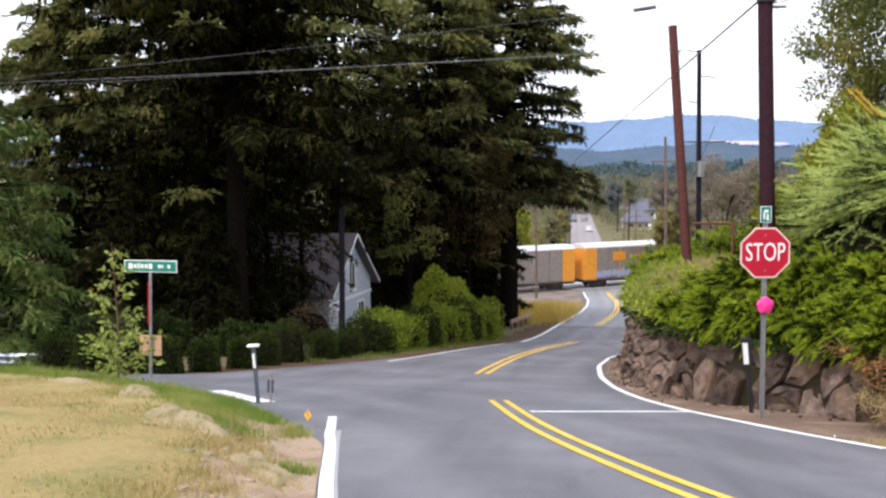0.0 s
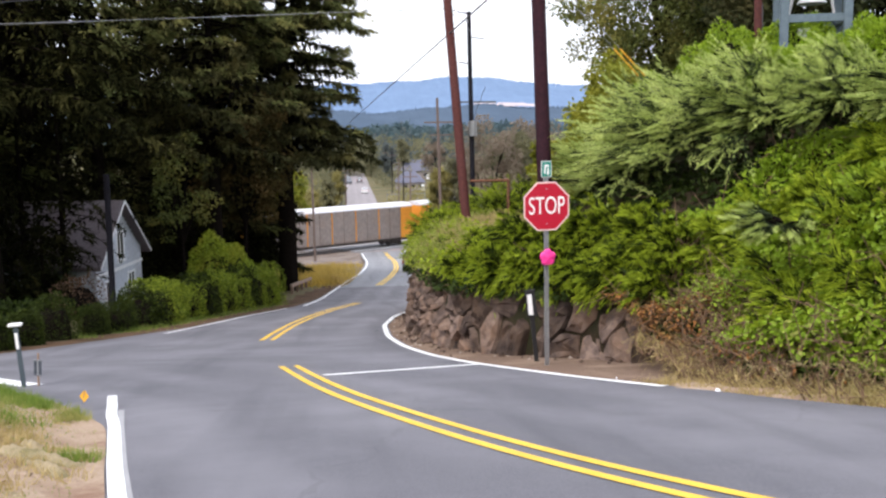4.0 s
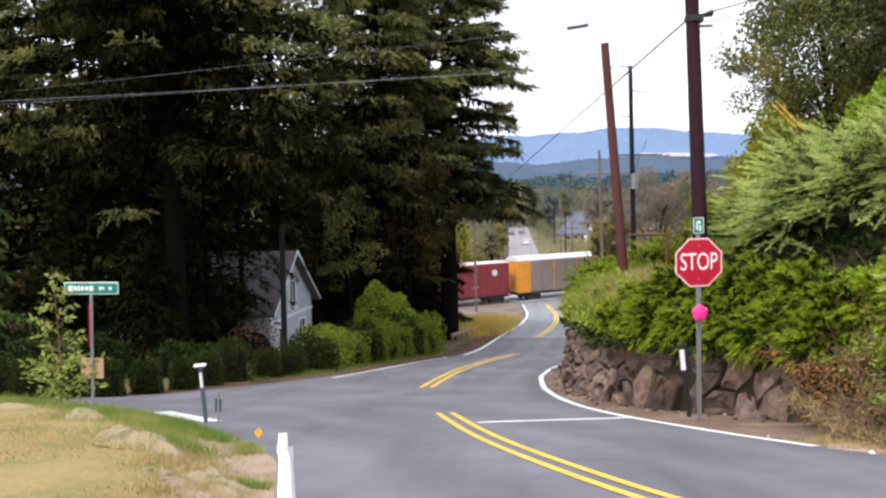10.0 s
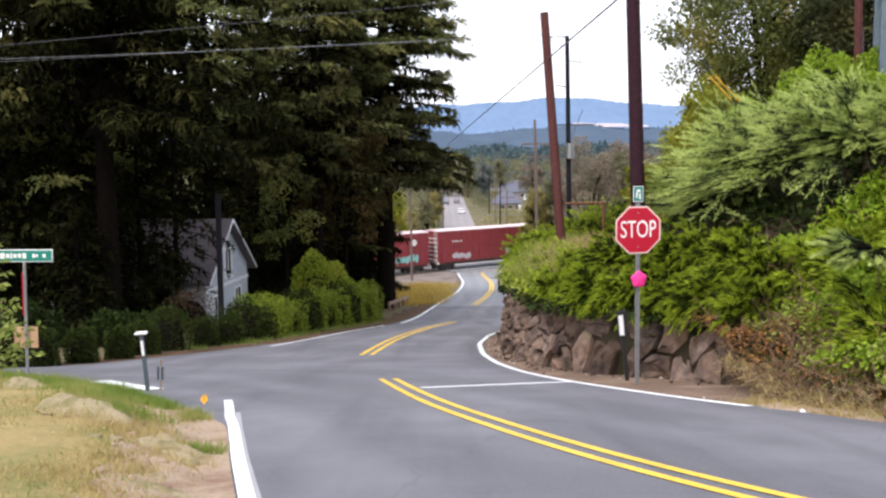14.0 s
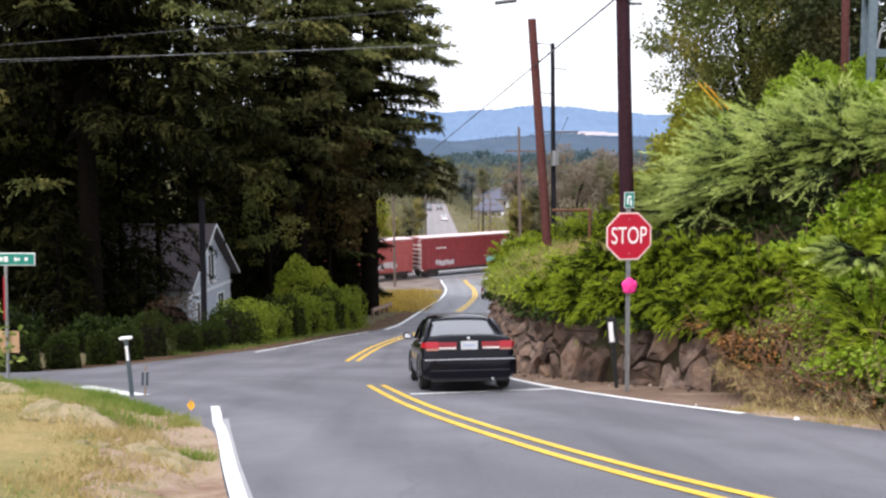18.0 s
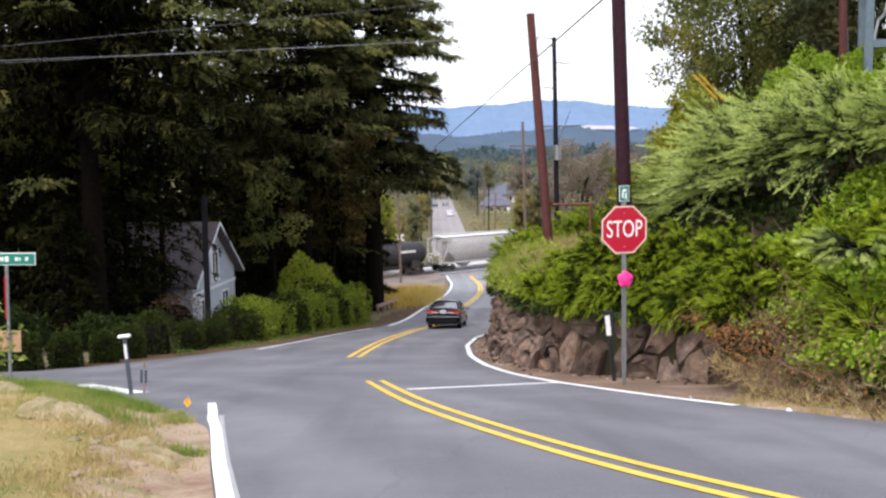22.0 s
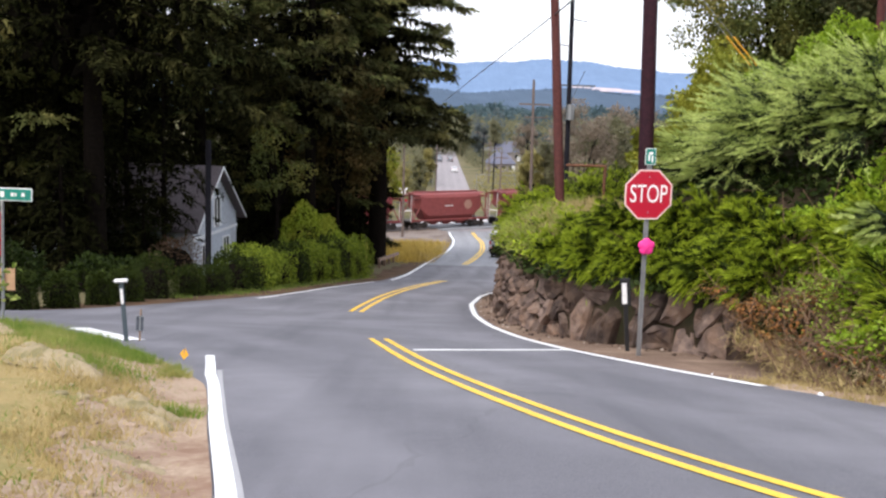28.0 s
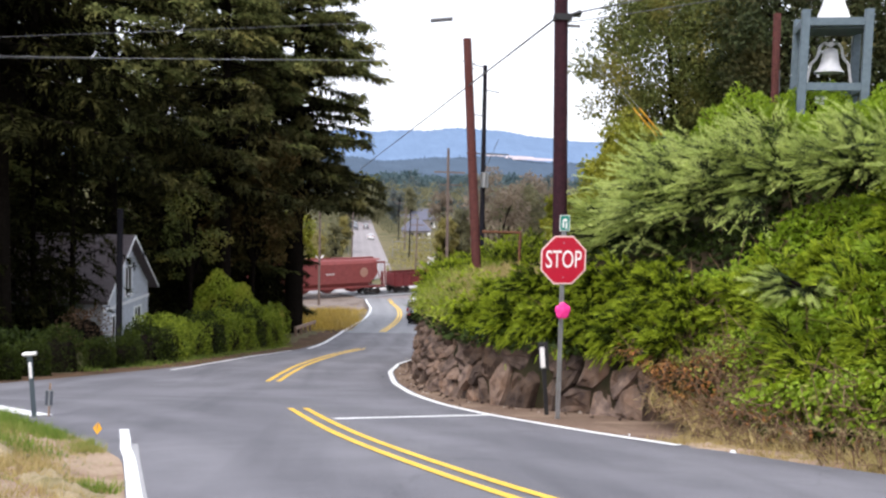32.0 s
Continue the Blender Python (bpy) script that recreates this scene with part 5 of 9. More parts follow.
for k, (a, b, c, d, n) in enumerate(((12.0, 14.7, -0.12, 0.9, 3600), (12.2, 14.5, 0.7, 1.3, 1500), (9.6, 12.0, -0.05, 0.4, 1000), (10.8, 12.2, 0.4, 1.0, 500), (6.0, 9.6, -0.05, 0.25, 600))):
    ivy_patch(270 + k, a, b, c, d, n, 0.062, M["ivy_dry"], WITHERED, 0.4, "dry_vines", "vines")
for k, (a, b, c, d, n) in enumerate(((11.4, 14.4, 0.3, 1.5, 1800), (8.4, 11.6, 0.1, 1.2, 2000), (5.5, 8.6, 0.1, 1.2, 1600))):
    ivy_patch(280 + k, a, b, c, d, n, 0.066, M["ivy_faded"], "fading yellow-green vine leaves on the bank", 0.5, "fading_vines", "vines")
for k, (a, b, c, d, n) in enumerate(((11.6, 14.6, 0.65, 2.2, 6500), (8.6, 12.0, 0.38, 2.0, 9500), (5.6, 8.8, 0.35, 1.8, 6500))):
    ivy_patch(290 + k, a, b, c, d, n, 0.05, M["ivy"], "green vine leaves hanging down the bank", 0.6, "hanging_vines", "vines")
for k, (a, b, c, d, n) in enumerate(((8.4, 11.0, 0.12, 1.1, 6500), (5.4, 8.6, 0.1, 1.1, 6500))):
    ivy_patch(295 + k, a, b, c, d, n, 0.075, M["ivy"], "green vine leaves trailing to the road's edge", 0.5, "hanging_vines", "vines")
for k, (y, e) in enumerate(((10.9, 1.2), (10.2, 0.9), (9.6, 1.3), (9.0, 0.9), (8.4, 1.2), (7.8, 0.9), (7.2, 1.2), (11.6, 1.4), (6.6, 1.0), (12.2, 1.5))):
    x = float(np.interp(y, [6.0, 7, 8.2, 9.2, 10.2, 12.6, 14.1], [7.5, 6.7, 5.75, 5.2, 4.85, 4.78, 4.68])) + e * 0.9
    juniper_bush(230 + k, on_slope(x, y + 0.3 * e, 0.15), 0.72, 34, -2.3, M["juniper_green"], "bright green spreading juniper on the bank", (-0.6, 0.8), 42, 0, 0.155, 0.029, 0.13, 0.24, 0.35, fan=1.8, split=4, inner=0.3, shelves=4)
creeping("dry_grass", 75, 6.6, 10.4, 0.0, 0.7, 900, 0.5, 8, 0.26, 0.012, M["pale_straw"], "tall bleached grass at the foot of the bank", 0.35, 0.9, 0.5, "grass", spread=0.35)
creeping("dry_grass", 72, 7.6, 13.2, -0.4, 0.2, 1300, 0.30, 8, 0.17, 0.012, M["straw"], "straw-coloured dry grass at the road's edge", 0.6, 0.45, 0.8, "grass", spread=0.45)
creeping("dead_stems", 76, 10.6, 14.2, 0.0, 1.0, 260, 0.55, 6, 0.26, 0.014, M["twig"], "bare brown stems tangled in the withered vines", 0.5, 0.7, 0.5, "vines", spread=0.5)
creeping("green_grass", 73, 5.6, 8.6, 0.1, 0.9, 420, 0.5, 9, 0.28, 0.018, M["green_grass"], "long green grass hanging from the bank", 0.6, 0.8, 0.7, "grass", spread=0.3)


# ---------------------------------------------------------------- trees
FIR = "tall dark fir with drooping boughs"
conifer(101, -2.6, 62.0, 33, 5.9, 8.6, 235, 0.40, M["fir_cool"], "tall fir beside the road, boughs hanging over it", thick=0.62, per=30, taper=0.5, droop=0.28, tips=5)
conifer(102, -8.6, 60.0, 29, 6.6, 5.0, 135, 0.42, M["fir_cool"], FIR, taper=0.55, per=15, tips=4)
conifer(103, -6.2, 54.0, 27, 5.6, 8.0, 145, 0.38, M["fir_cool"], FIR, taper=0.55, per=14, tips=7)
conifer(104, -12.3, 36.0, 28, 8.0, 8.4, 175, 0.34, M["fir_shaded"], "broad dark fir before the house", thick=0.42, per=18, taper=0.55, tips=11)
conifer(105, -18.5, 40.0, 23, 7.0, 2.5, 105, 0.40, M["fir_shaded"], FIR, taper=0.6, per=16, tips=13)
conifer(106, -15.0, 50.0, 26, 7.4, 5.0, 110, 0.42, M["fir_shaded"], FIR, taper=0.5, per=14, tips=6)
conifer(107, -21.0, 52.0, 24, 6.6, 2.0, 100, 0.42, M["fir_shaded"], FIR, taper=0.55, per=15, tips=9)
conifer(108, -30.5, 54.0, 26, 3.8, 2.0, 90, 0.42, M["fir"], "slender fir with open boughs", per=16, dense=0.2)
conifer(120, -25.0, 57.0, 24, 6.0, 3.0, 70, 0.42, M["fir_cool"], FIR, taper=0.5, per=14, tips=6)
conifer(109, -25.5, 47.0, 17, 5.0, 1.0, 80, 0.40, M["fir_shaded"], FIR, taper=0.6, per=16, tips=8)
conifer(110, -12.0, 68.0, 24, 5.5, 1.5, 100, 0.45, M["fir_shaded"], FIR, taper=0.55, per=14)
conifer(111, -5.6, 72.0, 24, 4.6, 3.0, 100, 0.45, M["fir_shaded"], FIR, taper=0.55)
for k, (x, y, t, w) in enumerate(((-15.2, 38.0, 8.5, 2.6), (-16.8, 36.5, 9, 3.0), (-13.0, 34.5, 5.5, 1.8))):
    conifer(141 + k, x, y, t, w, 0.2, 70, 0.3, M["fir_shaded"], "dark young fir before the house", thick=0.14, per=18, taper=0.6, droop=0.5)
conifer(144, -11.2, 41.6, 10.5, 2.3, 2.6, 46, 0.3, M["fir_shaded"], "slim dark fir with hanging boughs before the house roof", thick=0.12, per=11, taper=0.4, droop=0.7)
conifer(145, -12.9, 41.9, 11.5, 2.2, 3.0, 46, 0.3, M["fir_shaded"], "slim dark fir with hanging boughs before the house roof", thick=0.12, per=11, taper=0.4, droop=0.7)
conifer(131, -13.6, 40.0, 6.5, 2.0, 0.6, 50, 0.26, M["fir_shaded"], "small dark fir against the house", thick=0.14, droop=0.5)
conifer(132, -11.8, 40.5, 4.2, 1.3, 0.6, 40, 0.24, M["fir_shaded"], "small dark fir against the house", thick=0.1, droop=0.6)
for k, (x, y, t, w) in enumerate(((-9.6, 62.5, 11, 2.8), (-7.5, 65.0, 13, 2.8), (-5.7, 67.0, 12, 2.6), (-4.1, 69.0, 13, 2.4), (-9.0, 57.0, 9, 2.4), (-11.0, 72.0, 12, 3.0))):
    conifer(133 + k, x, y, t, w, 0.2, 60, 0.4, M["fir_shaded"], "young dark fir in the shade of the tall ones", thick=0.16, per=18, taper=0.6, droop=0.5)
conifer(150, -8.6, 78.0, 23, 6.5, 2.0, 85, 0.6, M["fir_shaded"], FIR, per=11, taper=0.42)
conifer(151, -15.5, 82.0, 25, 7.0, 2.0, 85, 0.6, M["fir_shaded"], FIR, per=11, taper=0.42)
conifer(112, -20.0, 66.0, 23, 6.5, 1.0, 66, 0.45, M["fir_shaded"], FIR, per=16)
conifer(113, -36.0, 46.0, 22, 5.0, 1.0, 90, 0.42, M["fir_shaded"], FIR)
conifer(152, -15.0, 41.4, 22, 4.6, 3.4, 82, 0.34, M["fir_shaded"], "dark fir with hanging boughs before the house", taper=0.4, per=13, droop=0.6, tips=1)
conifer(119, -11.8, 51.2, 27, 5.8, 9.5, 105, 0.38, M["fir_cool"], FIR, taper=0.5, per=14, tips=7)
conifer(114, -16.2, 24.8, 9.5, 4.2, 0.4, 120, 0.24, M["fir_blue"], "pale green cedar beside the lawn", thick=0.2, per=34, taper=0.7)
conifer(115, -20.5, 27.5, 12, 4.6, 0.4, 110, 0.26, M["fir_blue"], "pale green cedar beside the lawn", thick=0.2, per=30, taper=0.7)
conifer(116, 18.0, 40.0, 20, 6.5, 2.0, 110, 0.36, M["fir_shaded"], "dark fir behind the church bank", low=4.0)
conifer(117, 24.0, 36.0, 22, 7.0, 2.0, 110, 0.36, M["fir_shaded"], "dark fir behind the church bank", low=5.0)
conifer(118, 28.0, 44.0, 22, 7.0, 2.0, 100, 0.40, M["fir_shaded"], "dark fir behind the church bank", low=4.0)
broadleaf(121, 13.8, 38.0, -3.6, 13.0, 3.8, 0.22, M["maple"], "olive-green leafy tree on the bank", 0.17, 230, 180)
broadleaf(122, 17.5, 34.0, -2.0, 12.5, 4.4, 0.25, M["maple_dark"], "dark olive leafy tree on the bank", 0.2, 170, 170)
broadleaf(123, 10.9, 33.5, -3.4, 5.2, 2.1, 0.14, M["maple_yellow"], "yellowing young tree on the bank", 0.2, 90, 130, low=0.15)
broadleaf(124, 9.0, 29.5, -2.6, 3.4, 1.6, 0.1, M["maple_yellow"], "yellow-green shrub tree on the bank", 0.16, 60, 120, low=0.1)
broadleaf(129, 7.5, 24.5, -1.9, 3.4, 1.1, 0.07, M["maple_yellow"], "yellow-green young shrub on the shelf", 0.12, 60, 110, low=0.1)
broadleaf(130, 8.6, 26.5, -1.9, 4.0, 1.4, 0.08, M["maple_yellow"], "yellow-green young shrub on the shelf", 0.13, 60, 110, low=0.1)
broadleaf(128, 5.5, 23.0, -2.2, 1.7, 0.6, 0.05, M["maple_yellow"], "yellow-green young shrub on the shelf", 0.12, 40, 90, low=0.1)
broadleaf(125, 22.0, 30.0, -0.6, 12.0, 4.5, 0.25, M["maple_dark"], "dark olive leafy tree on the bank", 0.2, 150, 150)
broadleaf(126, -7.5, 49.5, -8.9, 9.0, 2.0, 0.12, M["maple"], "small yellow-green tree under the firs", 0.2, 34, 60)
broadleaf(127, -4.9, 56.0, -9.8, 12.5, 3.0, 0.14, M["fir_brown"], "leafy tree browning under the firs", 0.26, 90, 100)

# single trees between the lower road and the town
for k, (x, y, t, w, mat) in enumerate(((20.6, 118.0, 18.6, 4.2, "woods_brown"), (24.6, 122.0, 16.6, 4.0, "woods"), (28.5, 126.0, 18.0, 4.6, "woods_brown"), (14.7, 121.0, 11.6, 1.6, "woods_yellow"), (17.4, 124.0, 12.4, 2.2, "woods"), (-4.5, 122.0, 12.0, 2.4, "maple_yellow"))):
    broadleaf(501 + k, x, y, float(height(x, y)) - 0.2, t, w, 0.2, M[mat], "olive tree with thinning leaves beyond the bank" if not mat.endswith("yellow") else "yellowing slim tree beyond the bank", 0.45, 60, 70, low=0.25)

# the leafy shrub and the clipped hedges before the house
mound(201, -5.45, 47.9, float(slope(47)) - 0.1, 1.9, 1.8, 3.5, M["bush"], "bright green rounded bush by the road", 0.15, 8000, "bush", "bush", lumps=0.11)
for k, (x, y, r, h) in enumerate(((-12.6, 22.6, 0.6, 1.05), (-11.5, 22.4, 0.62, 1.05), (-10.4, 22.2, 0.58, 1.08), (-9.5, 22.3, 0.56, 1.0), (-8.85, 23.3, 0.52, 0.95), (-8.4, 24.8, 0.48, 0.9), (-8.2, 26.4, 0.6, 1.0), (-8.0, 28.2, 0.85, 1.35),
                                  (-7.3, 30.0, 0.6, 1.0), (-6.75, 31.2, 0.66, 1.0))):
    mound(210 + k, x, y, float(slope(y)) - 0.05, r * 0.74, r * 0.74, h, M["hedge"], "clipped dark green hedge shrub", 0.06, 3800, "hedge", "hedge_shrub", 0.62, 20, group="hedge row", lumps=0.09)
for k in range(12):
    t = k / 11
    x, y = -6.2 + 3.45 * t ** 1.1, 33.0 + 15.5 * t
    mound(230 + k, x - 0.35, y, float(slope(y)) - 0.05, 0.85 + 0.12 * math.sin(k * 2.1), 0.8, 1.4 + 0.22 * math.sin(k * 1.7) + 0.75 * t, M["vine"] if k % 4 else M["hedge"], "vine-covered hedge along the road", 0.10, 3000, "hedge", "hedge_shrub", 0.5, -12, group="hedge row", lumps=0.15)
mound(250, -10.5, 40.5, float(slope(40)) - 0.1, 1.3, 1.0, 1.9, M["twig"], "reddish brown bush against the house", 0.12, 1500, "bush", "bush")
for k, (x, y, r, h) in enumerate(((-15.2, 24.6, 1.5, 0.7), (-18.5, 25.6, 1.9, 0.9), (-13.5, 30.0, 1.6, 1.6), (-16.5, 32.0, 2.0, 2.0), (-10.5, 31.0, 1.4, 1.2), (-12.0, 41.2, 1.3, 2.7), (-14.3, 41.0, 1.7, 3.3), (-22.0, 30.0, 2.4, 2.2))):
    mound(260 + k, x, y, float(slope(y)) - 0.1, r, r, h, M["shade_cover"], "undergrowth below the firs, coloured as dark as their shade", 0.16, 2200, "shrub", "undergrowth")


def tufts(name, seed, spots, n, reach, tall, mat, label, blade=0.012):
    """Grass as many single blades round some spots."""
    rng = np.random.default_rng(seed)
    s = np.array(spots, float)[rng.integers(len(spots), size=n)]
    p = np.zeros((n, 3))
    p[:, :2] = s[:, :2] + rng.normal(size=(n, 2)) * s[:, 2:3] * reach
    p[:, 2] = height(p[:, 0], p[:, 1]) + lawn_lift(p[:, 0], p[:, 1])
    p = p[p[:, 0] < edge_left(p[:, 1]) - 0.02 + 100 * (p[:, 0] > edge_right(p[:, 1]))]
    d = unit(np.array((0, 0, 1.0)) + 0.45 * rng.normal(size=p.shape))
    v, f = needles(p, d, across(rng, d), tall * rng.uniform(0.4, 1.2, len(p)), blade)
    return tagged(from_arrays(name, v, f, mat), label, "grass", kind="stuff")


rng = np.random.default_rng(5)
lawn_spots = [(x, y, 0.9) for x, y in zip(rng.uniform(-13, 0, 500), rng.uniform(1.5, 18.6, 500)) if x < edge_left(y) - 0.9]
tufts("lawn_grass", 301, lawn_spots, 52000, 1.0, 0.05, M["straw"], "short dry yellow lawn grass", 0.012)
tufts("lawn_green", 302, [(x, y, 0.5) for x, y, _ in lawn_spots[::9]], 9000, 1.0, 0.05, M["green_grass"], "green patches in the dry lawn", 0.011)
RIM = "tufts of green grass at the lawn's rim"
tufts("rim_grass", 303, [(float(edge_left(y)) - k, y, 0.22) for y in np.arange(11.3, 17.4, 0.3) for k in (0.2, 0.5, 0.9, 1.2)], 19000, 1.0, 0.15, M["green_grass"], RIM, 0.012)
tufts("rim_grass", 304, [(-8.5 - k, 17.6 + 0.1 * k, 0.5) for k in range(6)], 7000, 1.0, 0.22, M["green_grass"], RIM, 0.012)
tufts("rim_grass", 305, [(-3.55, 11.6, 0.16), (-3.75, 12.0, 0.16)], 1200, 1.0, 0.13, M["green_grass"], RIM, 0.01)
tufts("hedge_grass", 306, [(-6.6 + 3.6 * s, 31.0 + 17 * s, 0.45) for s in np.linspace(0, 1, 22)] + [(-7.5, 28.6, 0.3)], 6500, 1.0, 0.2, M["green_grass"], "green grass along the hedge", 0.02)
tufts("golden_weeds", 307, [(x, y, 1.6) for x, y in zip(rng.uniform(-4.5, 0.9, 60), rng.uniform(66, 104, 60)) if x < edge_left(y) - 1.4], 14000, 1.0, 0.7, M["gold_weed"], "golden dry weeds beside the lower road", 0.05)
tufts("field_grass", 308, [(x, y, 3.0) for x, y in zip(rng.uniform(-9, -1, 40), rng.uniform(72, 108, 40)) if x < edge_left(y) - 1.8], 8000, 1.0, 0.35, M["straw"], "dry grass beside the lower road", 0.05)

tufts("verge_fringe", 311, [(float(edge_left(y)) - 0.75 - 0.25 * math.sin(y * 2.3) + 0.3 * math.sin(y * 5.1), y, 0.16) for y in np.arange(3.0, 11.5, 0.12)], 6000, 1.0, 0.07, M["straw"], "dead grass fraying out over the dirt verge", 0.014)
verge_spots = [(float(edge_left(y)) - 0.95 - 0.3 * math.sin(y * 1.9) + k, y, 0.12) for y in np.arange(3.0, 12.5, 0.2) for k in (-0.1, 0.15)]
tufts("verge_straw", 309, verge_spots, 4000, 1.0, 0.05, M["straw"], "dead grass fraying out over the dirt verge", 0.014)
tufts("verge_weeds", 310, verge_spots[::5] + [(x + 0.3, y, r) for x, y, r in verge_spots[::7]], 1600, 1.0, 0.06, M["green_grass"], "sparse weeds on the dirt verge", 0.012)

# pale crumbling turf along the lawn's rim
def turf_ridge(seed, pts, wide, tall, label, mat="pale_turf"):
    q = smooth_line(pts, 40)
    d = unit(np.gradient(q, axis=0))
    side = np.stack([d[:, 1], -d[:, 0]], -1)
    rng = np.random.default_rng(seed)
    ends = np.clip(np.minimum(np.linspace(0, 7, 40), np.linspace(7, 0, 40)), 0, 1)
    rows = []
    for k in np.linspace(-1, 1, 9):
        w = wide * (1 + 0.3 * np.sin(np.linspace(0, 9, 40) + seed + 2 * k)) * (0.3 + 0.7 * ends)
        p = q + side * (k * w)[:, None]
        hump = tall * (1 - k * k) ** 0.6 * ends * (0.75 + 0.35 * np.sin(np.linspace(0, 17, 40) + 5 * k)) + rng.normal(size=40) * 0.008
        rows.append(np.column_stack([p, height(p[:, 0], p[:, 1]) + lawn_lift(p[:, 0], p[:, 1]) - 0.03 + np.maximum(hump, 0)]))
    v = np.stack(rows, 1)
    gi = np.arange(v.shape[0] * 9).reshape(-1, 9)
    ob = from_arrays("turf_ridge", v.reshape(-1, 3), np.stack([gi[:-1, :-1], gi[:-1, 1:], gi[1:, 1:], gi[1:, :-1]], -1).reshape(-1, 4), M[mat], smooth=True)
    return tagged(ob, label, "turf", kind="structure")


M["pale_turf"] = ground_cover("pale_dead_turf", (0.30, 0.24, 0.145), (0.40, 0.33, 0.215), (0.20, 0.175, 0.085), 2.6)
RIDGE = "ridge of pale crumbling turf at the lawn's rim"
turf_ridge(1, [(-6.5, 13.9), (-5.9, 13.1), (-5.4, 12.2)], 0.30, 0.15, RIDGE)
turf_ridge(2, [(-4.6, 10.9), (-4.25, 10.2), (-3.65, 9.5), (-2.95, 8.6)], 0.27, 0.15, RIDGE)
turf_ridge(3, [(-2.6, 8.3), (-2.4, 7.85), (-2.1, 7.4), (-1.9, 6.9)], 0.22, 0.12, RIDGE)
tufts("ridge_straw", 312, [(-6.5 + 0.22 * k, 13.9 - 0.34 * k, 0.16) for k in range(6)] + [(-4.6 + 0.17 * k, 10.9 - 0.23 * k, 0.2) for k in range(11)] + [(-2.6 + 0.13 * k, 8.3 - 0.26 * k, 0.14) for k in range(6)], 3000, 1.0, 0.12, M["straw"], "dead grass on the crumbling turf", 0.014)
tufts("ridge_weeds", 313, [(-5.0, 12.2, 0.3), (-4.3, 10.8, 0.2), (-3.6, 9.9, 0.2), (-3.2, 9.4, 0.2), (-5.8, 13.4, 0.3), (-2.0, 7.7, 0.1)], 2200, 1.0, 0.16, M["green_grass"], "green weeds in the crumbling turf", 0.012)
turf_ridge(4, [(-2.15, 6.5), (-1.85, 5.9), (-1.6, 5.2)], 0.26, 0.06, RIDGE)
turf_ridge(5, [(-8.9, 16.2), (-8.4, 15.8), (-7.9, 15.3)], 0.3, 0.1, RIDGE)

# clods of turf and dirt scattered over the verge and its rim
rng = np.random.default_rng(41)


def clods(name, n, y0, y1, near, far, r0, r1, mat, label):
    """Rounded lumps of earth lying between two distances from the road's edge."""
    ball = bmesh.new()
    bmesh.ops.create_icosphere(ball, subdivisions=2, radius=1.0)
    base = np.array([q.co[:] for q in ball.verts])
    tri = np.array([[q.index for q in f.verts] for f in ball.faces])
    ball.free()
    out = []
    for k in range(n):
        y = rng.uniform(y0, y1)
        x = float(edge_left(y)) - rng.uniform(near, far)
        r = r0 + (r1 - r0) * rng.random() ** 3
        lump = base * (1 + 0.22 * np.sin(base[:, :1] * 4 + k) * np.sin(base[:, 1:2] * 5 + 2 * k)) * np.array((rng.uniform(0.8, 1.5), rng.uniform(0.8, 1.3), rng.uniform(0.3, 0.5))) * r
        out.append((lump + np.array((x, y, float(height(x, y) + lawn_lift(x, y)) + 0.02)), tri))
    return tagged(from_arrays(name, *joined(out), mat, smooth=True), label, "earth clods", kind="stuff")


clods("clods", 130, 3.0, 12.0, 0.05, 1.0, 0.012, 0.05, M["dirt_pale"], "crumbs and clods of dirt on the verge")
clods("clods", 46, 7.5, 13.6, 0.6, 1.3, 0.02, 0.06, M["pale_turf"], "pale clods of torn turf along the verge")
tufts("rim_grass", 314, [(float(edge_left(y)) - 0.45 - 0.35 * math.sin(y * 3.1), y, 0.2) for y in np.arange(12.2, 15.6, 0.22)], 4200, 1.0, 0.24, M["green_grass"], RIM, 0.012)
tufts("rim_grass", 315, [(float(edge_left(10.2)) - 0.10, 10.1, 0.10), (float(edge_left(10.5)) - 0.12, 10.5, 0.09)], 1100, 1.0, 0.15, M["green_grass"], "tuft of green grass beside the edge line", 0.011)
tufts("lawn_green", 316, [(x, y, 0.35) for x, y, _ in lawn_spots[4::9]], 11000, 1.0, 0.045, M["green_grass"], "green patches in the dry lawn", 0.010)
tufts("lawn_pale", 317, [(x, y, 0.45) for x, y, _ in lawn_spots[2::7]], 12000, 1.0, 0.055, M["pale_straw"], "bleached patches in the dry lawn", 0.012)
# dirt and dead grass spilling from the bank over the road's edge
turf_ridge(6, [(3.95, 11.0), (4.35, 10.2), (4.85, 9.4), (5.5, 8.4)], 0.26, 0.09, "ridge of pale dirt at the foot of the bank", "dirt_pale")
turf_ridge(7, [(5.4, 8.5), (6.3, 7.3), (7.6, 5.9)], 0.28, 0.10, "ridge of pale dirt at the foot of the bank", "dirt_pale")
tufts("dry_grass", 318, [(4.0 + 0.14 * k, 11.0 - 0.25 * k, 0.2) for k in range(11)] + [(5.4 + 0.2 * k, 8.4 - 0.24 * k, 0.25) for k in range(10)], 5200, 1.0, 0.13, M["straw"], "dead grass spilling over the road's edge below the bank", 0.012)

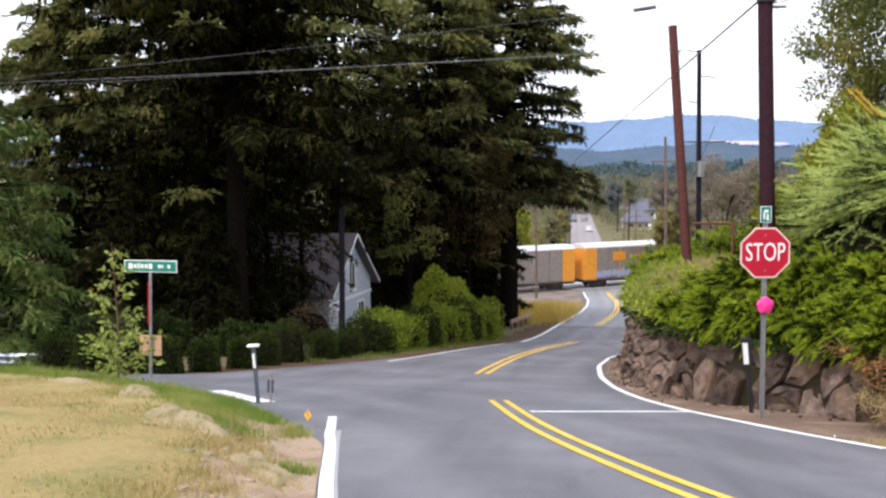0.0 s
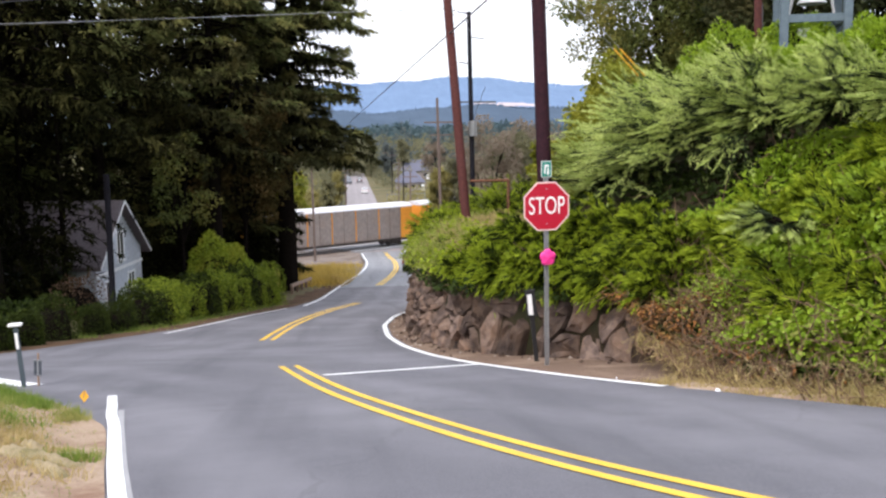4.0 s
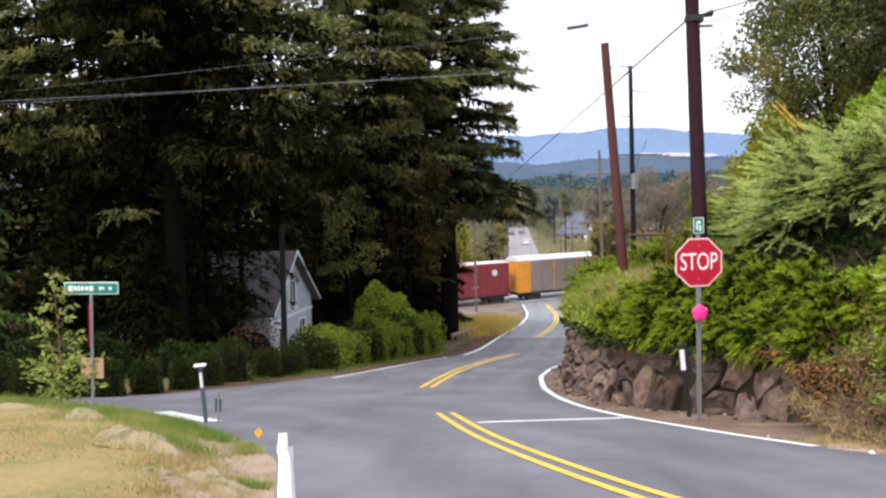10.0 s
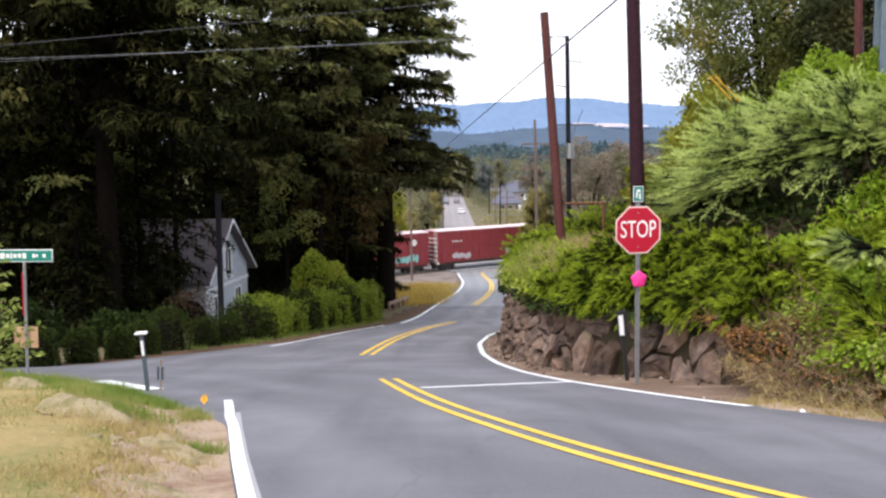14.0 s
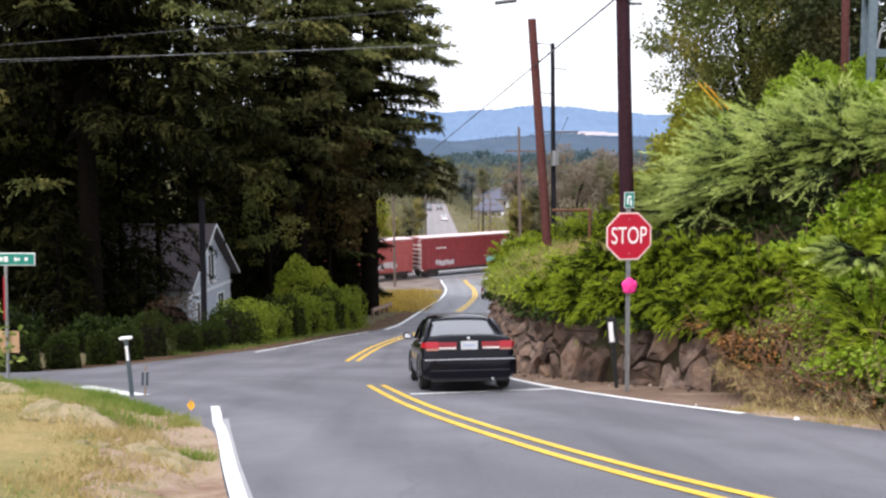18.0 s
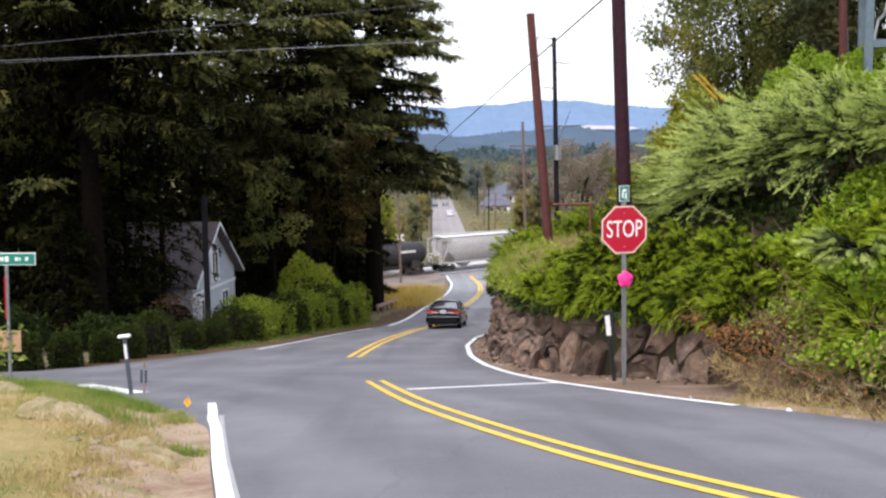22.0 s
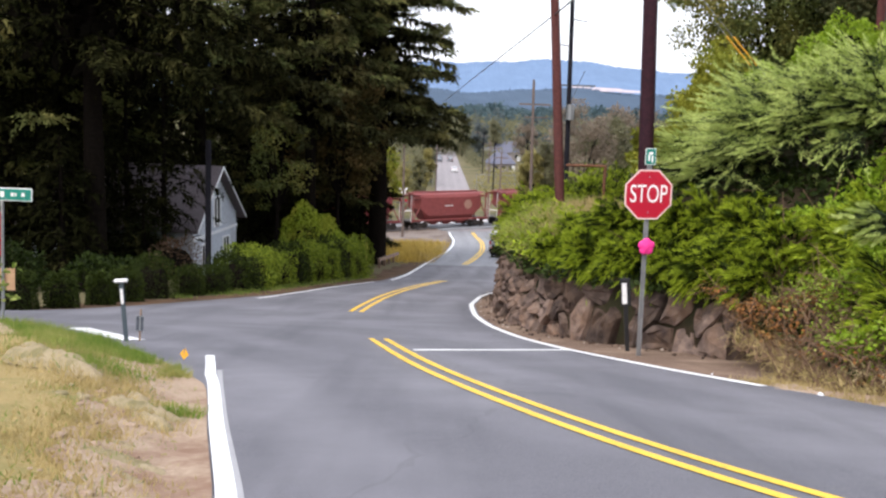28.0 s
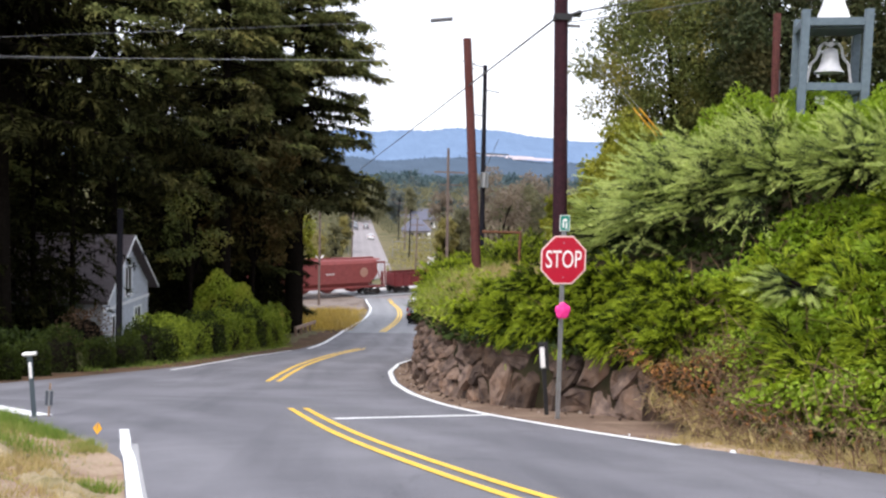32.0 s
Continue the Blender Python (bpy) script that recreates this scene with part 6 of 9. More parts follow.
# sapling on the lawn: an open cone of nearly level branches, set with drooping leaves
rng = np.random.default_rng(77)
sap = empty("sapling", Matrix.Translation((-7.95, 16.6, float(height(-7.95, 16.6)) + 0.12)), "young sapling with pale yellow-green leaves on the lawn", "tree")
segs, foot, way = [((0, 0, -0.1), (0.02, 0, 1.2), 0.020, 0.013), ((0.02, 0, 1.2), (-0.06, 0, 2.72), 0.013, 0.004)], [], []
for k in range(40):
    h = 0.25 + 2.3 * (k / 39) ** 1.15
    a = k * 2.4 + rng.normal() * 0.3
    ln = (0.98 - 0.33 * h) * rng.uniform(0.65, 1.12)
    out = np.array((math.cos(a), math.sin(a), 0.0))
    o, e1 = np.array((0, 0, h)), np.array((0, 0, h + ln * rng.uniform(0.18, 0.5))) + out * ln
    segs.append((tuple(o), tuple(e1), 0.007, 0.002))
    for j in range(int(5 + 11 * ln)):
        q = rng.uniform(0.3, 1.04)
        foot.append(o * (1 - q) + e1 * q + rng.normal(size=3) * 0.02)
        way.append(unit(out * 0.7 + rng.normal(size=3) * 0.6 + np.array((0, 0, -0.15))))
for k in range(330):
    a, h = rng.uniform(0, 6.28), rng.uniform(0.0, 1.0)
    r = (0.5 - 0.25 * abs(h - 0.5)) * math.sqrt(rng.random())
    foot.append(np.array((r * math.cos(a), r * math.sin(a), h)))
    way.append(unit(rng.normal(size=3) + np.array((math.cos(a), math.sin(a), 0.5))))
v, f = limb_tubes(segs[:2], 6)
from_arrays("trunk", v, f, M["twig"], sap)
v, f = limb_tubes(segs[2:], 5)
tagged(from_arrays("branchwork", v, f, M["twig"], sap), kind="stuff")
foot, way = np.array(foot), np.array(way)
v, f = leaf_quads(foot, way, across(rng, way), 0.15 * rng.uniform(0.6, 1.2, len(foot)), 0.065)
from_arrays("crown", v, f, M["sapling"], sap)

# ---------------------------------------------------------------- far woods and hills
def wood_belt(name, seed, spots, n, leaf, mat, label):
    """Distant woods: many clumps of coarse leaves of uneven height."""
    rng = np.random.default_rng(seed)
    pieces = []
    for x, y, r, h in spots:
        m = int(n * r * h / 40)
        u = unit(rng.normal(size=(m, 3)))
        k = rng.uniform(0.45, 1, m) * (1 + 0.25 * np.sin(u[:, 0] * 5 + x) * np.sin(u[:, 2] * 6 + y))
        p = u * k[:, None] * np.array((r, r, h / 2))
        p[:, :2] *= np.clip(1.15 - 0.55 * (p[:, 2:3] / h + 0.5), 0.3, 1)
        p += np.array((x, y, float(height(x, y)) + h * 0.5))
        d = unit(u + 0.8 * rng.normal(size=(m, 3)))
        pieces.append(needles(p, d, across(rng, d), leaf * rng.uniform(0.6, 1.4, m), leaf * 0.6))
    v, f = joined(pieces)
    return tagged(from_arrays(name, v, f, mat), label, "woods", kind="stuff")


rng = np.random.default_rng(13)
spots = []
for k in range(150):
    y = rng.uniform(140, 360)
    spots.append((np.interp(y, [130, 300], [-1.0, 1]) - 2.5 - rng.random() ** 1.5 * 60, y, rng.uniform(2.0, 4.0), rng.uniform(5, 12)))
wood_belt("woods", 401, spots, 220, 0.7, M["woods"], "roadside trees beyond the railway")
spots = []
for k in range(300):
    y = rng.uniform(142, 460)
    side = np.interp(y, [130, 300, 460], [14, 17, 22])
    x = side + 4 + rng.random() ** 1.4 * 110
    low = 0.35 if abs(x / y - 0.094) < 0.03 and y < 262 else 1.0
    spots.append((x, y, rng.uniform(2.2, 4.6) * low, rng.uniform(3.5, 8.5) * low))
wood_belt("woods", 402, spots, 150, 0.75, M["woods"], "trees among the houses of the town")
wood_belt("woods", 408, [(rng.uniform(14, 60), rng.uniform(136, 150), rng.uniform(1.5, 3), rng.uniform(2, 4.5)) for k in range(40)], 260, 0.5, M["woods_yellow"], "scrub beyond the railway")
wood_belt("woods", 409, [(rng.uniform(-30, 1.0), rng.uniform(138, 165), rng.uniform(1.4, 2.6), rng.uniform(4.5, 10)) for k in range(40)], 260, 0.5, M["woods_yellow"], "yellowing trees beyond the railway")
wood_belt("woods", 410, [(np.interp(y, [130, 300], [2.2, 5.0]) - rng.uniform(1.5, 4.5), y, rng.uniform(1.6, 2.6), rng.uniform(4, 9)) for y in rng.uniform(150, 330, 44)], 240, 0.55, M["woods"], "street trees in the town")
wood_belt("woods", 411, [(np.interp(y, [130, 300], [11.5, 14.5]) + rng.uniform(1.8, 5), y, rng.uniform(1.2, 2.0), rng.uniform(2.5, 5)) for y in rng.uniform(265, 330, 24)], 240, 0.55, M["woods"], "street trees in the town")
wood_belt("woods", 413, [(0.094 * y + rng.uniform(-5, 9), y, rng.uniform(1.5, 2.6), rng.uniform(1.6, 3.0)) for y in rng.uniform(142, 252, 90)], 200, 0.6, M["woods_yellow"], "low scrub and hedges in the town")
wood_belt("woods", 403, [(rng.uniform(28, 60), rng.uniform(150, 210), rng.uniform(4, 6.5), rng.uniform(10, 15)) for k in range(16)], 160, 0.8, M["woods_brown"], "brownish autumn trees beyond the railway")
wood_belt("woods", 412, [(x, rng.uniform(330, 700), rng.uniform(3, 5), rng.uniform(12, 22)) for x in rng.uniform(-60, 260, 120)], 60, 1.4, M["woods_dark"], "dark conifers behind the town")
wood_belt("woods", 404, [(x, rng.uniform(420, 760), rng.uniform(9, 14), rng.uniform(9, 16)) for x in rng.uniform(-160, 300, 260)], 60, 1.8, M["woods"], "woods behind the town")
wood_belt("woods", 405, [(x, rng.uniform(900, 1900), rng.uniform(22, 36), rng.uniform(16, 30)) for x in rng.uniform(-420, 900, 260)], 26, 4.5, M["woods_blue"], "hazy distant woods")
wood_belt("woods", 406, [(rng.uniform(-34, -8), rng.uniform(78, 116), rng.uniform(3, 5), rng.uniform(8, 16)) for k in range(22)], 170, 0.6, M["fir_shaded"], "dark trees beside the railway")
wood_belt("woods", 415, [(rng.uniform(-48, -8), rng.uniform(74, 100), rng.uniform(3.5, 5.5), rng.uniform(17, 23)) for k in range(46)], 130, 0.7, M["fir_shaded"], "dense dark firs behind the house")
wood_belt("woods", 407, [(rng.uniform(13, 40), rng.uniform(60, 112), rng.uniform(2.5, 4), rng.uniform(3.5, 7)) for k in range(24)], 170, 0.5, M["woods"], "scrub beside the lower road")


for k, (x, y, t, w, mat) in enumerate(((-2.5, 150, 7.5, 1.6, "woods_yellow"), (0.4, 158, 8.5, 1.5, "woods"), (1.6, 175, 9.5, 1.6, "woods_yellow"), (2.2, 200, 10, 1.8, "woods"), (3.0, 232, 10, 2.0, "woods_dark"), (28.5, 190, 9.5, 3.0, "woods"),
                                        (33, 230, 12, 3.4, "woods_dark"), (20.5, 300, 14, 2.6, "woods_dark"), (27, 330, 15, 3.0, "woods"), (36, 310, 14, 4.0, "woods_brown"), (44, 360, 16, 4.0, "woods_dark"), (16.5, 345, 13, 3.0, "woods"), (-8, 300, 15, 4.0, "woods_dark"), (-16, 260, 14, 4.0, "woods"))):
    broadleaf(520 + k, x, y, float(height(x, y)) - 0.2, t, w, 0.18, M[mat], "leafy tree among the houses of the town", 0.6 if y < 240 else 0.9, 30, 45, low=0.15)
wood_belt("woods", 414, [(rng.uniform(2, 22), rng.uniform(352, 400), rng.uniform(2.5, 4.0), rng.uniform(6, 10)) for k in range(46)], 200, 0.8, M["woods"], "trees closing the end of the town street")


def hill_range(name, y, profile, base, mat, label, seed, trees=4.0):
    xs = np.concatenate([np.linspace(-3200, -700, 60), np.linspace(-690, 1700, 900), np.linspace(1710, 4200, 60)])
    rng = np.random.default_rng(seed)
    top = np.interp(xs, *zip(*profile))
    calm = top + 5 * np.sin(xs / 90 + seed) + 3 * np.sin(xs / 37)
    top = calm + np.abs(rng.normal(size=xs.size)) * trees
    rows = [np.column_stack([xs, np.full_like(xs, y - 700), np.full_like(xs, base)]),
            np.column_stack([xs, y - 330 + 60 * np.sin(xs / 260), base + (calm - base) * 0.55 + 8 * np.sin(xs / 60)]), np.column_stack([xs, np.full_like(xs, y - 20), calm - 6]), np.column_stack([xs, np.full_like(xs, y), top]),
            np.column_stack([xs, np.full_like(xs, y + 260), np.full_like(xs, base)])]
    v = np.stack(rows, 1)
    gi = np.arange(v.shape[0] * 5).reshape(-1, 5)
    ob = from_arrays(name, v.reshape(-1, 3), np.stack([gi[:-1, :-1], gi[1:, :-1], gi[1:, 1:], gi[:-1, 1:]], -1).reshape(-1, 4), mat, smooth=True)
    return tagged(ob, label, "hills", kind="structure")


# distance haze put into the colour and into a faint glow
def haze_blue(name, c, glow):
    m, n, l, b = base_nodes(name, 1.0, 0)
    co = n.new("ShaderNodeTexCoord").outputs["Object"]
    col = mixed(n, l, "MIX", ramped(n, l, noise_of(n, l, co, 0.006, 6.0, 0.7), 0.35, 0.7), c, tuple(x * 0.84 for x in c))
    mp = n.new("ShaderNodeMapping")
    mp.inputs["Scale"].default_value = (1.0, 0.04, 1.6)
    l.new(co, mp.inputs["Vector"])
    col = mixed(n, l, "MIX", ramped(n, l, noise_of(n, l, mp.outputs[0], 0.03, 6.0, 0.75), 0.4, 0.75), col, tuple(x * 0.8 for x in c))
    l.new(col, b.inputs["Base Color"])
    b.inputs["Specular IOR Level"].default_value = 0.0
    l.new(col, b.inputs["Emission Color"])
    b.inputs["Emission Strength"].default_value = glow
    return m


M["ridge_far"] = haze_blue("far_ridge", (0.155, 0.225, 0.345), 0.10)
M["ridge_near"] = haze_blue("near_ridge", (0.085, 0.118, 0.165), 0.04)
hill_range("backdrop_ridge", 4100, ((-3200, 130), (-600, 165), (170, 200), (370, 216), (640, 222), (880, 210), (1030, 190), (1600, 160), (4200, 110)), -40, M["ridge_far"], "wooded ridge in the distance, coloured blue with haze", 1)
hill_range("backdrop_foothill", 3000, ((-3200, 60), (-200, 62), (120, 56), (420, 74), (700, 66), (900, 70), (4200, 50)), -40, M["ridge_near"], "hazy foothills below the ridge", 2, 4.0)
bm = bmesh.new()
for k, (a, b, z0, z1) in enumerate(((475, 560, 74, 86), (550, 660, 72, 84), (640, 730, 71, 79))):
    vs = [bm.verts.new(p) for p in ((a, 2990, z0), (b, 2990, z0 + 2), (b - 10, 3020, z1), (a + 12, 3020, z1 + 2))]
    bm.faces.new(vs)
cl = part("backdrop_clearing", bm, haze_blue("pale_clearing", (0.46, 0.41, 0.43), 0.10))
tagged(cl, "pale cleared slope on the far hills", "hills", kind="structure")


# ---------------------------------------------------------------- house among the firs
def house_by_road():
    h = empty("house", pose(-9.88, 46.0, float(slope(46)) - 0.42, 0, 0, -8), "small pale blue house with a steep grey gable roof", "house")
    L, D, E, A = 8.0, 6.0, 3.25, 5.65          # ridge runs along -x, gable end at x = 0
    # walls: gable end and long side towards the road
    for name, pts, mat in (("gable_wall", [(0, -D / 2, 0), (0, D / 2, 0), (0, D / 2, E), (0, 0, A - 0.15), (0, -D / 2, E)], M["siding"]),
                           ("gable_wall", [(-L, -D / 2, 0), (-L, D / 2, 0), (-L, D / 2, E), (-L, 0, A - 0.15), (-L, -D / 2, E)], M["siding"])):
        bm = bmesh.new()
        f = bm.faces.new([bm.verts.new(p) for p in pts])
        r = bmesh.ops.extrude_face_region(bm, geom=[f])
        bmesh.ops.translate(bm, vec=(-0.18 if pts[0][0] == 0 else 0.18, 0, 0), verts=[g for g in r["geom"] if isinstance(g, bmesh.types.BMVert)])
        bmesh.ops.recalc_face_normals(bm, faces=bm.faces)
        part(name, bm, mat, h)
    for y in (-D / 2, D / 2 - 0.16):
        boxed("side_wall", (-L + 0.18, -0.18, y, y + 0.16, 0, E), M["siding"], h)
    # clapboards on the gable, each a thin proud strip
    bm = bmesh.new()
    for k in range(24):
        z = 0.1 + k * 0.22
        half = D / 2 - 0.03 if z < E else (D / 2) * (A - 0.2 - z) / (A - E)
        if half > 0.12:
            box(bm, 0.0, 0.025, -half, half, z, z + 0.2)
    tagged(part("cladding", bm, M["siding"], h), kind="stuff")
    for s in (-1, 1):
        bm = bmesh.new()
        y1, z1 = s * (D / 2 + 0.4), E - 0.35
        vs = [(0.4, 0, A), (0.4, y1, z1), (-L - 0.4, y1, z1), (-L - 0.4, 0, A)]
        f = bm.faces.new([bm.verts.new(p) for p in vs])
        r = bmesh.ops.extrude_face_region(bm, geom=[f])
        bmesh.ops.translate(bm, vec=(0, 0, 0.14), verts=[g for g in r["geom"] if isinstance(g, bmesh.types.BMVert)])
        bmesh.ops.recalc_face_normals(bm, faces=bm.faces)
        roof = part("roof", bm, M["roof_pale"], h)
        bm = bmesh.new()
        for k in range(14):
            t0, t1 = k / 14, (k + 1) / 14
            a0, a1 = Vector((0, y1 * t0, A + (z1 - A) * t0 + 0.15)), Vector((0, y1 * t1, A + (z1 - A) * t1 + 0.15))
            vs = [bm.verts.new(p) for p in (a0 + Vector((0.41, 0, 0)), a1 + Vector((0.41, 0, 0.03)), a1 + Vector((-L - 0.41, 0, 0.03)), a0 + Vector((-L - 0.41, 0, 0)))]
            bm.faces.new(vs)
        part("shingle_cover", bm, M["roof_pale"], roof)
        bm = bmesh.new()
        vs = [(0.44, 0, A + 0.15), (0.44, y1, z1 + 0.15), (0.44, y1, z1 + 0.03), (0.44, 0, A + 0.03)]
        f = bm.faces.new([bm.verts.new(p) for p in vs])
        r = bmesh.ops.extrude_face_region(bm, geom=[f])
        bmesh.ops.translate(bm, vec=(-0.05, 0, 0), verts=[g for g in r["geom"] if isinstance(g, bmesh.types.BMVert)])
        part("bargeboard", bm, M["trim"], h)

    def window(x, y, z, w, t, face):
        m = pose(x, y, z, 0, 0, 0 if face == "x" else -90)
        win = boxed("window", (0.0, 0.02, -w / 2, w / 2, 0, t), M["glass"], h, m=m)
        for d in ((0.0, 0.06, -w / 2 - 0.09, -w / 2, -0.09, t + 0.09), (0.0, 0.06, w / 2, w / 2 + 0.09, -0.09, t + 0.09), (0.0, 0.06, -w / 2, w / 2, t, t + 0.09), (0.0, 0.06, -w / 2, w / 2, -0.09, 0.0),
                  (0.02, 0.045, -0.025, 0.025, 0.0, t)):
            boxed("frame", d, M["trim"], win)
        boxed("sill", (0.0, 0.12, -w / 2 - 0.12, w / 2 + 0.12, -0.15, -0.09), M["trim"], win)
    window(0.03, 0.05, 3.0, 0.8, 1.25, "x")
    window(0.03, 1.35, 0.95, 0.8, 1.2, "x")
    window(0.03, -1.6, 0.95, 0.8, 1.2, "x")
    window(-3.2, -D / 2 - 0.01, 0.9, 1.0, 1.2, "y")
    window(-5.8, -D / 2 - 0.01, 0.9, 1.0, 1.2, "y")
    boxed("foundation", (-L - 0.05, 0.05, -D / 2 - 0.05, D / 2 + 0.05, -0.6, 0.05), M["dull_steel"], h)
    boxed("gable_band", (0.03, 0.07, -D / 2 - 0.02, D / 2 + 0.02, E - 0.75, E - 0.6), M["trim"], h)
    # low dormer on the road side of the roof
    d = boxed("dormer", (-6.9, -5.3, -2.7, -0.6, 3.2, 4.6), M["siding"], h)
    boxed("dormer_window", (-6.6, -5.6, -2.73, -2.7, 3.45, 4.35), M["glass"], d)
    for dims in ((-6.72, -6.6, -2.76, -2.7, 3.35, 4.45), (-5.6, -5.48, -2.76, -2.7, 3.35, 4.45), (-6.6, -5.6, -2.76, -2.7, 4.35, 4.45), (-6.6, -5.6, -2.76, -2.7, 3.35, 3.45), (-6.13, -6.07, -2.75, -2.73, 3.45, 4.35)):
        boxed("dormer_frame", dims, M["trim"], d)
    boxed("dormer_roof", (-7.1, -5.1, -2.95, -0.4, 4.6, 4.72), M["roof_pale"], d)
    # shallow porch on the road side
    boxed("porch_roof", (-7.6, -3.6, -D / 2 - 1.5, -D / 2, 2.35, 2.47), M["roof_pale"], h)
    boxed("porch_deck", (-7.5, -3.7, -D / 2 - 1.4, -D / 2, -0.5, 0.18), M["siding_dark"], h)
    for x in (-7.4, -5.6, -3.8):
        boxed("porch_post", (x - 0.07, x + 0.07, -D / 2 - 1.4, -D / 2 - 1.26, 0.18, 2.35), M["trim"], h)
    return h


house_by_road()


# ---------------------------------------------------------------- signs and posts
def post_top(x, y):
    return float(slope(y))


def stop_sign():
    z = post_top(3.44, 14.3)
    s = empty("stop_sign", pose(3.43, 14.5, z, 0, -0.4, 9), "red octagonal stop sign on a grey steel post", "sign")
    bm = bmesh.new()
    box(bm, -0.03, 0.03, -0.006, 0.006, -0.1, 3.02)
    box(bm, -0.034, -0.022, -0.03, 0.0, -0.1, 3.02)
    box(bm, 0.022, 0.034, -0.03, 0.0, -0.1, 3.02)
    part("post", bm, M["steel"], s)

    def octagon(name, r, y, mat, t=0.004, parent=s):
        bm = bmesh.new()
        vs = [bm.verts.new((r * math.cos(math.pi / 8 + k * math.pi / 4), y, 2.51 + r * math.sin(math.pi / 8 + k * math.pi / 4))) for k in range(8)]
        f = bm.faces.new(vs)
        e = bmesh.ops.extrude_face_region(bm, geom=[f])
        bmesh.ops.translate(bm, vec=(0, -t, 0), verts=[g for g in e["geom"] if isinstance(g, bmesh.types.BMVert)])
        bmesh.ops.recalc_face_normals(bm, faces=bm.faces)
        return part(name, bm, mat, parent)
    k = 1 / math.cos(math.pi / 8)
    plate = octagon("plate", 0.381 * k, -0.035, M["sign_pink_rim"])
    face = octagon("red_face", 0.357 * k, -0.0405, M["stop_red"], 0.002)
    t = lettering("lettering", "STOP", 0.36, M["sign_white"], s, pose(0, -0.0445, 2.51, 90), 0.001, 0.001)
    bpy.context.view_layer.update()
    t.scale = (0.60 / max(t.dimensions.x, 0.01), 0.274 / max(t.dimensions.y, 0.01), 1)
    plate2 = boxed("small_plate", (-0.085, 0.085, -0.042, -0.038, 2.965, 3.215), M["sign_white"], s, "small green plate with a white mark")
    boxed("green_field", (-0.075, 0.075, -0.045, -0.042, 2.975, 3.205), M["sign_green"], plate2)
    bm = bmesh.new()
    for a, b in (((-0.04, 3.02), (-0.012, 3.12)), ((0.012, 3.0), (0.04, 3.1)), ((-0.03, 3.12), (0.035, 3.16))):
        box(bm, a[0], b[0], -0.047, -0.045, a[1], b[1])
    part("white_mark", bm, M["sign_white"], plate2)
    for z0 in (2.24, 2.78):
        bm = bmesh.new()
        rod(bm, (0, -0.05, z0), (0, -0.04, z0), 0.012, n=6)
        part("bolt", bm, M["steel"], s)
    return s


stop_sign()

# pink foil flower on the sign's post
fl = empty("pink_balloon", pose(3.43, 14.42, post_top(0, 14.45) + 1.74, 0, 0, 9), "bright pink flower-shaped foil balloon tied to the sign post", "balloon")
bm = bmesh.new()
for k in range(5):
    a = radians(72 * k + 90)
    r = bmesh.ops.create_uvsphere(bm, u_segments=14, v_segments=9, radius=0.075)
    bmesh.ops.scale(bm, vec=(1, 0.45, 1), verts=r["verts"])
    bmesh.ops.translate(bm, vec=(0.062 * math.cos(a), 0, 0.062 * math.sin(a)), verts=r["verts"])
r = bmesh.ops.create_uvsphere(bm, u_segments=14, v_segments=9, radius=0.09)
bmesh.ops.scale(bm, vec=(1, 0.5, 1), verts=r["verts"])
shade_smooth(part("petals", bm, M["balloon_pink"], fl), 60)
rodded("knot", (0, 0.03, -0.02), (0, 0.03, 0.05), 0.012, M["balloon_pink"], fl)


def delineator(x, y, tall, lean_x, lean_y, mat, cap, label, plate=True):
    d = empty("marker_post", pose(x, y, post_top(x, y), lean_y, lean_x, 0), label, "post")
    bm = bmesh.new()
    box(bm, -0.035, 0.035, -0.012, 0.012, -0.1, tall, 0.006)
    part("stake", bm, mat, d)
    if cap == "reflector":
        boxed("panel", (-0.085, 0.085, -0.03, -0.012, tall - 0.42, tall + 0.05), M["black"], d, bevel=0.008)
        boxed("reflector", (-0.06, 0.02, -0.036, -0.03, tall - 0.38, tall - 0.03), M["sign_white"], d, "white reflector")
    else:
        bm = bmesh.new()
        box(bm, -0.1, 0.1, -0.05, 0.05, tall, tall + 0.05, 0.015)
        part("cap", bm, M["sign_white"], d, "white cap")
        boxed("reflector", (-0.02, 0.02, -0.03, -0.012, tall - 0.34, tall - 0.1), M["sign_white"], d, "white reflector strip")
    return d


delineator(3.45, 15.3, 1.2, -6, 2, M["black"], "reflector", "black marker post with a white reflector before the rock wall")
delineator(-4.57, 14.6, 0.95, -4, 0, M["post_slate"], "cap", "leaning grey marker post with a white cap")
pm = empty("small_post", pose(-4.38, 14.65, post_top(0, 14.6), 0, 3, 0), "short post with a small dark and white reflector plate", "post")
rodded("stake", (0, 0, -0.1), (0, 0, 0.52), 0.016, M["wood_rail"], pm)
boxed("plate", (-0.06, 0.06, -0.03, -0.018, 0.18, 0.42), M["steel"], pm)
boxed("dark_panel", (-0.055, -0.012, -0.034, -0.03, 0.19, 0.41), M["car_grey"], pm)
boxed("dark_panel", (0.012, 0.055, -0.034, -0.03, 0.19, 0.41), M["car_grey"], pm)
fg = empty("survey_flag", pose(-2.98, 11.7, post_top(0, 11.7), 0, 8, 0), "small orange-yellow survey flag at the road's edge", "flag")
rodded("wire", (0, 0, -0.05), (0, 0, 0.2), 0.004, M["dull_steel"], fg)
bm = bmesh.new()
vs = [bm.verts.new(p) for p in ((-0.05, 0, 0.12), (0.01, -0.01, 0.05), (0.06, 0.0, 0.12), (0.0, 0.01, 0.2))]
f = bm.faces.new(vs)
e = bmesh.ops.extrude_face_region(bm, geom=[f])
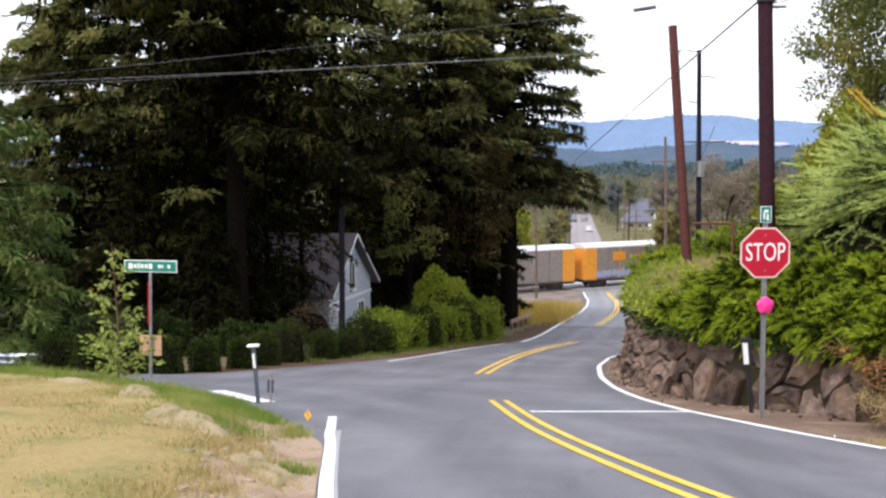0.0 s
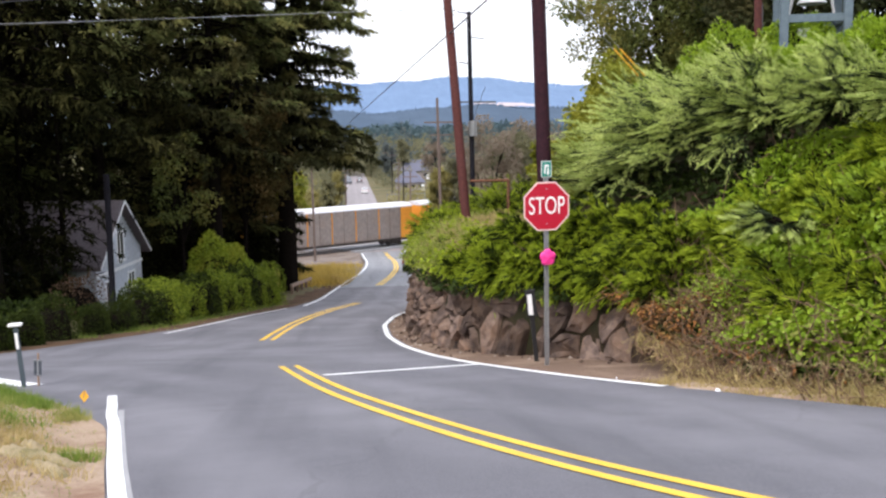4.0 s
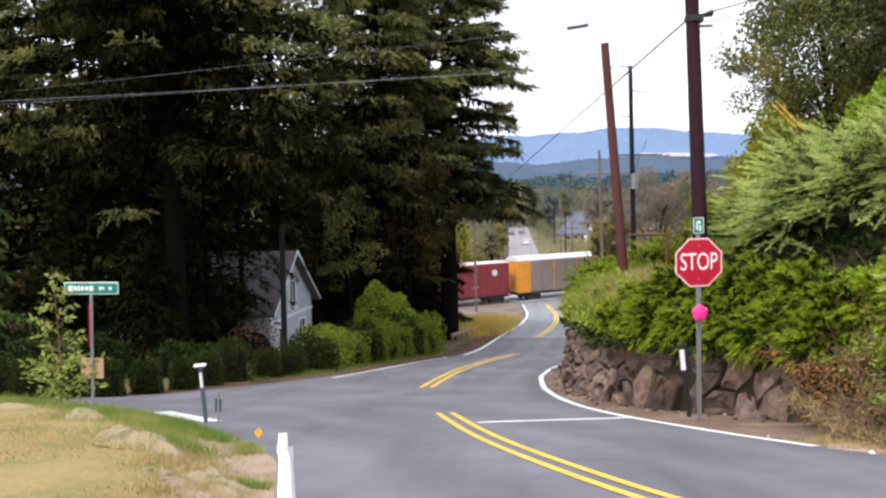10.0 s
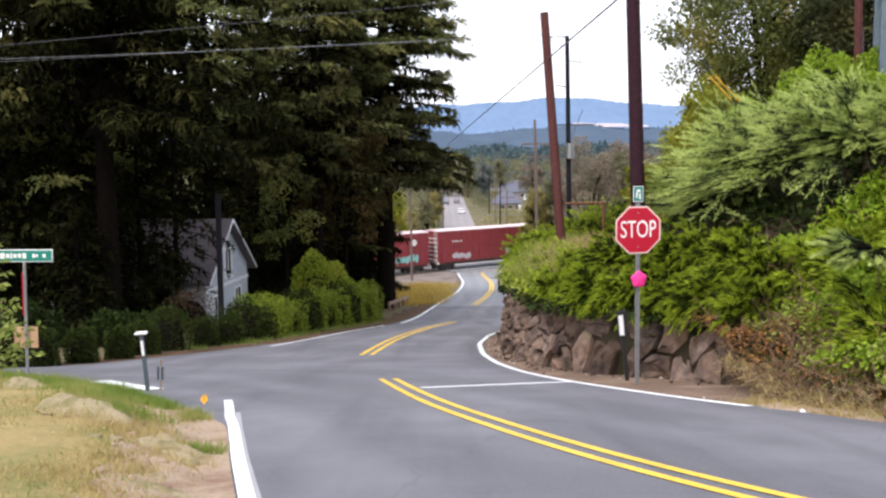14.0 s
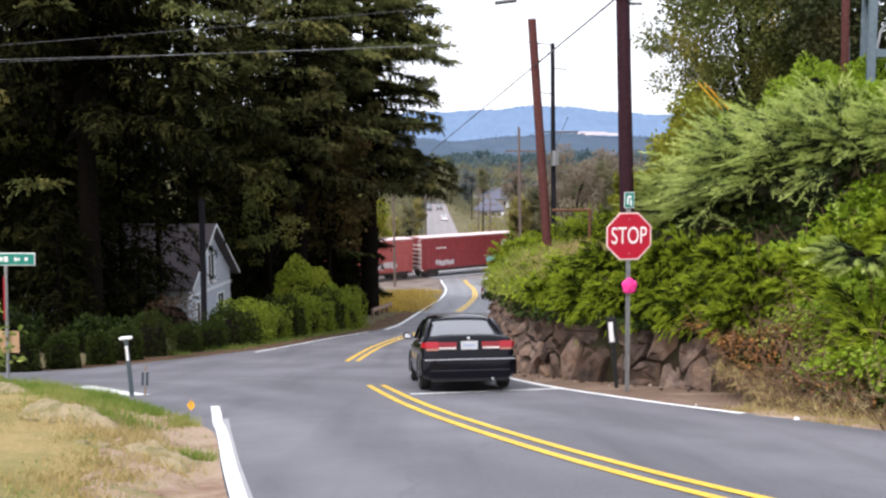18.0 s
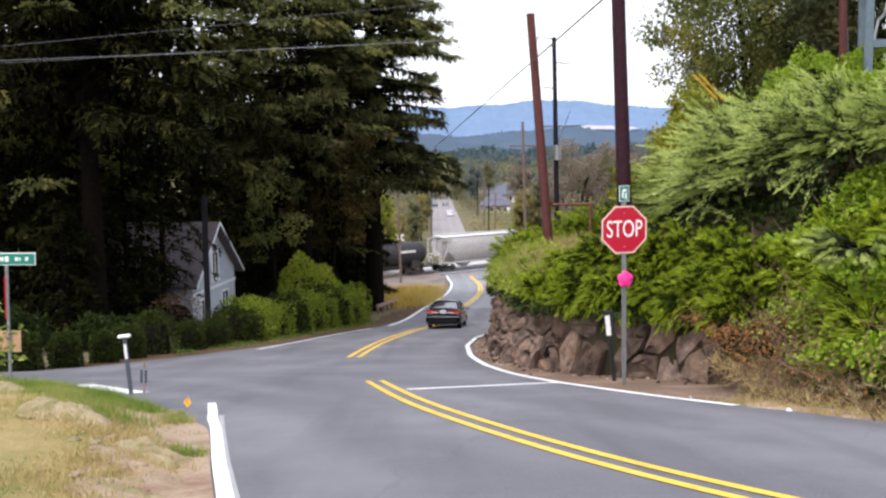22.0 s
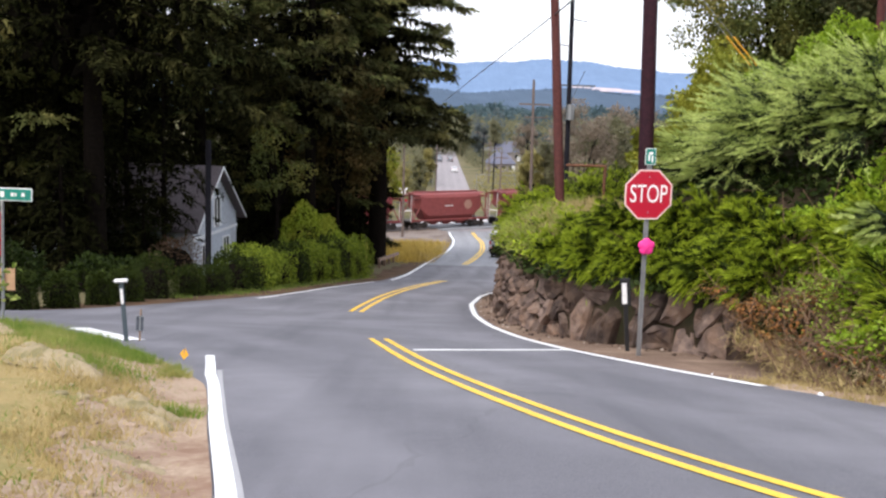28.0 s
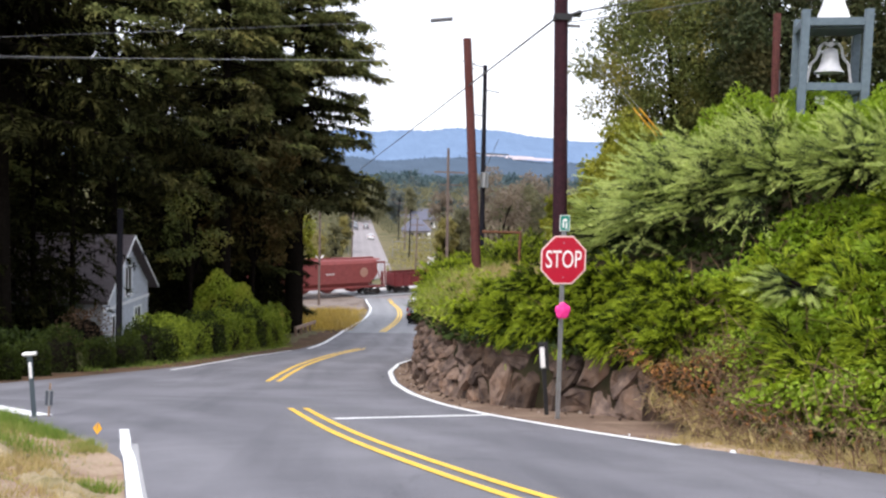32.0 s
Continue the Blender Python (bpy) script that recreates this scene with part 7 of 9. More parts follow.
bmesh.ops.translate(bm, vec=(0, 0.004, 0), verts=[g for g in e["geom"] if isinstance(g, bmesh.types.BMVert)])
part("pennant", bm, M["flag_yellow"], fg)


def street_sign():
    x, y = -8.4, 19.0
    s = empty("street_sign", pose(x, y, post_top(x, y), 0, 1.5, 8), "green street name sign on a slim post with a boarded plate", "sign")
    rodded("post", (0, 0, -0.1), (0, 0, 2.42), 0.032, M["steel"], s)
    boxed("red_band", (-0.05, -0.028, -0.04, -0.006, 1.3, 2.2), M["stop_red"], s, "faded red reflector strip")
    blade = boxed("blade", (-0.55, 0.57, -0.02, 0.0, 2.42, 2.68), M["sign_white"], s, bevel=0.004)
    boxed("green_face", (-0.53, 0.55, -0.026, -0.02, 2.44, 2.66), M["sign_green"], blade)
    for k, (a, b, t) in enumerate(((-0.46, -0.37, 0.12), (-0.35, -0.28, 0.085), (-0.26, -0.225, 0.12), (-0.205, -0.135, 0.085), (-0.115, -0.045, 0.085), (-0.025, 0.05, 0.115), (0.17, 0.23, 0.075), (0.245, 0.28, 0.06), (0.37, 0.43, 0.075))):
        boxed("text_bar", (a, b, -0.029, -0.026, 2.55 - t / 2, 2.55 + t / 2), M["sign_white"], blade)
    boxed("board", (-0.25, 0.22, 0.035, 0.05, 0.6, 1.05), M["board_tan"], s, "faded tan board")
    return s


street_sign()


def pole(name, base, top, r0, r1, mat, label, n=14):
    p = empty(name, Matrix.Translation(base), label, "utility pole", "utility poles")
    bm = bmesh.new()
    rod(bm, (0, 0, -0.6), Vector(top) - Vector(base), r0, r1, n)
    shade_smooth(part("shaft", bm, mat, p), 50)
    return p


# dark pole by the stop sign
P1 = Vector((4.42, 18.5, -2.6))
p1 = pole("utility_pole", P1, (4.02, 18.5, 8.2), 0.155, 0.125, M["pole_dark"], "dark red-brown tarred wooden utility pole in the shrubs")
for z, w in ((5.85, 0.24), (5.65, 0.2)):
    bm = bmesh.new()
    rod(bm, (-0.16 - 0.2, -0.02, z), (0.16, -0.02, z), 0.03, n=6)
    part("bracket", bm, M["dull_steel"], p1)
boxed("clamp", (-0.36, -0.04, -0.17, 0.12, 5.74, 5.86), M["black"], p1)
rodded("insulator", (0.0, -0.05, 5.85), (0.16, -0.05, 5.92), 0.05, M["black"], p1)
# leaning red-brown pole with a pipe frame at its side
P2 = Vector((4.27, 28.0, -3.3))
p2 = pole("utility_pole", P2, (3.66, 28.0, 4.14), 0.15, 0.125, M["pole_red"], "leaning red-brown wooden pole at the bank's bend")
rodded("cable_hook", (-0.62, 0, 6.65), (-0.36, -0.1, 6.72), 0.025, M["dull_steel"], p2)
gt = empty("rusty_barrier", Matrix.Translation((4.3, 27.9, -3.0)), "rusty pipe frame beside the leaning pole", "frame")
rodded("rail", (0.0, 0, 1.42), (1.2, 0, 1.42), 0.04, M["rust"], gt)
rodded("leg", (1.16, 0, -0.3), (1.16, 0, 1.42), 0.045, M["rust"], gt)
# thin black pole lower down
p3 = pole("utility_pole", (7.97, 50.0, -9.3), (7.74, 50.0, 6.1), 0.16, 0.11, M["pole_black"], "thin blackened pole with small side arms")
for z, a, b in ((15.3, -0.75, -0.1), (14.0, -0.1, 0.7), (12.7, -0.7, -0.1)):
    rodded("arm", (a - 0.1, 0, z + 0.1), (b - 0.1, 0, z), 0.03, M["cable_pale"], p3, n=6)
boxed("cross_arm", (-1.1, 1.2, -0.04, 0.04, 10.66, 10.74), M["cable_pale"], p3)
rodded("transformer", (-0.1, -0.3, 8.9), (-0.1, -0.3, 9.7), 0.2, M["steel"], p3)
p4 = pole("utility_pole", (11.1, 90.0, -13.0), (10.8, 90.0, 3.0), 0.17, 0.12, M["pole_grey"], "weathered grey wooden pole near the crossing")
boxed("cross_arm", (-1.6, 1.4, -0.07, 0.07, 13.6, 13.75), M["pole_grey"], p4)
boxed("cross_arm", (-1.0, 1.2, -0.07, 0.07, 12.4, 12.52), M["pole_grey"], p4)
pole("utility_pole", (-8.05, 36.0, -7.1), (-8.01, 36.0, -1.5), 0.12, 0.11, M["pole_black"], "dark utility pole before the house")
pole("utility_pole", (-1.5, 110.0, -14.6), (-1.6, 110.0, -4.2), 0.15, 0.11, M["pole_grey"], "slim dark pole before the railway")


def cable(name, a, b, sag, r, mat, label, extra=()):
    a, b = np.array(a, float), np.array(b, float)
    t = np.linspace(0, 1, 40)[:, None]
    p = a + (b - a) * t
    p[:, 2] -= sag * 4 * (t * (1 - t))[:, 0]
    ob = tube(name, p, r, mat)
    return tagged(ob, label, "cable", "overhead cables")


LINE = "overhead cable strung between the poles"
cable("cable", (2.25, 27.83, 3.40), (-30, 24.0, 2.2), 0.15, 0.007, M["strand"], LINE)
tagged(tube("cable", np.array([(2.25, 27.83, 3.40), (2.42, 27.85, 3.38), (2.58, 27.87, 3.29), (2.78, 27.89, 3.24), (2.98, 27.91, 3.27), (3.12, 27.93, 3.38), (3.3, 27.95, 3.44), (3.68, 28.0, 3.46)]), 0.009, M["cable_pale"]), "slack end of the cable bending up to the leaning pole", "cable", "overhead cables")
cable("cable", (3.72, 28.0, 3.5), (-30, 26.0, 1.9), 0.0, 0.004, M["strand"], LINE)
cable("cable", (1.6, 30.0, 4.85), (-30, 30.0, 2.3), 0.1, 0.008, M["cable_pale"], LINE)
cable("cable", (4.05, 18.5, 5.0), (-30, 33.0, 8.2), 0.7, 0.0065, M["cable_pale"], "pale strand carrying a splice closure")
cable("cable", (4.16, 18.5, 3.24), (1.80, 70.0, 0.53), 0.0, 0.021, M["cable"], LINE)
cable("cable", (3.7, 28.0, 3.5), (7.75, 50.0, 5.7), 0.2, 0.014, M["cable"], LINE)
cable("cable", (4.25, 18.5, 3.25), (22, 10.0, 7.6), 0.25, 0.016, M["cable"], LINE)
cable("cable", (4.25, 18.5, 3.1), (22, 12.0, 7.0), 0.35, 0.01, M["cable"], LINE)
for k in (0.0, 0.13):
    top, low = Vector((4.15 + k, 18.5, 3.15)), Vector((7.1 + k, 18.9, 0.26))
    cable("guy_wire", top, low, 0.0, 0.005, M["strand"], "thin steel guy wire staying the dark pole")
    guard = empty("guy_guard", Matrix.Identity(4), "yellow plastic guard on a guy wire", "guy guard")
    rodded("sleeve", tuple(top.lerp(low, 0.565)), tuple(top.lerp(low, 0.75)), 0.013, M["flag_yellow"], guard)
cable("cable", (8.6, 50.0, 2.2), (8.0, 62, -3.5), 0.1, 0.016, M["cable"], "slack guy cable below the black pole")
bm = bmesh.new()
rod(bm, (2.46, 27, 4.44), (3.08, 27, 4.52), 0.055, n=10)
sp = part("splice_closure", bm, M["cable"])
tagged(sp, "black splice closure hanging on an overhead strand", "cable box", "overhead cables")
cable("cable", (2.0, 27, 4.50), (4.1, 27.2, 4.74), 0.0, 0.006, M["cable_pale"], "pale strand carrying a splice closure")


# ---------------------------------------------------------------- bell tower on the bank
def bell_tower():
    t = empty("bell_tower", pose(10.4, 19.5, 1.25, 0, 0, -20), "open blue-grey timber bell frame with a pale steeple", "bell tower")
    w = 0.62
    for x in (-w, w):
        for y in (-w, w):
            boxed("post", (x - 0.085, x + 0.085, y - 0.085, y + 0.085, -1.4, 2.5), M["blue_grey"], t, bevel=0.01)
    for z in (0.82, 2.17):
        for s in (-w, w):
            boxed("beam", (-w + 0.085, w - 0.085, s - 0.06, s + 0.06, z, z + 0.16), M["blue_grey"], t)
            boxed("beam", (s - 0.06, s + 0.06, -w + 0.085, w - 0.085, z, z + 0.16), M["blue_grey"], t)
    boxed("deck", (-w + 0.06, w - 0.06, -w + 0.06, w - 0.06, 2.13, 2.17), M["blue_grey"], t)
    bm = bm_loft([[(x * w2, y * w2, z) for x, y in ((-1, -1), (1, -1), (1, 1), (-1, 1))] for w2, z in ((0.36, 2.24), (0.30, 2.42), (0.20, 2.72), (0.125, 3.05), (0.08, 3.4), (0.065, 3.75), (0.06, 5.2), (0.01, 5.35))])
    part("steeple", bm, M["trim"], t, "pale pyramid steeple")
    prof = [(0.0, 1.78), (0.08, 1.78), (0.14, 1.75), (0.165, 1.66), (0.175, 1.54), (0.2, 1.43), (0.245, 1.34), (0.3, 1.285), (0.305, 1.26), (0.26, 1.27), (0.0, 1.3)]
    bm = bm_loft([[(max(r0, 0.002) * math.cos(2 * math.pi * k / 28), max(r0, 0.002) * math.sin(2 * math.pi * k / 28), z) for k in range(28)] for r0, z in prof])
    bell = shade_smooth(part("bell", bm, M["bell"], t, "silvery bell"), 50)
    for s in (-1, 1):
        bm = bmesh.new()
        pts = [(0.02 * s, 0, 1.87), (0.15 * s, 0, 1.89), (0.22 * s, 0, 1.8), (0.26 * s, 0, 1.58), (0.38 * s, 0, 1.45), (0.46 * s, 0, 0.98)]
        for a, c in zip(pts[:-1], pts[1:]):
            rod(bm, a, c, 0.028, n=8)
        part("yoke_arm", bm, M["bell"], bell)
    rodded("wheel_hub", (0, -0.06, 1.86), (0, 0.06, 1.86), 0.06, M["bell"], bell)
    boxed("pale_box", (-0.3, -0.05, -0.4, -0.25, 0.55, 0.72), M["trim"], t, "small white box below the bell")
    return t


bell_tower()
# corner of the church roof above the bank
cr = empty("church_roof_corner", pose(18.9, 22.7, 5.0, 0, 0, 10), "white eave of a building on the bank", "building")
boxed("eave", (-1.6, 6, -0.2, 4, 0.3, 0.55), M["trim"], cr)
boxed("wall", (2.2, 6, 0.3, 4, -4.5, 0.3), M["siding"], cr)
boxed("roof", (-1.7, 6, -0.25, 4, 0.55, 0.7), M["roof"], cr)
# slim posts behind the shrubs
for k, (x, y, z) in enumerate(((10.2, 21.5, 1.0), (10.37, 21.6, 0.8))):
    rp = rodded("wood_post" if k == 0 else "pipe", (0, 0, 0), (-0.08, 0, 3.1 - 1.1 * k), 0.09 if k == 0 else 0.03, M["pole_red"] if k == 0 else M["cable_pale"], None)
    rp.location = (x, y, z)
    tagged(rp, "red-brown wooden post behind the bank's shrubs" if k == 0 else "pale conduit beside the wooden post", "post")
# guard rails
gr = empty("guard_rail", pose(-15.4, 22.4, post_top(0, 22.4) - 0.33, 0, 0, 2), "galvanised guard rail with blue-white shine behind the lawn", "guard rail")
bm = bm_loft([[(x, y, z) for y, z in ((0, 0.45), (-0.06, 0.5), (0, 0.56), (0, 0.62), (-0.06, 0.68), (0, 0.75), (0.02, 0.75), (0.02, 0.45))] for x in (-8, -4, 0, 2.75)])
part("beam", bm, M["rail_blue"], gr)
for k in range(5):
    boxed("post", (-7.5 + 2.4 * k, -7.35 + 2.4 * k, 0.02, 0.14, -0.2, 0.72), M["wood_rail"], gr)
# low dark board fence behind the guard rail
M["board_dark"] = surface("dark_weathered_boards", (0.022, 0.016, 0.014), (0.012, 0.009, 0.008), 12.0, 0.9, 0, 0.4, spec=0.1)
bf = empty("board_fence", pose(-17.6, 23.8, post_top(0, 23.8), 0, 0, 1), "low dark board fence with a pale weathered cap", "fence")
for k in range(3):
    boxed("board", (0.0, 4.7, -0.02, 0.02, -0.25 + 0.21 * k, -0.05 + 0.21 * k), M["board_dark"], bf, bevel=0.006)
for k in range(4):
    boxed("post", (0.05 + 1.5 * k, 0.15 + 1.5 * k, 0.02, 0.12, -0.5, 0.36), M["board_dark"], bf, bevel=0.006)
boxed("cap", (-0.05, 4.75, -0.06, 0.12, 0.38, 0.41), M["pole_grey"], bf, "pale weathered cap board", bevel=0.005)
wr = empty("timber_rail", pose(-2.3, 58.0, post_top(0, 58.0), 0, 0, -7.5), "low weathered timber guard rail beside the fir", "guard rail")
zz = float(slope(66.0) - slope(58.0))
bm = bmesh.new()
v = box(bm, -0.07, 0.07, 0, 8.2, 0.42, 0.62)
for q in bm.verts:
    q.co.z += zz * q.co.y / 8.2
part("rail", bm, M["wood_rail"], wr)
for k in range(5):
    y0 = 0.3 + 1.9 * k
    boxed("post", (-0.1, 0.06, y0, y0 + 0.16, -0.2 + zz * y0 / 8.2, 0.5 + zz * y0 / 8.2), M["wood_rail"], wr)
# litter at the road's edge
for k, (x, y, s) in enumerate(((4.3, 9.95, 0.036), (4.17, 10.2, 0.018), (3.75, 11.9, 0.014))):
    bm = bmesh.new()
    bmesh.ops.create_icosphere(bm, subdivisions=2, radius=s)
    for q in bm.verts:
        q.co = q.co * (1 + 0.5 * noise.noise(q.co * 25 + Vector((k, 0, 0)))) * Vector((1, 1, 0.7)).length / 1.6
    o = part("litter", bm, M["litter"])
    o.location = (x, y, post_top(0, y) + s * 0.55)
    tagged(o, "crumpled white paper litter at the road's edge", "litter")


# ---------------------------------------------------------------- the crossing and the town
def crossing_signal(x, y, label, arm):
    s = empty("crossing_signal", pose(x, y, RAIL_Z, 0, 0, 0), label, "crossing signal", "crossing signals")
    rodded("mast", (0, 0, 0), (0, 0, 4.6), 0.09, M["steel"], s)
    for k in (-1, 1):
        boxed("crossbuck", (-0.7, 0.7, -0.14, -0.1, -0.12, 0.12), M["sign_white"], s, m=pose(0, 0, 4.1, 0, 40 * k, 0))
        bm = bmesh.new()
        rod(bm, (0.4 * k, -0.3, 2.8), (0.4 * k, -0.1, 2.8), 0.2, n=14)
        part("lamp", bm, M["stop_red"] if arm > 0 else M["black"], s)
    boxed("lamp_arm", (-0.5, 0.5, -0.1, -0.04, 2.75, 2.85), M["black"], s)
    bm = bmesh.new()
    rod(bm, (0, -0.2, 1.3), (arm, -0.2, 1.75), 0.07, 0.04, 6)
    part("gate_arm", bm, M["sign_white"], s)
    return s


crossing_signal(-1.8, 131.5, "railway crossing signal with a lowered gate arm", 4.6)
crossing_signal(14.2, 133.5, "railway crossing signal with a red lamp and lowered gate arm", -4.4)
for k, (x0, x1, y) in enumerate(((-4.0, 2.6, 133), (13.0, 18.5, 135))):
    fn = empty("rail_fence", pose(0, y, RAIL_Z), "pale pipe fence beyond the railway", "fence")
    for z in (1.35, 2.35):
        rodded("rail", (x0, 0, z), (x1, 0, z + 0.1), 0.06, M["cable_pale"], fn)
    for x in (x0, (x0 + x1) / 2, x1):
        rodded("post", (x, 0, -0.2), (x, 0, 2.6), 0.08, M["pole_grey"], fn)
for k, (x, y, t) in enumerate(((16.2, 131, 9.0), (13.4, 150, 9.5), (15.2, 185, 10), (16.6, 215, 10), (17.6, 250, 11), (3.6, 175, 10), (3.2, 205, 10), (4.4, 250, 11), (19, 300, 11))):
    p = pole("utility_pole", (x, y, float(height(x, y)) - 0.2), (x + 0.1, y, float(height(x, y)) + t), 0.15, 0.11, M["pole_grey"] if k % 2 else M["pole_black"], "wooden utility pole along the town street", 8)
    boxed("cross_arm", (-1.1, 1.3, -0.07, 0.07, t - 0.9, t - 0.75), M["pole_grey"], p)


def town_house(x, y, w, d, e, a, turn, wall_m, roof_m, label):
    h = empty("house", pose(x, y, float(height(x, y)) - 0.3, 0, 0, turn), label, "house", "town houses")
    boxed("wall", (-w / 2, w / 2, -d / 2, d / 2, -0.5, e), wall_m, h)
    bm = bmesh.new()
    v = [bm.verts.new(p) for p in ((-w / 2 - 0.4, -d / 2 - 0.4, e), (w / 2 + 0.4, -d / 2 - 0.4, e), (w / 2 + 0.4, d / 2 + 0.4, e), (-w / 2 - 0.4, d / 2 + 0.4, e), (-w / 4, 0, a), (w / 4, 0, a))]
    for f in ((0, 1, 5, 4), (1, 2, 5), (2, 3, 4, 5), (3, 0, 4), (3, 2, 1, 0)):
        bm.faces.new([v[i] for i in f])
    part("roof", bm, roof_m, h)
    for k in range(3):
        x0 = -w / 2 + w * (k + 0.5) / 3
        win = boxed("window", (x0 - 0.5, x0 + 0.5, -d / 2 - 0.03, -d / 2, e * 0.35, e * 0.75), M["glass"], h)
        boxed("sill", (x0 - 0.6, x0 + 0.6, -d / 2 - 0.1, -d / 2, e * 0.35 - 0.1, e * 0.35), M["trim"], win)
    boxed("door", (w * 0.36, w * 0.36 + 0.9, -d / 2 - 0.04, -d / 2, 0, min(2.1, e - 0.3)), M["trim"], h)
    return h


town_house(23.4, 262, 6.6, 6.5, 2.6, 5.6, 12, M["siding_dark"], M["roof"], "town house with a grey hipped roof")
town_house(38.0, 380, 12, 9, 2.8, 5.5, 0, M["siding"], M["roof"], "low town house with a grey roof")
town_house(30.0, 330, 14, 9, 3.2, 6.0, 0, M["siding_dark"], M["roof"], "low town house with a grey roof")
town_house(-8.0, 300, 10, 9, 2.8, 5.5, 0, M["siding"], M["roof"], "low town house with a grey roof")


# pale pipe barriers on both sides of the town street
for x0, x1 in ((-1.9, 3.4), (12.6, 20.6)):
    pb = empty("pipe_barrier", pose(x0, 195.0, float(height(x0, 195.0))), "tall pale pipe barrier beside the town street", "barrier", "pipe barriers")
    for x in (0.0, (x1 - x0) / 2, x1 - x0):
        rodded("post", (x, 0, -0.2), (x, 0, 3.5), 0.06, M["strand"], pb)
    for z in (1.4, 3.1):
        rodded("rail", (0, 0, z), (x1 - x0, 0, z), 0.045, M["strand"], pb)


# ---------------------------------------------------------------- the freight train
def add_bogies(car, at):
    """Two wheel trucks with frames, springs and wheels; built once, then shared."""
    for x in at:
        t = None
        bm = bmesh.new()
        for y in (-1.0, 1.0):
            box(bm, -1.25, 1.25, y - 0.09, y + 0.09, 0.32, 0.55, 0.04)
            box(bm, -0.45, 0.45, y - 0.11, y + 0.11, 0.2, 0.7)
            for k in (-0.9, 0.9):
                box(bm, k - 0.2, k + 0.2, y - 0.13, y + 0.13, 0.28, 0.62, 0.05)
        box(bm, -0.3, 0.3, -1.0, 1.0, 0.4, 0.72)
        t = part("bogie", bm, M["wheels_dark"], car)
        t.location.x = x
        for k in (-0.9, 0.9):
            bm = bmesh.new()
            for y in (-0.75, 0.75):
                rod(bm, (k, y - 0.07, 0.46), (k, y + 0.07, 0.46), 0.44, n=18)
            rod(bm, (k, -0.75, 0.46), (k, 0.75, 0.46), 0.08, n=8)
            part("wheelset", bm, M["wheels_dark"], t)


def couplers(car, half):
    for s in (-1, 1):
        boxed("coupler", (s * half - 0.35, s * half + 0.35, -0.14, 0.14, 0.7, 1.0), M["wheels_dark"], car)


def ladder(parent, x, y, z0, z1, mat, wide=0.45, n=7, along="x"):
    bm = bmesh.new()
    for s in (-wide / 2, wide / 2):
        if along == "x":
            rod(bm, (x + s, y, z0), (x + s, y, z1), 0.03, n=5)
        else:
            rod(bm, (x, y + s, z0), (x, y + s, z1), 0.03, n=5)
    for k in range(n):
        z = z0 + (z1 - z0) * (k + 0.5) / n
        a, b = ((x - wide / 2, y, z), (x + wide / 2, y, z)) if along == "x" else ((x, y - wide / 2, z), (x, y + wide / 2, z))
        rod(bm, a, b, 0.035, n=5)
    return part("ladder", bm, mat, parent)


def spray(parent, seed, x, z, w, h, mat, y=-1.58):
    """A patch of spray paint as plain overlapping rounded blots."""
    rng = np.random.default_rng(seed)
    bm = bmesh.new()
    n = 7
    for k in range(n):
        cx, cz = x + w * ((k + 0.5) / n - 0.5), z + rng.normal() * h * 0.06
        pts = [(cx + w / n * 0.62 * math.cos(a) * rng.uniform(0.7, 1.1), y - 0.004 - 0.002 * k, cz + h * 0.45 * math.sin(a) * rng.uniform(0.6, 1.1)) for a in np.linspace(0, 6.28, 9)[:-1]]
        f = bm.faces.new([bm.verts.new(p) for p in pts])
    r = bmesh.ops.extrude_face_region(bm, geom=list(bm.faces))
    bmesh.ops.translate(bm, vec=(0, 0.003, 0), verts=[g for g in r["geom"] if isinstance(g, bmesh.types.BMVert)])
    return part("graffiti", bm, mat, parent)


def emblem(parent, x, z, r, mat, y=-1.58):
    bm = bmesh.new()
    rod(bm, (x, y - 0.008, z), (x, y, z), r, n=22)
    return part("round_emblem", bm, mat, parent)


def bars(parent, x, z, w, n, mat, y=-1.58, t=0.22):
    for k in range(n):
        boxed("text_bar", (x + k * w * 1.5, x + k * w * 1.5 + w, y - 0.006, y, z, z + t), mat, parent)


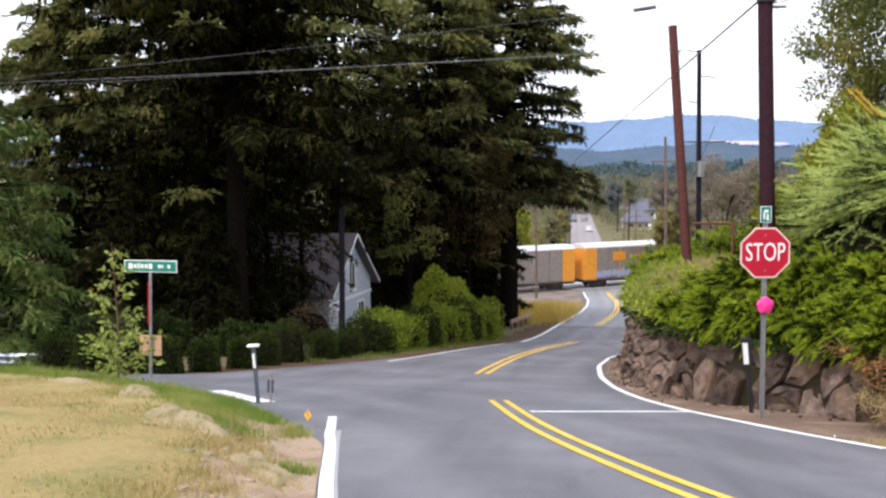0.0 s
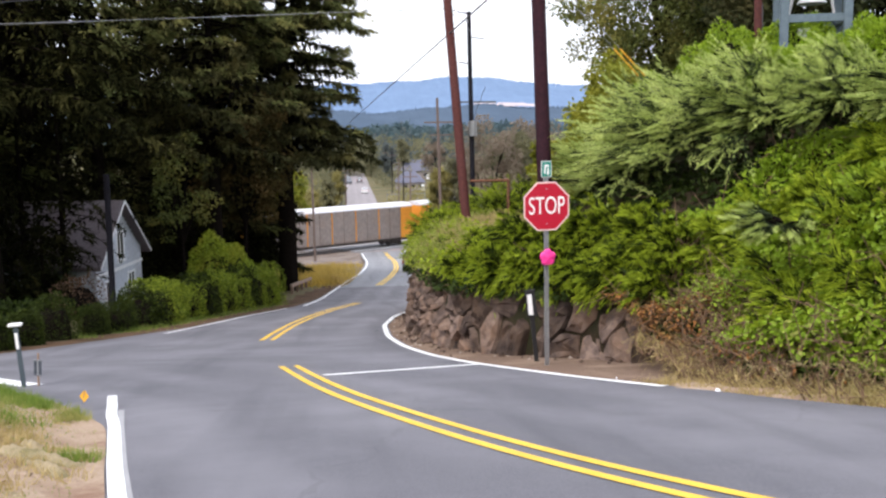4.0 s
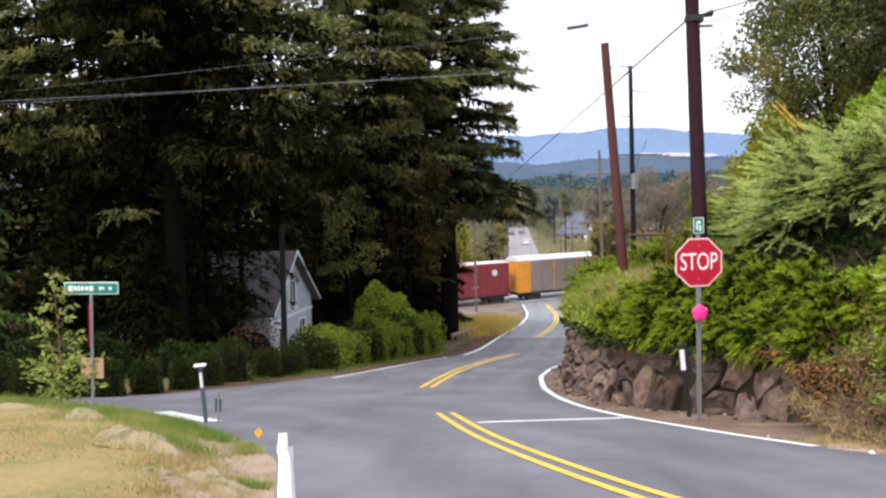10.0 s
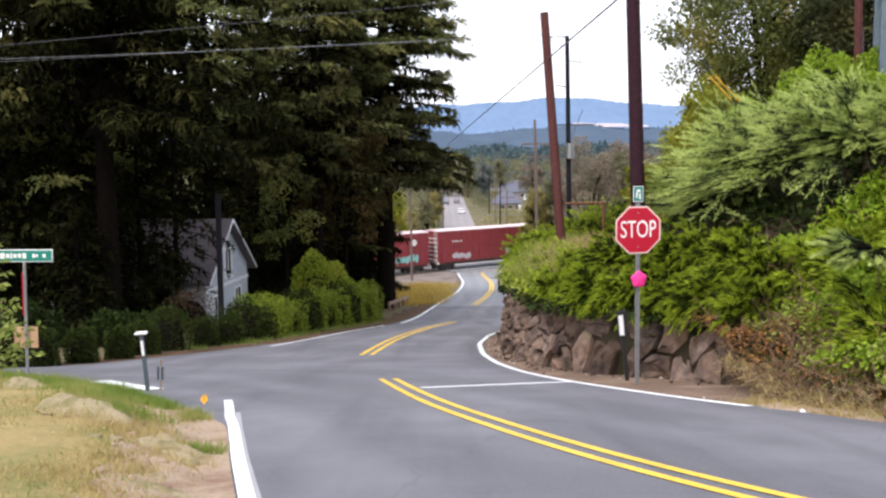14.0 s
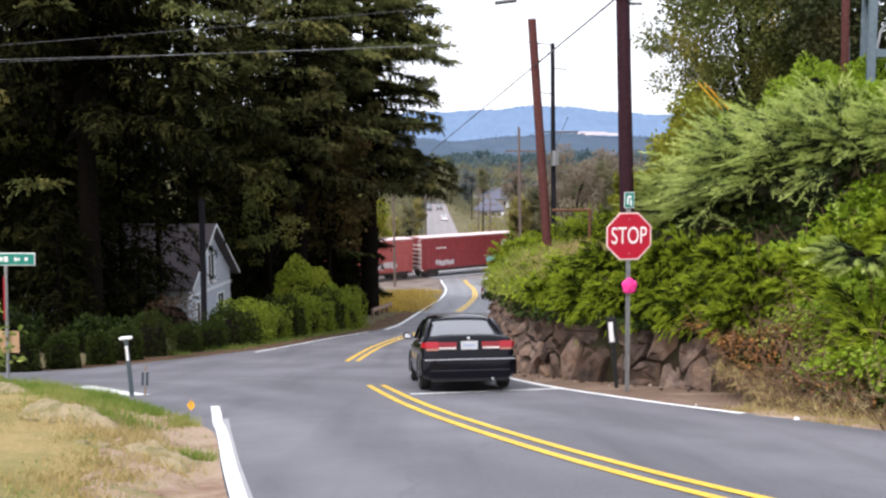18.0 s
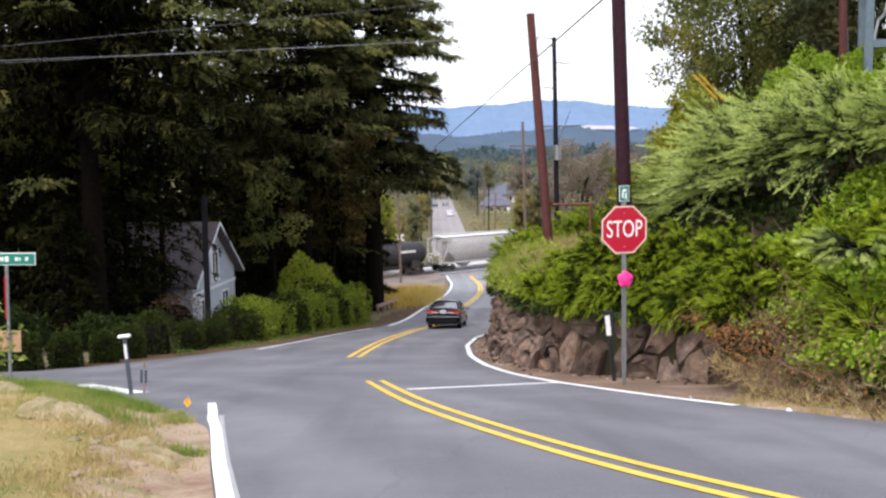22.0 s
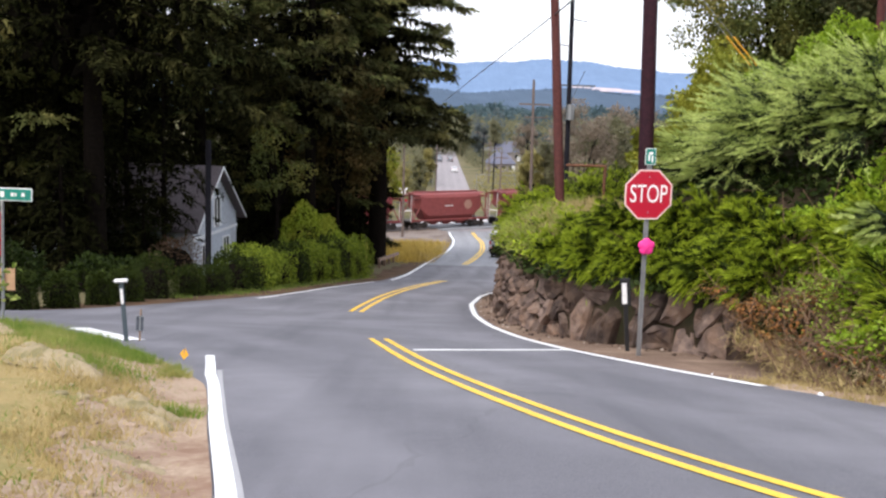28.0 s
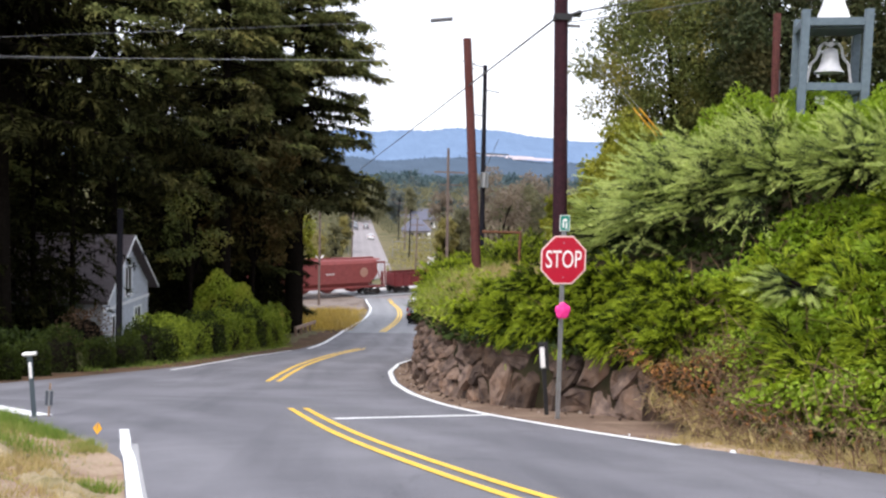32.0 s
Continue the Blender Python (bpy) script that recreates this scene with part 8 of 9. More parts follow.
def autorack(pitch, ends, label, logo=0, dark=False):
    c = empty("autorack_wagon", Matrix.Identity(4), label, "rail wagon", "freight train")
    L, W, H = pitch - 1.3, 3.05, 5.75
    h = L / 2
    boxed("underframe", (-h, h, -1.35, 1.35, 0.72, 1.12), M["wheels_dark"], c)
    boxed("body", (-h + 0.5, h - 0.5, -W / 2 + 0.08, W / 2 - 0.08, 1.05, H - 0.54), M["rack_side"], c)
    for side in (-1, 1):
        n = 12
        for k in range(n):
            x0, x1 = -h + 2.0 + (2 * h - 4.0) * k / n, -h + 2.0 + (2 * h - 4.0) * (k + 1) / n
            ya, yb = sorted((side * (W / 2 - 0.08), side * (W / 2 - 0.03)))
            boxed("side_panel", (x0 + 0.07, x1 - 0.07, ya, yb, 1.2, H - 0.64), M["rack_side"], c)
            if side < 0:
                boxed("rib", (x0 - 0.05, x0 + 0.05, -W / 2 - 0.03, -W / 2 + 0.08, 1.1, H - 0.54), ends if k % 2 == 0 and not dark else M["rack_side"], c)
        for s in (-1, 1):
            ya, yb = sorted((side * (W / 2 - 0.1), side * (W / 2 + 0.02)))
            xa, xb = sorted((s * (h - 2.0), s * (h - 0.15)))
            boxed("end_bay", (xa, xb, ya, yb, 1.05, H - 0.54), ends, c, "painted end bay")
    for s in (-1, 1):
        xa, xb = sorted((s * (h - 0.5), s * (h - 0.12)))
        boxed("end_door", (xa, xb, -W / 2 + 0.1, W / 2 - 0.1, 1.05, H - 0.35), ends, c)
    ring = [(y, z) for y, z in ((-W / 2, H - 0.56), (-W / 2 + 0.02, H - 0.40), (-W / 2 + 0.35, H - 0.16), (-0.7, H), (0.7, H), (W / 2 - 0.35, H - 0.16), (W / 2 - 0.02, H - 0.40), (W / 2, H - 0.56))]
    part("roof", bm_loft([[(x, y, z) for y, z in ring] for x in (-h + 0.1, h - 0.1)]), M["rack_roof"], c, "white curved roof")
    if logo:
        boxed("colour_panel", (-h + 4.7, -h + 6.7, -W / 2 - 0.04, -W / 2 + 0.04, 3.4, 4.6), M["rack_orange"], c, "orange square mark")
        bars(c, -h + 7.4, 3.7, 0.5, 3, M["rack_orange"], -W / 2 + 0.03, 0.5)
        spray(c, 11, -h + 4.8, 1.75, 5.6, 1.5, M["graffiti_blue"], -W / 2 - 0.045)
    add_bogies(c, (-h + 2.8, h - 2.8))
    couplers(c, pitch / 2 - 0.3)
    return c


def boxcar(pitch, paint, label, seed=0, spray_mat=None, mark=True):
    c = empty("boxcar", Matrix.Identity(4), label, "rail wagon", "freight train")
    L, W, H = pitch - 1.5, 3.05, 5.3
    h = L / 2
    boxed("underframe", (-h - 0.3, h + 0.3, -1.3, 1.3, 0.72, 1.1), M["wheels_dark"], c)
    boxed("body", (-h, h, -W / 2, W / 2, 1.05, H - 0.12), paint, c, bevel=0.04)
    bm = bm_loft([[(x, y, z) for y, z in ((-W / 2 - 0.04, H - 0.14), (-W / 2 - 0.04, H - 0.03), (0, H + 0.08), (W / 2 + 0.04, H - 0.03), (W / 2 + 0.04, H - 0.14))] for x in (-h - 0.03, h + 0.03)])
    part("roof", bm, M["box_roof"], c, "pale faded roof")
    for k in range(16):
        x = -h + 0.45 + (2 * h - 0.9) * k / 15
        if abs(x) > 1.75:
            boxed("rib", (x - 0.06, x + 0.06, -W / 2 - 0.05, -W / 2, 1.1, H - 0.2), paint, c)
    door = boxed("door", (-1.6, 1.6, -W / 2 - 0.09, -W / 2, 1.15, H - 0.3), paint, c)
    for k in range(4):
        boxed("door_rib", (-1.5, 1.5, -W / 2 - 0.12, -W / 2 - 0.09, 1.7 + k * 0.75, 1.8 + k * 0.75), paint, door)
    boxed("door_track", (-3.4, 3.4, -W / 2 - 0.11, -W / 2 - 0.05, 1.02, 1.12), M["wheels_dark"], c)
    for s in (-1, 1):
        ladder(c, s * (h + 0.05), -0.9, 1.0, H - 0.15, M["pale_mark"] if s < 0 else paint, 0.5, 8, "y")
        # rear ladder and corrugations pale: light falling on that end put into colour
        ladder(c, s * (h - 0.35), -W / 2 - 0.06, 0.8, 2.4, paint, 0.45, 4)
        boxed("end_sill", (s * h - 0.12, s * h + 0.12, -W / 2, W / 2, 0.9, 1.12), M["pale_mark"], c)
        for k in range(6):
            boxed("end_corrugation", (min(s * h, s * (h + 0.06)), max(s * h, s * (h + 0.06)), -W / 2 + 0.2, W / 2 - 0.5, 1.4 + 0.55 * k, 1.55 + 0.55 * k), M["pale_mark"] if s < 0 else paint, c)
    if mark:
        emblem(c, h - 2.3, 4.0, 0.42, M["pale_mark"], -W / 2 - 0.055)
        bars(c, -h + 2.2, 3.7, 0.28, 4, M["pale_mark"], -W / 2 - 0.055, 0.2)
        bars(c, 2.2, 2.2, 0.12, 5, M["pale_mark"], -W / 2 - 0.055, 0.1)
    if spray_mat:
        spray(c, seed, h * 0.55, 1.95, 3.4, 1.3, spray_mat, -W / 2 - 0.06)
        if seed % 2:
            spray(c, seed + 9, -h * 0.55, 1.85, 3.0, 1.0, M["graffiti_grey"], -W / 2 - 0.06)
    add_bogies(c, (-h + 1.7, h - 1.7))
    couplers(c, pitch / 2 - 0.3)
    return c


def tank_car(pitch, label, grey=False):
    c = empty("tank_wagon", Matrix.Identity(4), label, "rail wagon", "freight train")
    L = pitch - 1.6
    h, r, zc = L / 2, 1.45, 2.75
    prof = [(-h, 0.02), (-h + 0.05, 0.5), (-h + 0.2, 1.0), (-h + 0.5, 1.32), (-h + 0.9, r), (h - 0.9, r), (h - 0.5, 1.32), (h - 0.2, 1.0), (h - 0.05, 0.5), (h, 0.02)]
    bm = bm_loft([[(x, q * math.cos(2 * math.pi * k / 28), zc + q * math.sin(2 * math.pi * k / 28)) for k in range(28)] for x, q in prof])
    shade_smooth(part("tank", bm, M["tank_top"] if grey else M["tank_black"], c), 45)
    boxed("underframe", (-h + 0.2, h - 0.2, -0.4, 0.4, 0.75, 1.3), M["wheels_dark"], c)
    for s in (-1, 1):
        boxed("saddle", (s * (h - 2) - 0.6, s * (h - 2) + 0.6, -1.2, 1.2, 0.8, 1.9), M["wheels_dark"], c)
        boxed("end_platform", (s * (h - 0.1) - 0.7, s * (h - 0.1) + 0.7, -1.4, 1.4, 0.98, 1.06), M["wheels_dark"], c)
        for y in (-1.35, 1.35):
            rodded("handrail", (s * (h + 0.4), y, 1.0), (s * (h + 0.4), y, 2.1), 0.03, M["pale_mark"], c, n=5)
        rodded("handrail", (s * (h + 0.4), -1.35, 2.1), (s * (h + 0.4), 1.35, 2.1), 0.03, M["pale_mark"], c, n=5)
    rodded("dome", (0, 0, zc + r - 0.1), (0, 0, zc + r + 0.55), 0.5, M["tank_black"], c, n=16)
    boxed("walkway", (-1.4, 1.4, -0.85, 0.85, zc + r + 0.02, zc + r + 0.08), M["wheels_dark"], c)
    bm = bmesh.new()
    for x in (-1.4, 1.4):
        for y in (-0.85, 0.85):
            rod(bm, (x, y, zc + r), (x, y, zc + r + 0.8), 0.03, n=5)
    for y in (-0.85, 0.85):
        rod(bm, (-1.4, y, zc + r + 0.8), (1.4, y, zc + r + 0.8), 0.03, n=5)
    part("railing", bm, M["wheels_dark"], c)
    ladder(c, 0.0, -r - 0.1, 1.0, zc + r, M["wheels_dark"], 0.5, 9)
    boxed("text_bar", (h - 4.6, h - 2.2, -r - 0.05, -r + 0.02, zc + 0.2, zc + 0.5), M["pale_mark"], c)
    add_bogies(c, (-h + 1.9, h - 1.9))
    couplers(c, pitch / 2 - 0.3)
    return c


def hopper(pitch, paint, label, high=4.75, curved=False, mark=True, ribs=0):
    c = empty("hopper_wagon", Matrix.Identity(4), label, "rail wagon", "freight train")
    L = pitch - 1.4
    h, W = L / 2, 3.15
    if curved:
        ring = [(1.0, 1.15), (1.45, 1.7), (1.57, 2.6), (1.5, 3.6), (1.2, high - 0.25), (0.8, high), (-0.8, high), (-1.2, high - 0.25), (-1.5, 3.6), (-1.57, 2.6), (-1.45, 1.7), (-1.0, 1.15)]
    else:
        ring = [(1.0, 1.1), (1.57, 1.75), (1.57, high - 0.5), (1.3, high - 0.12), (0.7, high), (-0.7, high), (-1.3, high - 0.12), (-1.57, high - 0.5), (-1.57, 1.75), (-1.0, 1.1)]
    top = [(y, z) for y, z in ring]
    bm = bm_loft([[(-h + 1.5, y, max(z, 2.6)) for y, z in top], [(-h + 2.6, y, z) for y, z in top], [(h - 2.6, y, z) for y, z in top], [(h - 1.5, y, max(z, 2.6)) for y, z in top]])
    body = part("body", bm, paint, c)
    if curved:
        shade_smooth(body, 40)
    bm = bm_loft([[(x, y, z) for y, z in ((-1.3, high - 0.15), (-0.75, high + 0.03), (0.75, high + 0.03), (1.3, high - 0.15))] for x in (-h + 0.7, h - 0.7)])
    part("roof", bm, M["rack_roof"] if curved else paint, c)
    bm = bmesh.new()
    box(bm, -h + 1.2, h - 1.2, -0.3, 0.3, high + 0.08, high + 0.2)
    part("roof_hatch", bm, paint, c)
    for s in (-1, 1):
        for y in (-1.5, 1.5):
            boxed("end_post", (s * (h - 0.25) - 0.07, s * (h - 0.25) + 0.07, y - 0.07, y + 0.07, 1.0, high - 0.3), paint, c)
            a, b = (s * (h - 0.3), y, 1.1), (s * (h - 1.9), y, high - 0.6)
            rodded("end_brace", a, b, 0.08, paint, c, n=6)
            boxed("end_frame", (min(s * (h - 0.2), s * (h - 2.0)), max(s * (h - 0.2), s * (h - 2.0)), y - 0.05, y + 0.05, high - 0.55, high - 0.3), paint, c)
        ladder(c, s * (h - 0.15), -1.5, 1.0, high - 0.2, M["pale_mark"], 0.4, 8)
        boxed("end_platform", (s * (h - 0.7) - 0.75, s * (h - 0.7) + 0.75, -1.5, 1.5, 0.95, 1.1), M["wheels_dark"], c)
    n = 3
    for k in range(n):
        x = (k - 1) * (L - 7.5) / 2.4
        bm = bm_loft([[(x - a, -b, z), (x + a, -b, z), (x + a, b, z), (x - a, b, z)] for a, b, z in ((0.3, 0.5, 0.45), (1.4, 1.05, 1.25))])
        part("outlet", bm, paint, c)
    for k in range(ribs):
        x = -h + 3.0 + (2 * h - 6.0) * k / max(1, ribs - 1)
        boxed("rib", (x - 0.06, x + 0.06, -1.66, -1.56, 1.75, high - 0.5), paint, c)
    boxed("side_sill", (-h, h, -1.52, -1.4, 1.05, 1.3), paint, c)
    if mark:
        emblem(c, h - 3.6, 3.1, 0.62, M["tan_mark"], -1.575)
        bars(c, -1.0, 2.9, 0.3, 3, M["pale_mark"], -1.575, 0.18)
    add_bogies(c, (-h + 1.7, h - 1.7))
    couplers(c, pitch / 2 - 0.3)
    return c


def gondola(pitch, paint, label):
    c = empty("gondola_wagon", Matrix.Identity(4), label, "rail wagon", "freight train")
    L = pitch - 1.4
    h, W, H = L / 2, 3.05, 2.75
    boxed("floor", (-h, h, -W / 2 + 0.08, W / 2 - 0.08, 0.9, 1.1), M["wheels_dark"], c)
    for y in (-W / 2, W / 2 - 0.1):
        boxed("side", (-h, h, y, y + 0.1, 0.95, H), paint, c)
        boxed("top_chord", (-h, h, y - 0.05, y + 0.15, H - 0.12, H), paint, c)
    for s in (-1, 1):
        xa, xb = sorted((s * h, s * (h - 0.12)))
        boxed("end", (xa, xb, -W / 2, W / 2, 0.95, H), paint, c)
    for k in range(15):
        x = -h + 0.2 + (2 * h - 0.4) * k / 14
        boxed("rib", (x - 0.07, x + 0.07, -W / 2 - 0.1, -W / 2, 0.95, H - 0.12), paint, c)
    emblem(c, h - 2.0, 2.0, 0.45, M["hopper_red"], -W / 2 - 0.11)
    add_bogies(c, (-h + 1.8, h - 1.8))
    couplers(c, pitch / 2 - 0.3)
    return c


def centerbeam(pitch, label):
    c = empty("centerbeam_wagon", Matrix.Identity(4), label, "rail wagon", "freight train")
    L = pitch - 1.3
    h, H = L / 2, 4.75
    boxed("deck", (-h, h, -1.45, 1.45, 0.95, 1.2), M["beam_yellow"], c)
    boxed("side_sill", (-h, h, -1.5, -1.4, 0.75, 1.2), M["wheels_dark"], c)
    boxed("top_chord", (-h + 0.3, h - 0.3, -0.35, 0.35, H - 0.28, H), M["beam_yellow"], c)
    for s in (-1, 1):
        xa, xb = sorted((s * (h - 0.1), s * (h - 0.55)))
        b = boxed("bulkhead", (xa, xb, -1.45, 1.45, 1.2, H), M["beam_yellow"], c)
        for k in range(5):
            boxed("bulkhead_rib", (xa - 0.05, xb + 0.05, -1.47, 1.47, 1.5 + 0.68 * k, 1.62 + 0.68 * k), M["rust"], b)
    n = 12
    for k in range(n + 1):
        x = -h + 0.6 + (2 * h - 1.2) * k / n
        boxed("column", (x - 0.09, x + 0.09, -0.3, 0.3, 1.2, H - 0.28), M["beam_yellow"], c)
        if k < n:
            x1 = -h + 0.6 + (2 * h - 1.2) * (k + 1) / n
            a, b = ((x, 0, 1.3), (x1, 0, H - 0.4)) if k < n / 2 else ((x, 0, H - 0.4), (x1, 0, 1.3))
            rodded("diagonal", a, b, 0.07, M["beam_yellow"], c, n=6)
    add_bogies(c, (-h + 1.9, h - 1.9))
    couplers(c, pitch / 2 - 0.3)
    return c


SPEED = 16.8           # metres a second
RACK = "grey autorack wagon with orange ends and a white roof"
BOX = "dark red boxcar with a pale roof"
# seconds at which each wagon's front and rear pass the road's edge line
CONSIST = [(-1.66, 0.03, "rack_logo"), (0.03, 1.76, "rack"), (1.76, 3.44, "rack"), (3.44, 5.08, "rack"), (5.08, 6.74, "rack_dark"), (6.74, 8.36, "rack_logo"), (8.36, 10.07, "rack"),
           (10.07, 11.10, "box_a"), (11.10, 12.12, "box_b"), (12.12, 13.15, "box_c"), (13.15, 14.22, "box_b"), (14.22, 15.2, "box_d"), (15.2, 16.17, "tank_grey"), (16.17, 17.18, "box_b"), (17.18, 18.21, "box_d"),
           (18.21, 19.42, "box_light"), (19.42, 20.83, "beam"), (20.83, 22.10, "hopper_grey"), (22.10, 23.16, "tank"), (23.16, 24.19, "tank"), (24.19, 25.21, "tank"), (25.21, 26.3, "tank"),
           (26.3, 27.56, "hopper_red_long"), (27.56, 28.39, "hopper_red_short"), (28.39, 29.45, "hopper_maroon"), (29.45, 30.5, "hopper_white"), (30.5, 31.76, "gondola"), (31.76, 32.85, "hopper_red"), (32.85, 33.95, "hopper_red")]
MAKERS = {
    "rack": lambda p: autorack(p, M["rack_orange"], RACK), "rack_logo": lambda p: autorack(p, M["rack_orange"], "grey autorack wagon with orange ends and an orange square mark", 1),
    "rack_dark": lambda p: autorack(p, M["rack_end_dark"], "grey autorack wagon with dark purple-black ends", dark=True),
    "box_a": lambda p: boxcar(p, M["box_red"], BOX, mark=True), "box_b": lambda p: boxcar(p, M["box_red"], BOX + " and grey graffiti", 3, M["graffiti_grey"]),
    "box_c": lambda p: boxcar(p, M["box_red"], BOX + " and a round emblem", 4, M["graffiti_teal"]), "box_d": lambda p: boxcar(p, M["box_red"], BOX + " and teal graffiti", 5, M["graffiti_teal"]),
    "box_light": lambda p: boxcar(p, M["box_red_light"], "long faded red boxcar with grey graffiti", 7, M["graffiti_grey"], False),
    "beam": lambda p: centerbeam(p, "empty yellow centerbeam wagon with open trusses"), "tank": lambda p: tank_car(p, "black tank wagon with a pale stencil"),
    "tank_grey": lambda p: tank_car(p, "dark grey tank wagon with a dome", True), "hopper_grey": lambda p: hopper(p, M["hopper_grey"], "pale grey covered hopper wagon with rounded sides", 4.7, True, False),
    "hopper_red": lambda p: hopper(p, M["hopper_red"], "faded red covered hopper wagon with a round emblem"), "hopper_red_long": lambda p: hopper(p, M["hopper_red"], "faded red covered hopper wagon with a round emblem", 4.6),
    "hopper_red_short": lambda p: hopper(p, M["hopper_red"], "short red covered hopper wagon with a round emblem", 4.6), "hopper_maroon": lambda p: hopper(p, M["hopper_maroon"], "dark maroon covered hopper wagon", 4.5),
    "hopper_white": lambda p: hopper(p, M["hopper_white"], "dirty white ribbed hopper wagon", 4.7, False, False, 12), "gondola": lambda p: gondola(p, M["hopper_maroon"], "low maroon gondola wagon with ribbed sides")}
made, train = {}, []
for front, rear, kind in CONSIST:
    pitch = (rear - front) * SPEED
    key = (kind, round(pitch * 2))
    if key in made:
        w = copy_thing(made[key], Matrix.Identity(4))
    else:
        w = made[key] = MAKERS[kind](pitch)
    train.append((w, -SPEED * (front + rear) / 2))


# ---------------------------------------------------------------- motor vehicles
def body_rings(length, width, secs):
    """Cross-sections along +y. secs: y, half width low, half width belt, z low, z mid, z belt, crown."""
    rings = []
    for y, wl, wb, z0, z1, z2, cr in secs:
        half = [(wl * 0.82, z0), (wl, z0 + 0.10), (wb, z1), (wb * 0.985, (z1 + z2) / 2), (wb * 0.93, z2 - 0.015), (wb * 0.80, z2 + cr * 0.5), (wb * 0.4, z2 + cr)]
        rings.append([(x, y, z) for x, z in half] + [(-x, y, z) for x, z in half[::-1]])
    return rings


def add_wheels(car, spots, r, w):
    """Wheels that can turn: tyre under the wheel, rim with spokes under it too."""
    out = []
    for x, y in spots:
        s = 1 if x > 0 else -1
        bm = bmesh.new()
        prof = [(0.62 * r, -w / 2), (0.9 * r, -w / 2), (r, -w / 2 + 0.03), (r, w / 2 - 0.03), (0.9 * r, w / 2), (0.62 * r, w / 2)]
        rows = [[bm.verts.new((q, p * math.cos(2 * math.pi * k / 26), p * math.sin(2 * math.pi * k / 26))) for p, q in prof] for k in range(26)]
        for k in range(26):
            for j in range(6):
                bm.faces.new((rows[k][j], rows[k][(j + 1) % 6], rows[(k + 1) % 26][(j + 1) % 6], rows[(k + 1) % 26][j]))
        bmesh.ops.recalc_face_normals(bm, faces=bm.faces)
        wh = shade_smooth(part("wheel", bm, M["tyre"], car), 40)
        wh.location = (x, y, r)
        bm = bmesh.new()
        rod(bm, (s * 0.02, 0, 0), (s * w * 0.47, 0, 0), 0.62 * r, n=22)
        for k in range(6):
            a = k * math.pi / 3
            box(bm, s * w * 0.48 - 0.012, s * w * 0.48 + 0.012, -0.03, 0.03, 0.05, 0.58 * r, m=Matrix.Rotation(a, 4, "X"))
        rod(bm, (s * w * 0.46, 0, 0), (s * w * 0.54, 0, 0), 0.06, n=10)
        part("rim", bm, M["rim"], wh)
        out.append(wh)
    return out


def shell(rings_half, caps=True):
    """A body lofted through half sections (x, z from the sill up to the middle line) at each y."""
    rings = []
    for y, half in rings_half:
        rings.append([(x, y, z) for x, z in half] + [(-x, y, z) for x, z in half[::-1] if x > 1e-4])
    return bm_loft(rings, caps)


